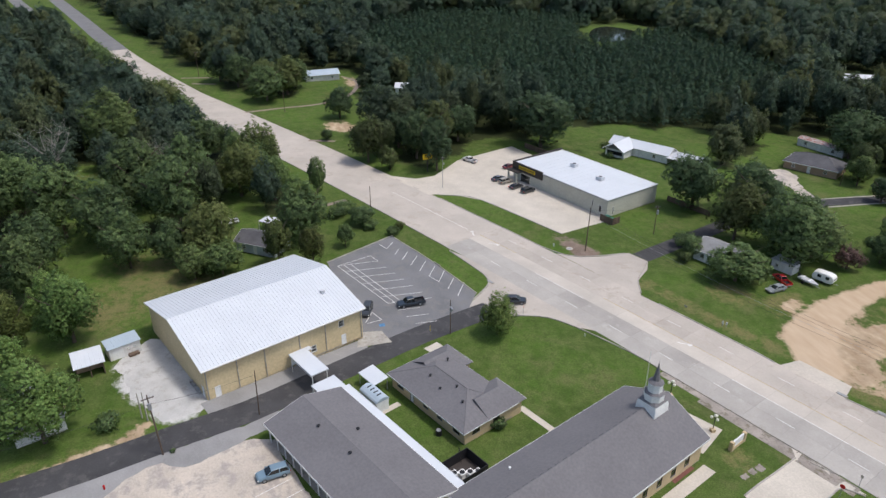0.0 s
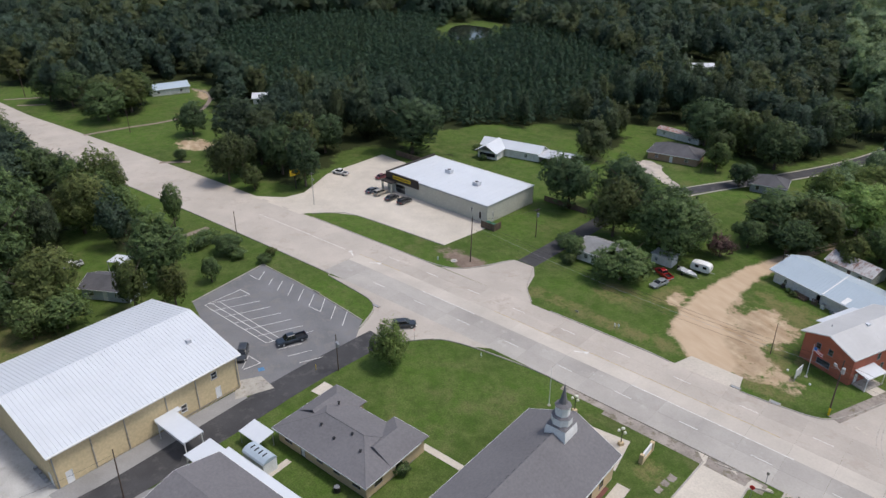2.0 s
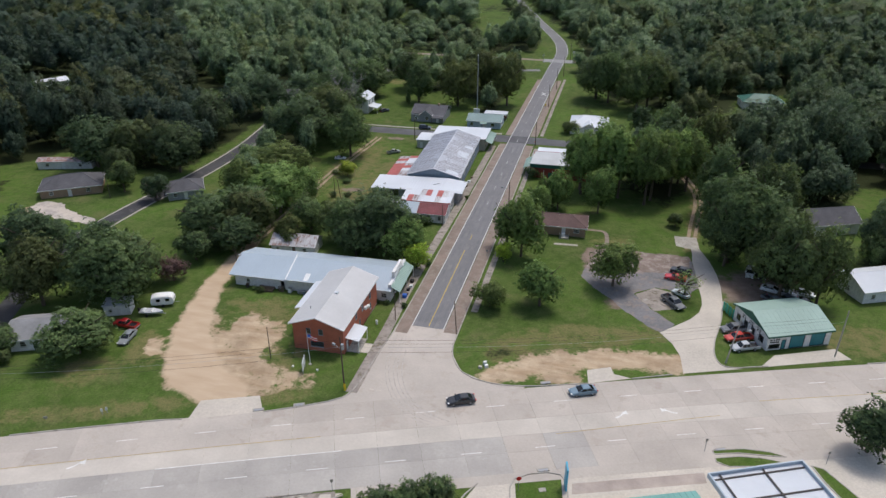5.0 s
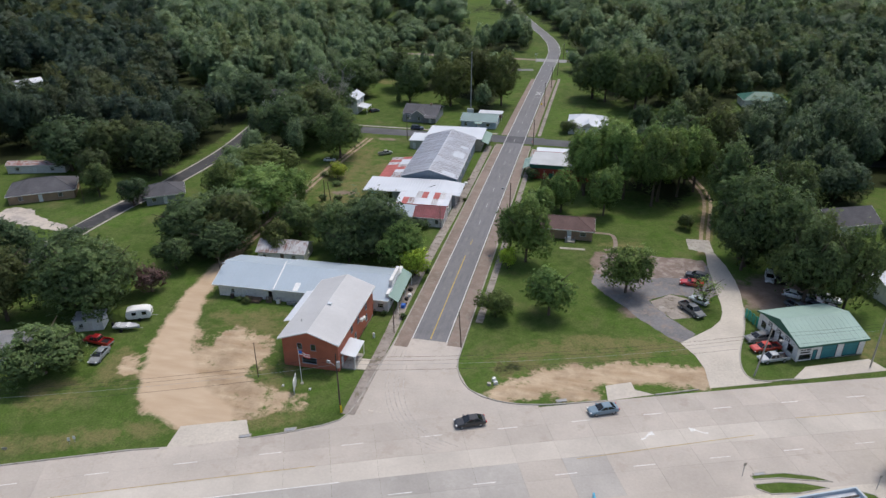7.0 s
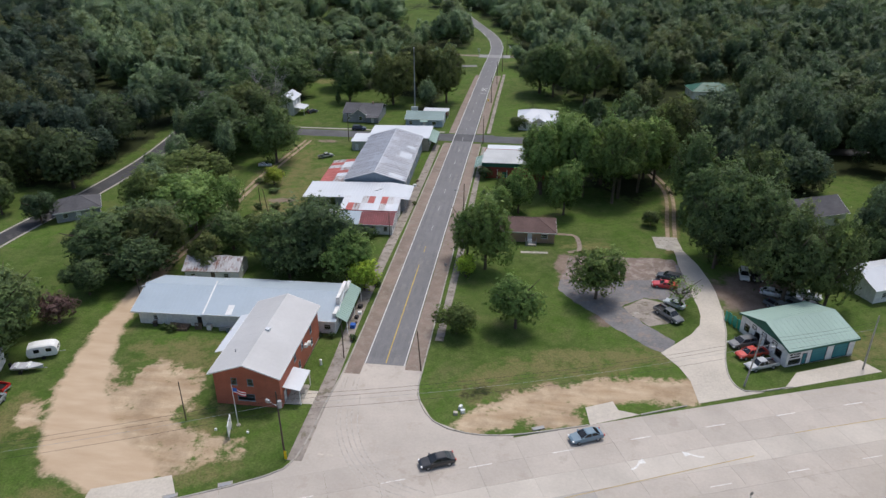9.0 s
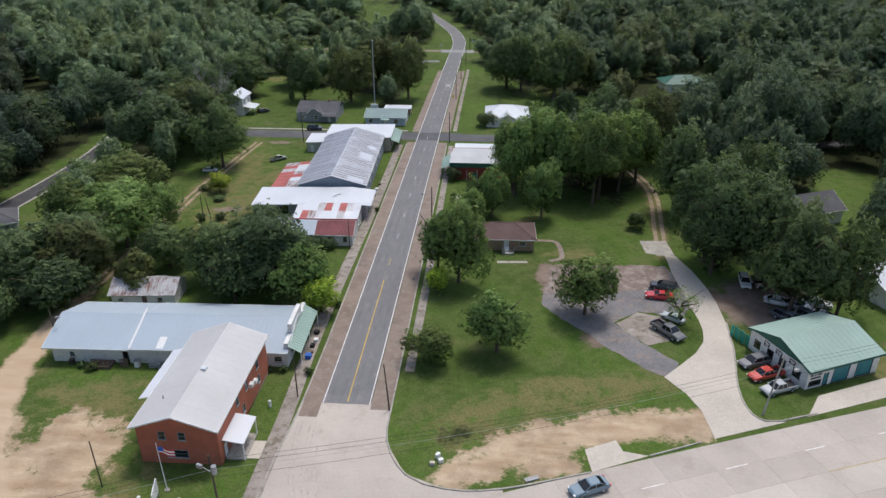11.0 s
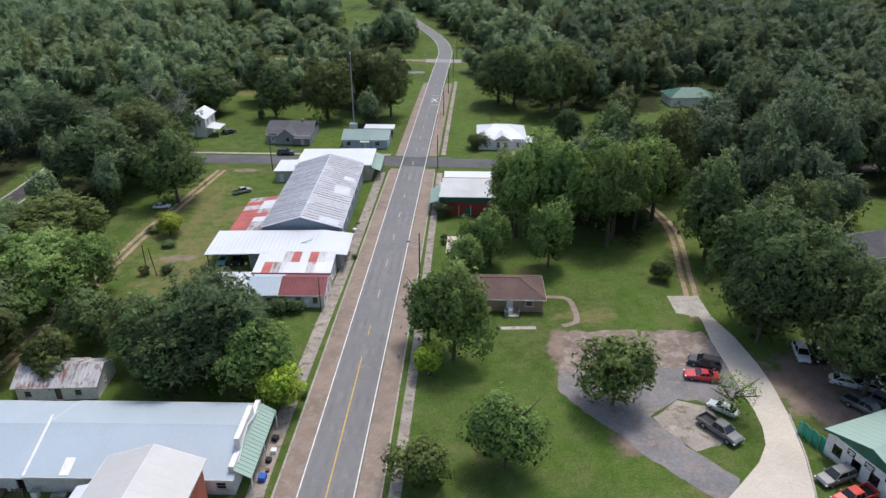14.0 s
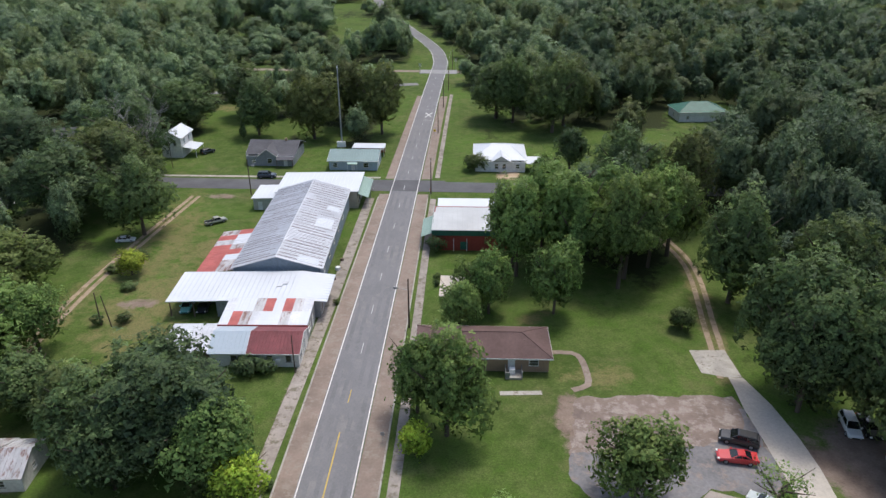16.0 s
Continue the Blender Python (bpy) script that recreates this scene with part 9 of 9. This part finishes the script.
for x, y in ((-14.6, -60.4), (-24.0, -62.2)):
    lp = thing("globe_lamp", at(x, y), "black lamp post with four white globes", "lamp")
    part("pole", Mesh().tube((0, 0, 0.5), (0, 0, 3.0), 0.07, 0.05), BLACK_METAL, lp)
    part("plinth", Mesh().box(-0.35, 0.35, -0.35, 0.35, 0, 0.6), BUFF_BRICK, lp)
    for i, (dx, dy, dz) in enumerate(((0, 0, 3.25), (0.55, 0, 2.85), (-0.3, 0.45, 2.85), (-0.3, -0.45, 2.85))):
        part("globe", globe(Mesh(), dx, dy, dz, 0.24), GLOBE, lp, smooth=True)
        if i:
            part("arm", Mesh().tube((0, 0, 2.5), (dx, dy, dz - 0.2), 0.03, sides=6), BLACK_METAL, lp)


def stop_sign(x, y, deg):
    root = thing("stop_sign", at(x, y, deg), "red octagonal road sign on a thin post", "sign")
    part("post", Mesh().box(-0.03, 0.03, -0.03, 0.03, 0, 2.0), STEEL, root)
    part("face", Mesh().prism([(0.04 + 0.0, 0.38 * math.cos(a), 2.3 + 0.38 * math.sin(a)) for a in np.linspace(math.pi / 8, 2 * math.pi + math.pi / 8, 8, endpoint=False)], (0.02, 0, 0)), RED_SIGN, root)


for x, y, d in ((-54.0, -77.2, -110), (1.9, -51.2, -60), (26.2, -40.4, -70), (9.8, 118.5, 0)):
    stop_sign(x, y, d)


def marker(x, y, w, h, material, label, name="small_sign", cat="sign", post=0.6, deg=0):
    root = thing(name, at(x, y, deg), label, cat)
    part("post", Mesh().box(-0.03, 0.03, -0.03, 0.03, 0, post), STEEL, root)
    part("face", Mesh().box(-w / 2, w / 2, -0.04, 0.0, post, post + h), material, root)


marker(-41.3, -39.9, 0.35, 0.6, WHITE_PLASTIC, "small white marker on the verge", deg=20)
marker(-40.8, -39.4, 0.35, 0.6, WHITE_PLASTIC, "small white marker on the verge", deg=20)
marker(-49.4, -43.0, 0.7, 0.35, KERB_MAT, "low pale marker on the verge", post=0.2, deg=20)
marker(-82.2, -58.4, 0.35, 0.8, WHITE_PLASTIC, "small white marker beside the store lawn", post=0.3, deg=20)
marker(8.7, 32.5, 0.5, 0.55, STEEL, "grey mail box beside the street", "mail_box", "mailbox", 1.0)
marker(-78.5, -88.6, 2.2, 0.5, PALE_CONCRETE, "low concrete sign at the car park", post=0.5, deg=24)
marker(8.4, 170, 0.6, 0.6, YELLOW_SIGN, "yellow warning sign beside the street", post=2.0)
marker(-44.0, -68.4, 0.3, 0.6, WHITE_PLASTIC, "small white sign on the lawn", post=0.3)
marker(-52.5, -96.8, 0.2, 1.2, YELLOW_SIGN, "yellow cable guard on a pole stay", "cable_guard", "guard", 0.3)
marker(-5.4, -25.0, 0.34, 1.4, YELLOW_SIGN, "yellow guard at the foot of the pole", "cable_guard", "guard", 0.2)
for x, y in ((52.6, -25.6), (1.0, -47), (70, -24)):
    marker(x, y, 0.4, 0.5, KERB_MAT, "plain grey sign on a thin post", post=2.0, deg=20)
bs = thing("blue_sign", at(32.6, -38.4, 100), "bright blue vertical station sign", "sign")
part("panel", Mesh().box(-0.9, 0.9, -0.12, 0.12, 0.3, 4.2), paint("sky_blue_face", (0.08, 0.42, 0.62), 0.4), bs)
part("foot", Mesh().box(-0.4, 0.4, -0.1, 0.1, 0, 0.3), STEEL, bs)
mb = thing("post_box", at(20.2, -45.4, 20), "blue street collection box", "mailbox")
part("box", Mesh().box(-0.3, 0.3, -0.3, 0.3, 0.2, 1.1).prism([(-0.3, -0.3, 1.1), (0.3, -0.3, 1.1), (0.3, 0, 1.35), (-0.3, 0, 1.35)], (0, 0.3, 0)), BLUE_PLASTIC, mb)
part("legs", Mesh().box(-0.28, -0.22, -0.28, -0.22, 0, 0.2).box(0.22, 0.28, 0.22, 0.28, 0, 0.2), STEEL, mb)
for x, y, w in ((27.4, -14.4, 0.6), (-17.4, -33.0, 0.6), (-11.5, -30.2, 0.6), (29.2, -35.6, 0.6), (55.0, -24.6, 0.5), (-69, -79, 0.6)):
    d = thing("storm_drain", at(x, y, 23), "dark storm drain inlet in the kerb", "drain")
    part("frame", Mesh().box(-0.9, 0.9, -w / 2, w / 2, 0.02, 0.2), KERB_MAT, d)
    part("grate", Mesh().box(-0.7, 0.7, -w / 2 - 0.01, w / 2 - 0.15, 0.06, 0.205), BARE_METAL, d)
ring = thing("access_cover", at(-80.6, -55.0), "round pale concrete access cover in the grass", "cover")
part("ring", Mesh().tube((0, 0, 0), (0, 0, 0.09), 0.8, sides=20), PALE_CONCRETE, ring)
part("lid", Mesh().tube((0, 0, 0.09), (0, 0, 0.11), 0.45, sides=16), BARE_METAL, ring)
for x, y in ((29.5, -39.5), (-13.6, -52), (45, 20)):
    d = thing("access_cover", at(x, y, 20), "small concrete utility lid in the grass", "cover")
    part("lid", Mesh().box(-0.5, 0.5, -0.35, 0.35, 0, 0.08), KERB_MAT, d)
for x, y, k in ((15.6, -12.8, 0), (16.6, -12.3, 1), (16.2, -11.5, 2)):
    d = thing("meter_box", at(x, y, 30 * k), "small pale utility box at the verge", "box")
    part("box", Mesh().box(-0.3, 0.3, -0.2, 0.2, 0, 0.45 + 0.1 * k), WHITE_PLASTIC if k else PALE_CONCRETE, d)
tank = thing("white_tank", at(-7.0, -3.2), "small upright white tank on the lawn", "tank")
part("body", Mesh().tube((0, 0, 0), (0, 0, 0.95), 0.22, sides=14).tube((0, 0, 0.95), (0, 0, 1.05), 0.22, 0.1, 14), WHITE_PLASTIC, tank)

# air units in their pen behind the church
pen = thing("unit_pen", at(-16.2, -104.3, 25), "dark timber pen round air units", "fence")
for x0, x1, y0, y1 in ((-0.1, 0.0, 0, 5.0), (4.4, 4.5, 0, 5.0), (0, 4.4, 4.9, 5.0)):
    part("board_wall", Mesh().box(x0, x1, y0, y1, 0, 1.9), BLACK_METAL, pen)
part("deck", Mesh().box(0, 4.4, 0, 4.9, 0, 0.1), DARK_PANEL, pen)
for i in range(4):
    u = thing("air_unit", at(-15.6 + 0.15 * i, -103.2 + 1.15 * i, 25, 0.1), "white air-conditioning unit with a round fan grille", "air unit", "air units behind the church")
    part("case", Mesh().box(0.4, 1.4, -0.5, 0.5, 0, 1.0), WHITE_PLASTIC, u)
    part("fan_grille", Mesh().tube((0.9, 0, 1.0), (0.9, 0, 1.04), 0.4, sides=16), BLACK_METAL, u)
u = thing("air_unit", at(-24.2, -102.6, 25), "dark air-conditioning unit beside the brick house", "air unit")
part("case", Mesh().tube((0, 0, 0), (0, 0, 0.9), 0.48, sides=16), BLACK_METAL, u)
part("fan_grille", Mesh().tube((0, 0, 0.9), (0, 0, 0.96), 0.4, sides=16), STEEL, u)
hedge_fence = thing("iron_fence", at(-20.0, -100.6, -10), "low black iron garden fence", "fence")
for i in range(9):
    part("post", Mesh().box(i * 0.35, i * 0.35 + 0.05, 0, 0.05, 0, 1.1), BLACK_METAL, hedge_fence)
part("rail", Mesh().box(0, 2.85, 0.0, 0.04, 1.0, 1.06).box(0, 2.85, 0.0, 0.04, 0.2, 0.26), BLACK_METAL, hedge_fence)
screen = thing("green_screen", at(62.6, 15.6, 115), "bent green plastic screen beside the garage", "fence")
for i in range(8):
    part("panel", Mesh().box(i * 0.6, i * 0.6 + 0.6, -0.04 + 0.2 * (i % 2), 0.04 + 0.2 * (i % 2), 0, 1.9), paint("green_plastic", (0.03, 0.30, 0.22), 0.5) if i == 0 else bpy.data.materials["green_plastic"], screen)
hyd = thing("fire_hydrant", at(-24.6, -150.6), "red fire hydrant on a concrete pad", "hydrant")
part("body", Mesh().tube((0, 0, 0), (0, 0, 0.6), 0.14).tube((0, 0, 0.6), (0, 0, 0.75), 0.16, 0.06), RED_SIGN, hyd)
part("nozzle", Mesh().tube((-0.24, 0, 0.45), (0.24, 0, 0.45), 0.06), RED_SIGN, hyd)
for x, y, s, mt in ((-4.6, 8.4, 0.8, BLUE_PLASTIC), (-4.4, 9.8, 0.4, WOOD), (-4.7, 11.4, 0.6, BLACK_METAL), (-4.5, 13.0, 0.6, WHITE_PLASTIC), (-4.9, 15.2, 0.7, BLACK_METAL), (-5.4, 76, 0.6, WOOD), (-5.3, 80, 0.7, WHITE_PLASTIC), (-5.2, 84, 0.5, WOOD)):
    j = thing("storage_box", at(x, y, x * 40), "box of goods standing beside the shop wall", "box")
    part("box", Mesh().box(-s / 2, s / 2, -s / 2, s / 2, 0, s * 0.9), mt, j)
    part("lid", Mesh().box(-s / 2 - 0.03, s / 2 + 0.03, -s / 2 - 0.03, s / 2 + 0.03, s * 0.9, s * 0.95), mt, j)

# level crossing signals
for x, y in ((-2.5, 265), (12.5, 277)):
    s = thing("crossing_signal", at(x, y), "level crossing signal post with crossed boards", "signal")
    part("post", Mesh().tube((0, 0, 0), (0, 0, 4.5), 0.1), STEEL, s)
    for k in (-1, 1):
        part("cross_board", Mesh().box(-0.9, 0.9, -0.05, 0.0, -0.1, 0.1, pose(0, 0, 4.1, 0, 45 * k, 0)), WHITE_PLASTIC, s)

# ---------------------------------------------------------------- shrubs and hedge
SHRUB = [leaf_mesh("leaves", crown_shape(np.random.default_rng(60 + i), 1800, 0.10, 26, -0.05), LEAF) for i in range(3)]


def shrub(x, y, r, h, label="round green shrub growing on the lawn", i=0):
    ob = part("shrub", SHRUB[i % 3], LEAF)
    ob.matrix_world = at(x, y, i * 67) @ Matrix.Diagonal((r, r, h, 1))
    tagged(ob, label, "shrub")


for i, (x, y, r, h) in enumerate(((-23.5, -93.0, 1.6, 2.0), (-37.9, -152.0, 2.2, 2.6), (-115, -104.6, 3.0, 3.2), (-103, -100, 2.6, 2.4), (-112, -107, 2.8, 3.0), (-12.6, 46.8, 2.6, 2.6), (-9.8, 46.6, 1.8, 2.2), (12.6, 88.3, 2.0, 3.6),
                                  (-3.6, 4.4, 0.8, 1.1), (-9.4, 4.6, 0.6, 0.9), (-7.4, 4.7, 0.7, 1.0), (-35.3, 3.6, 1.1, 1.2), (-37, 4.0, 0.8, 1.0), (-3.2, 67, 0.7, 1.0), (-3.4, 24, 0.9, 1.2), (13.4, 74.5, 0.8, 1.2), (13.4, 77, 0.8, 1.2),
                                  (20.5, 72, 0.9, 1.3), (63.5, 16.4, 1.4, 1.8), (-75.6, -26.5, 3.2, 3.6), (-68, -31.5, 2.0, 2.6), (-142, -12.5, 1.6, 2.0), (-152.5, -9.0, 1.6, 2.2), (-47, 78, 2.0, 1.2), (-41, 71, 1.8, 1.2), (-45, 83.5, 2.6, 1.4),
                                  (-36.5, 60.0, 1.6, 1.6), (-40.5, 59, 1.3, 1.8), (-30, -142, 0.5, 0.6), (-98, -95, 2, 2.2), (-101, -92.6, 1.6, 2.0))):
    shrub(x, y, r, h, i=i)
for i in range(10):
    shrub(6.4 + i * 1.13, -50.3 + i * 0.66, 2.0 + 0.25 * (i % 3), 3.0 + 0.55 * ((i * 7) % 3), "dense clipped dark hedge bush beside the bays", i)
for i in range(4):
    mark("stall_line", [(9.6 + i * 2.5, -50.4 + i * 1.38), (11.8 + i * 2.5, -54.6 + i * 1.38)], 0.12, WHITE_PAINT, highway, 0.08)
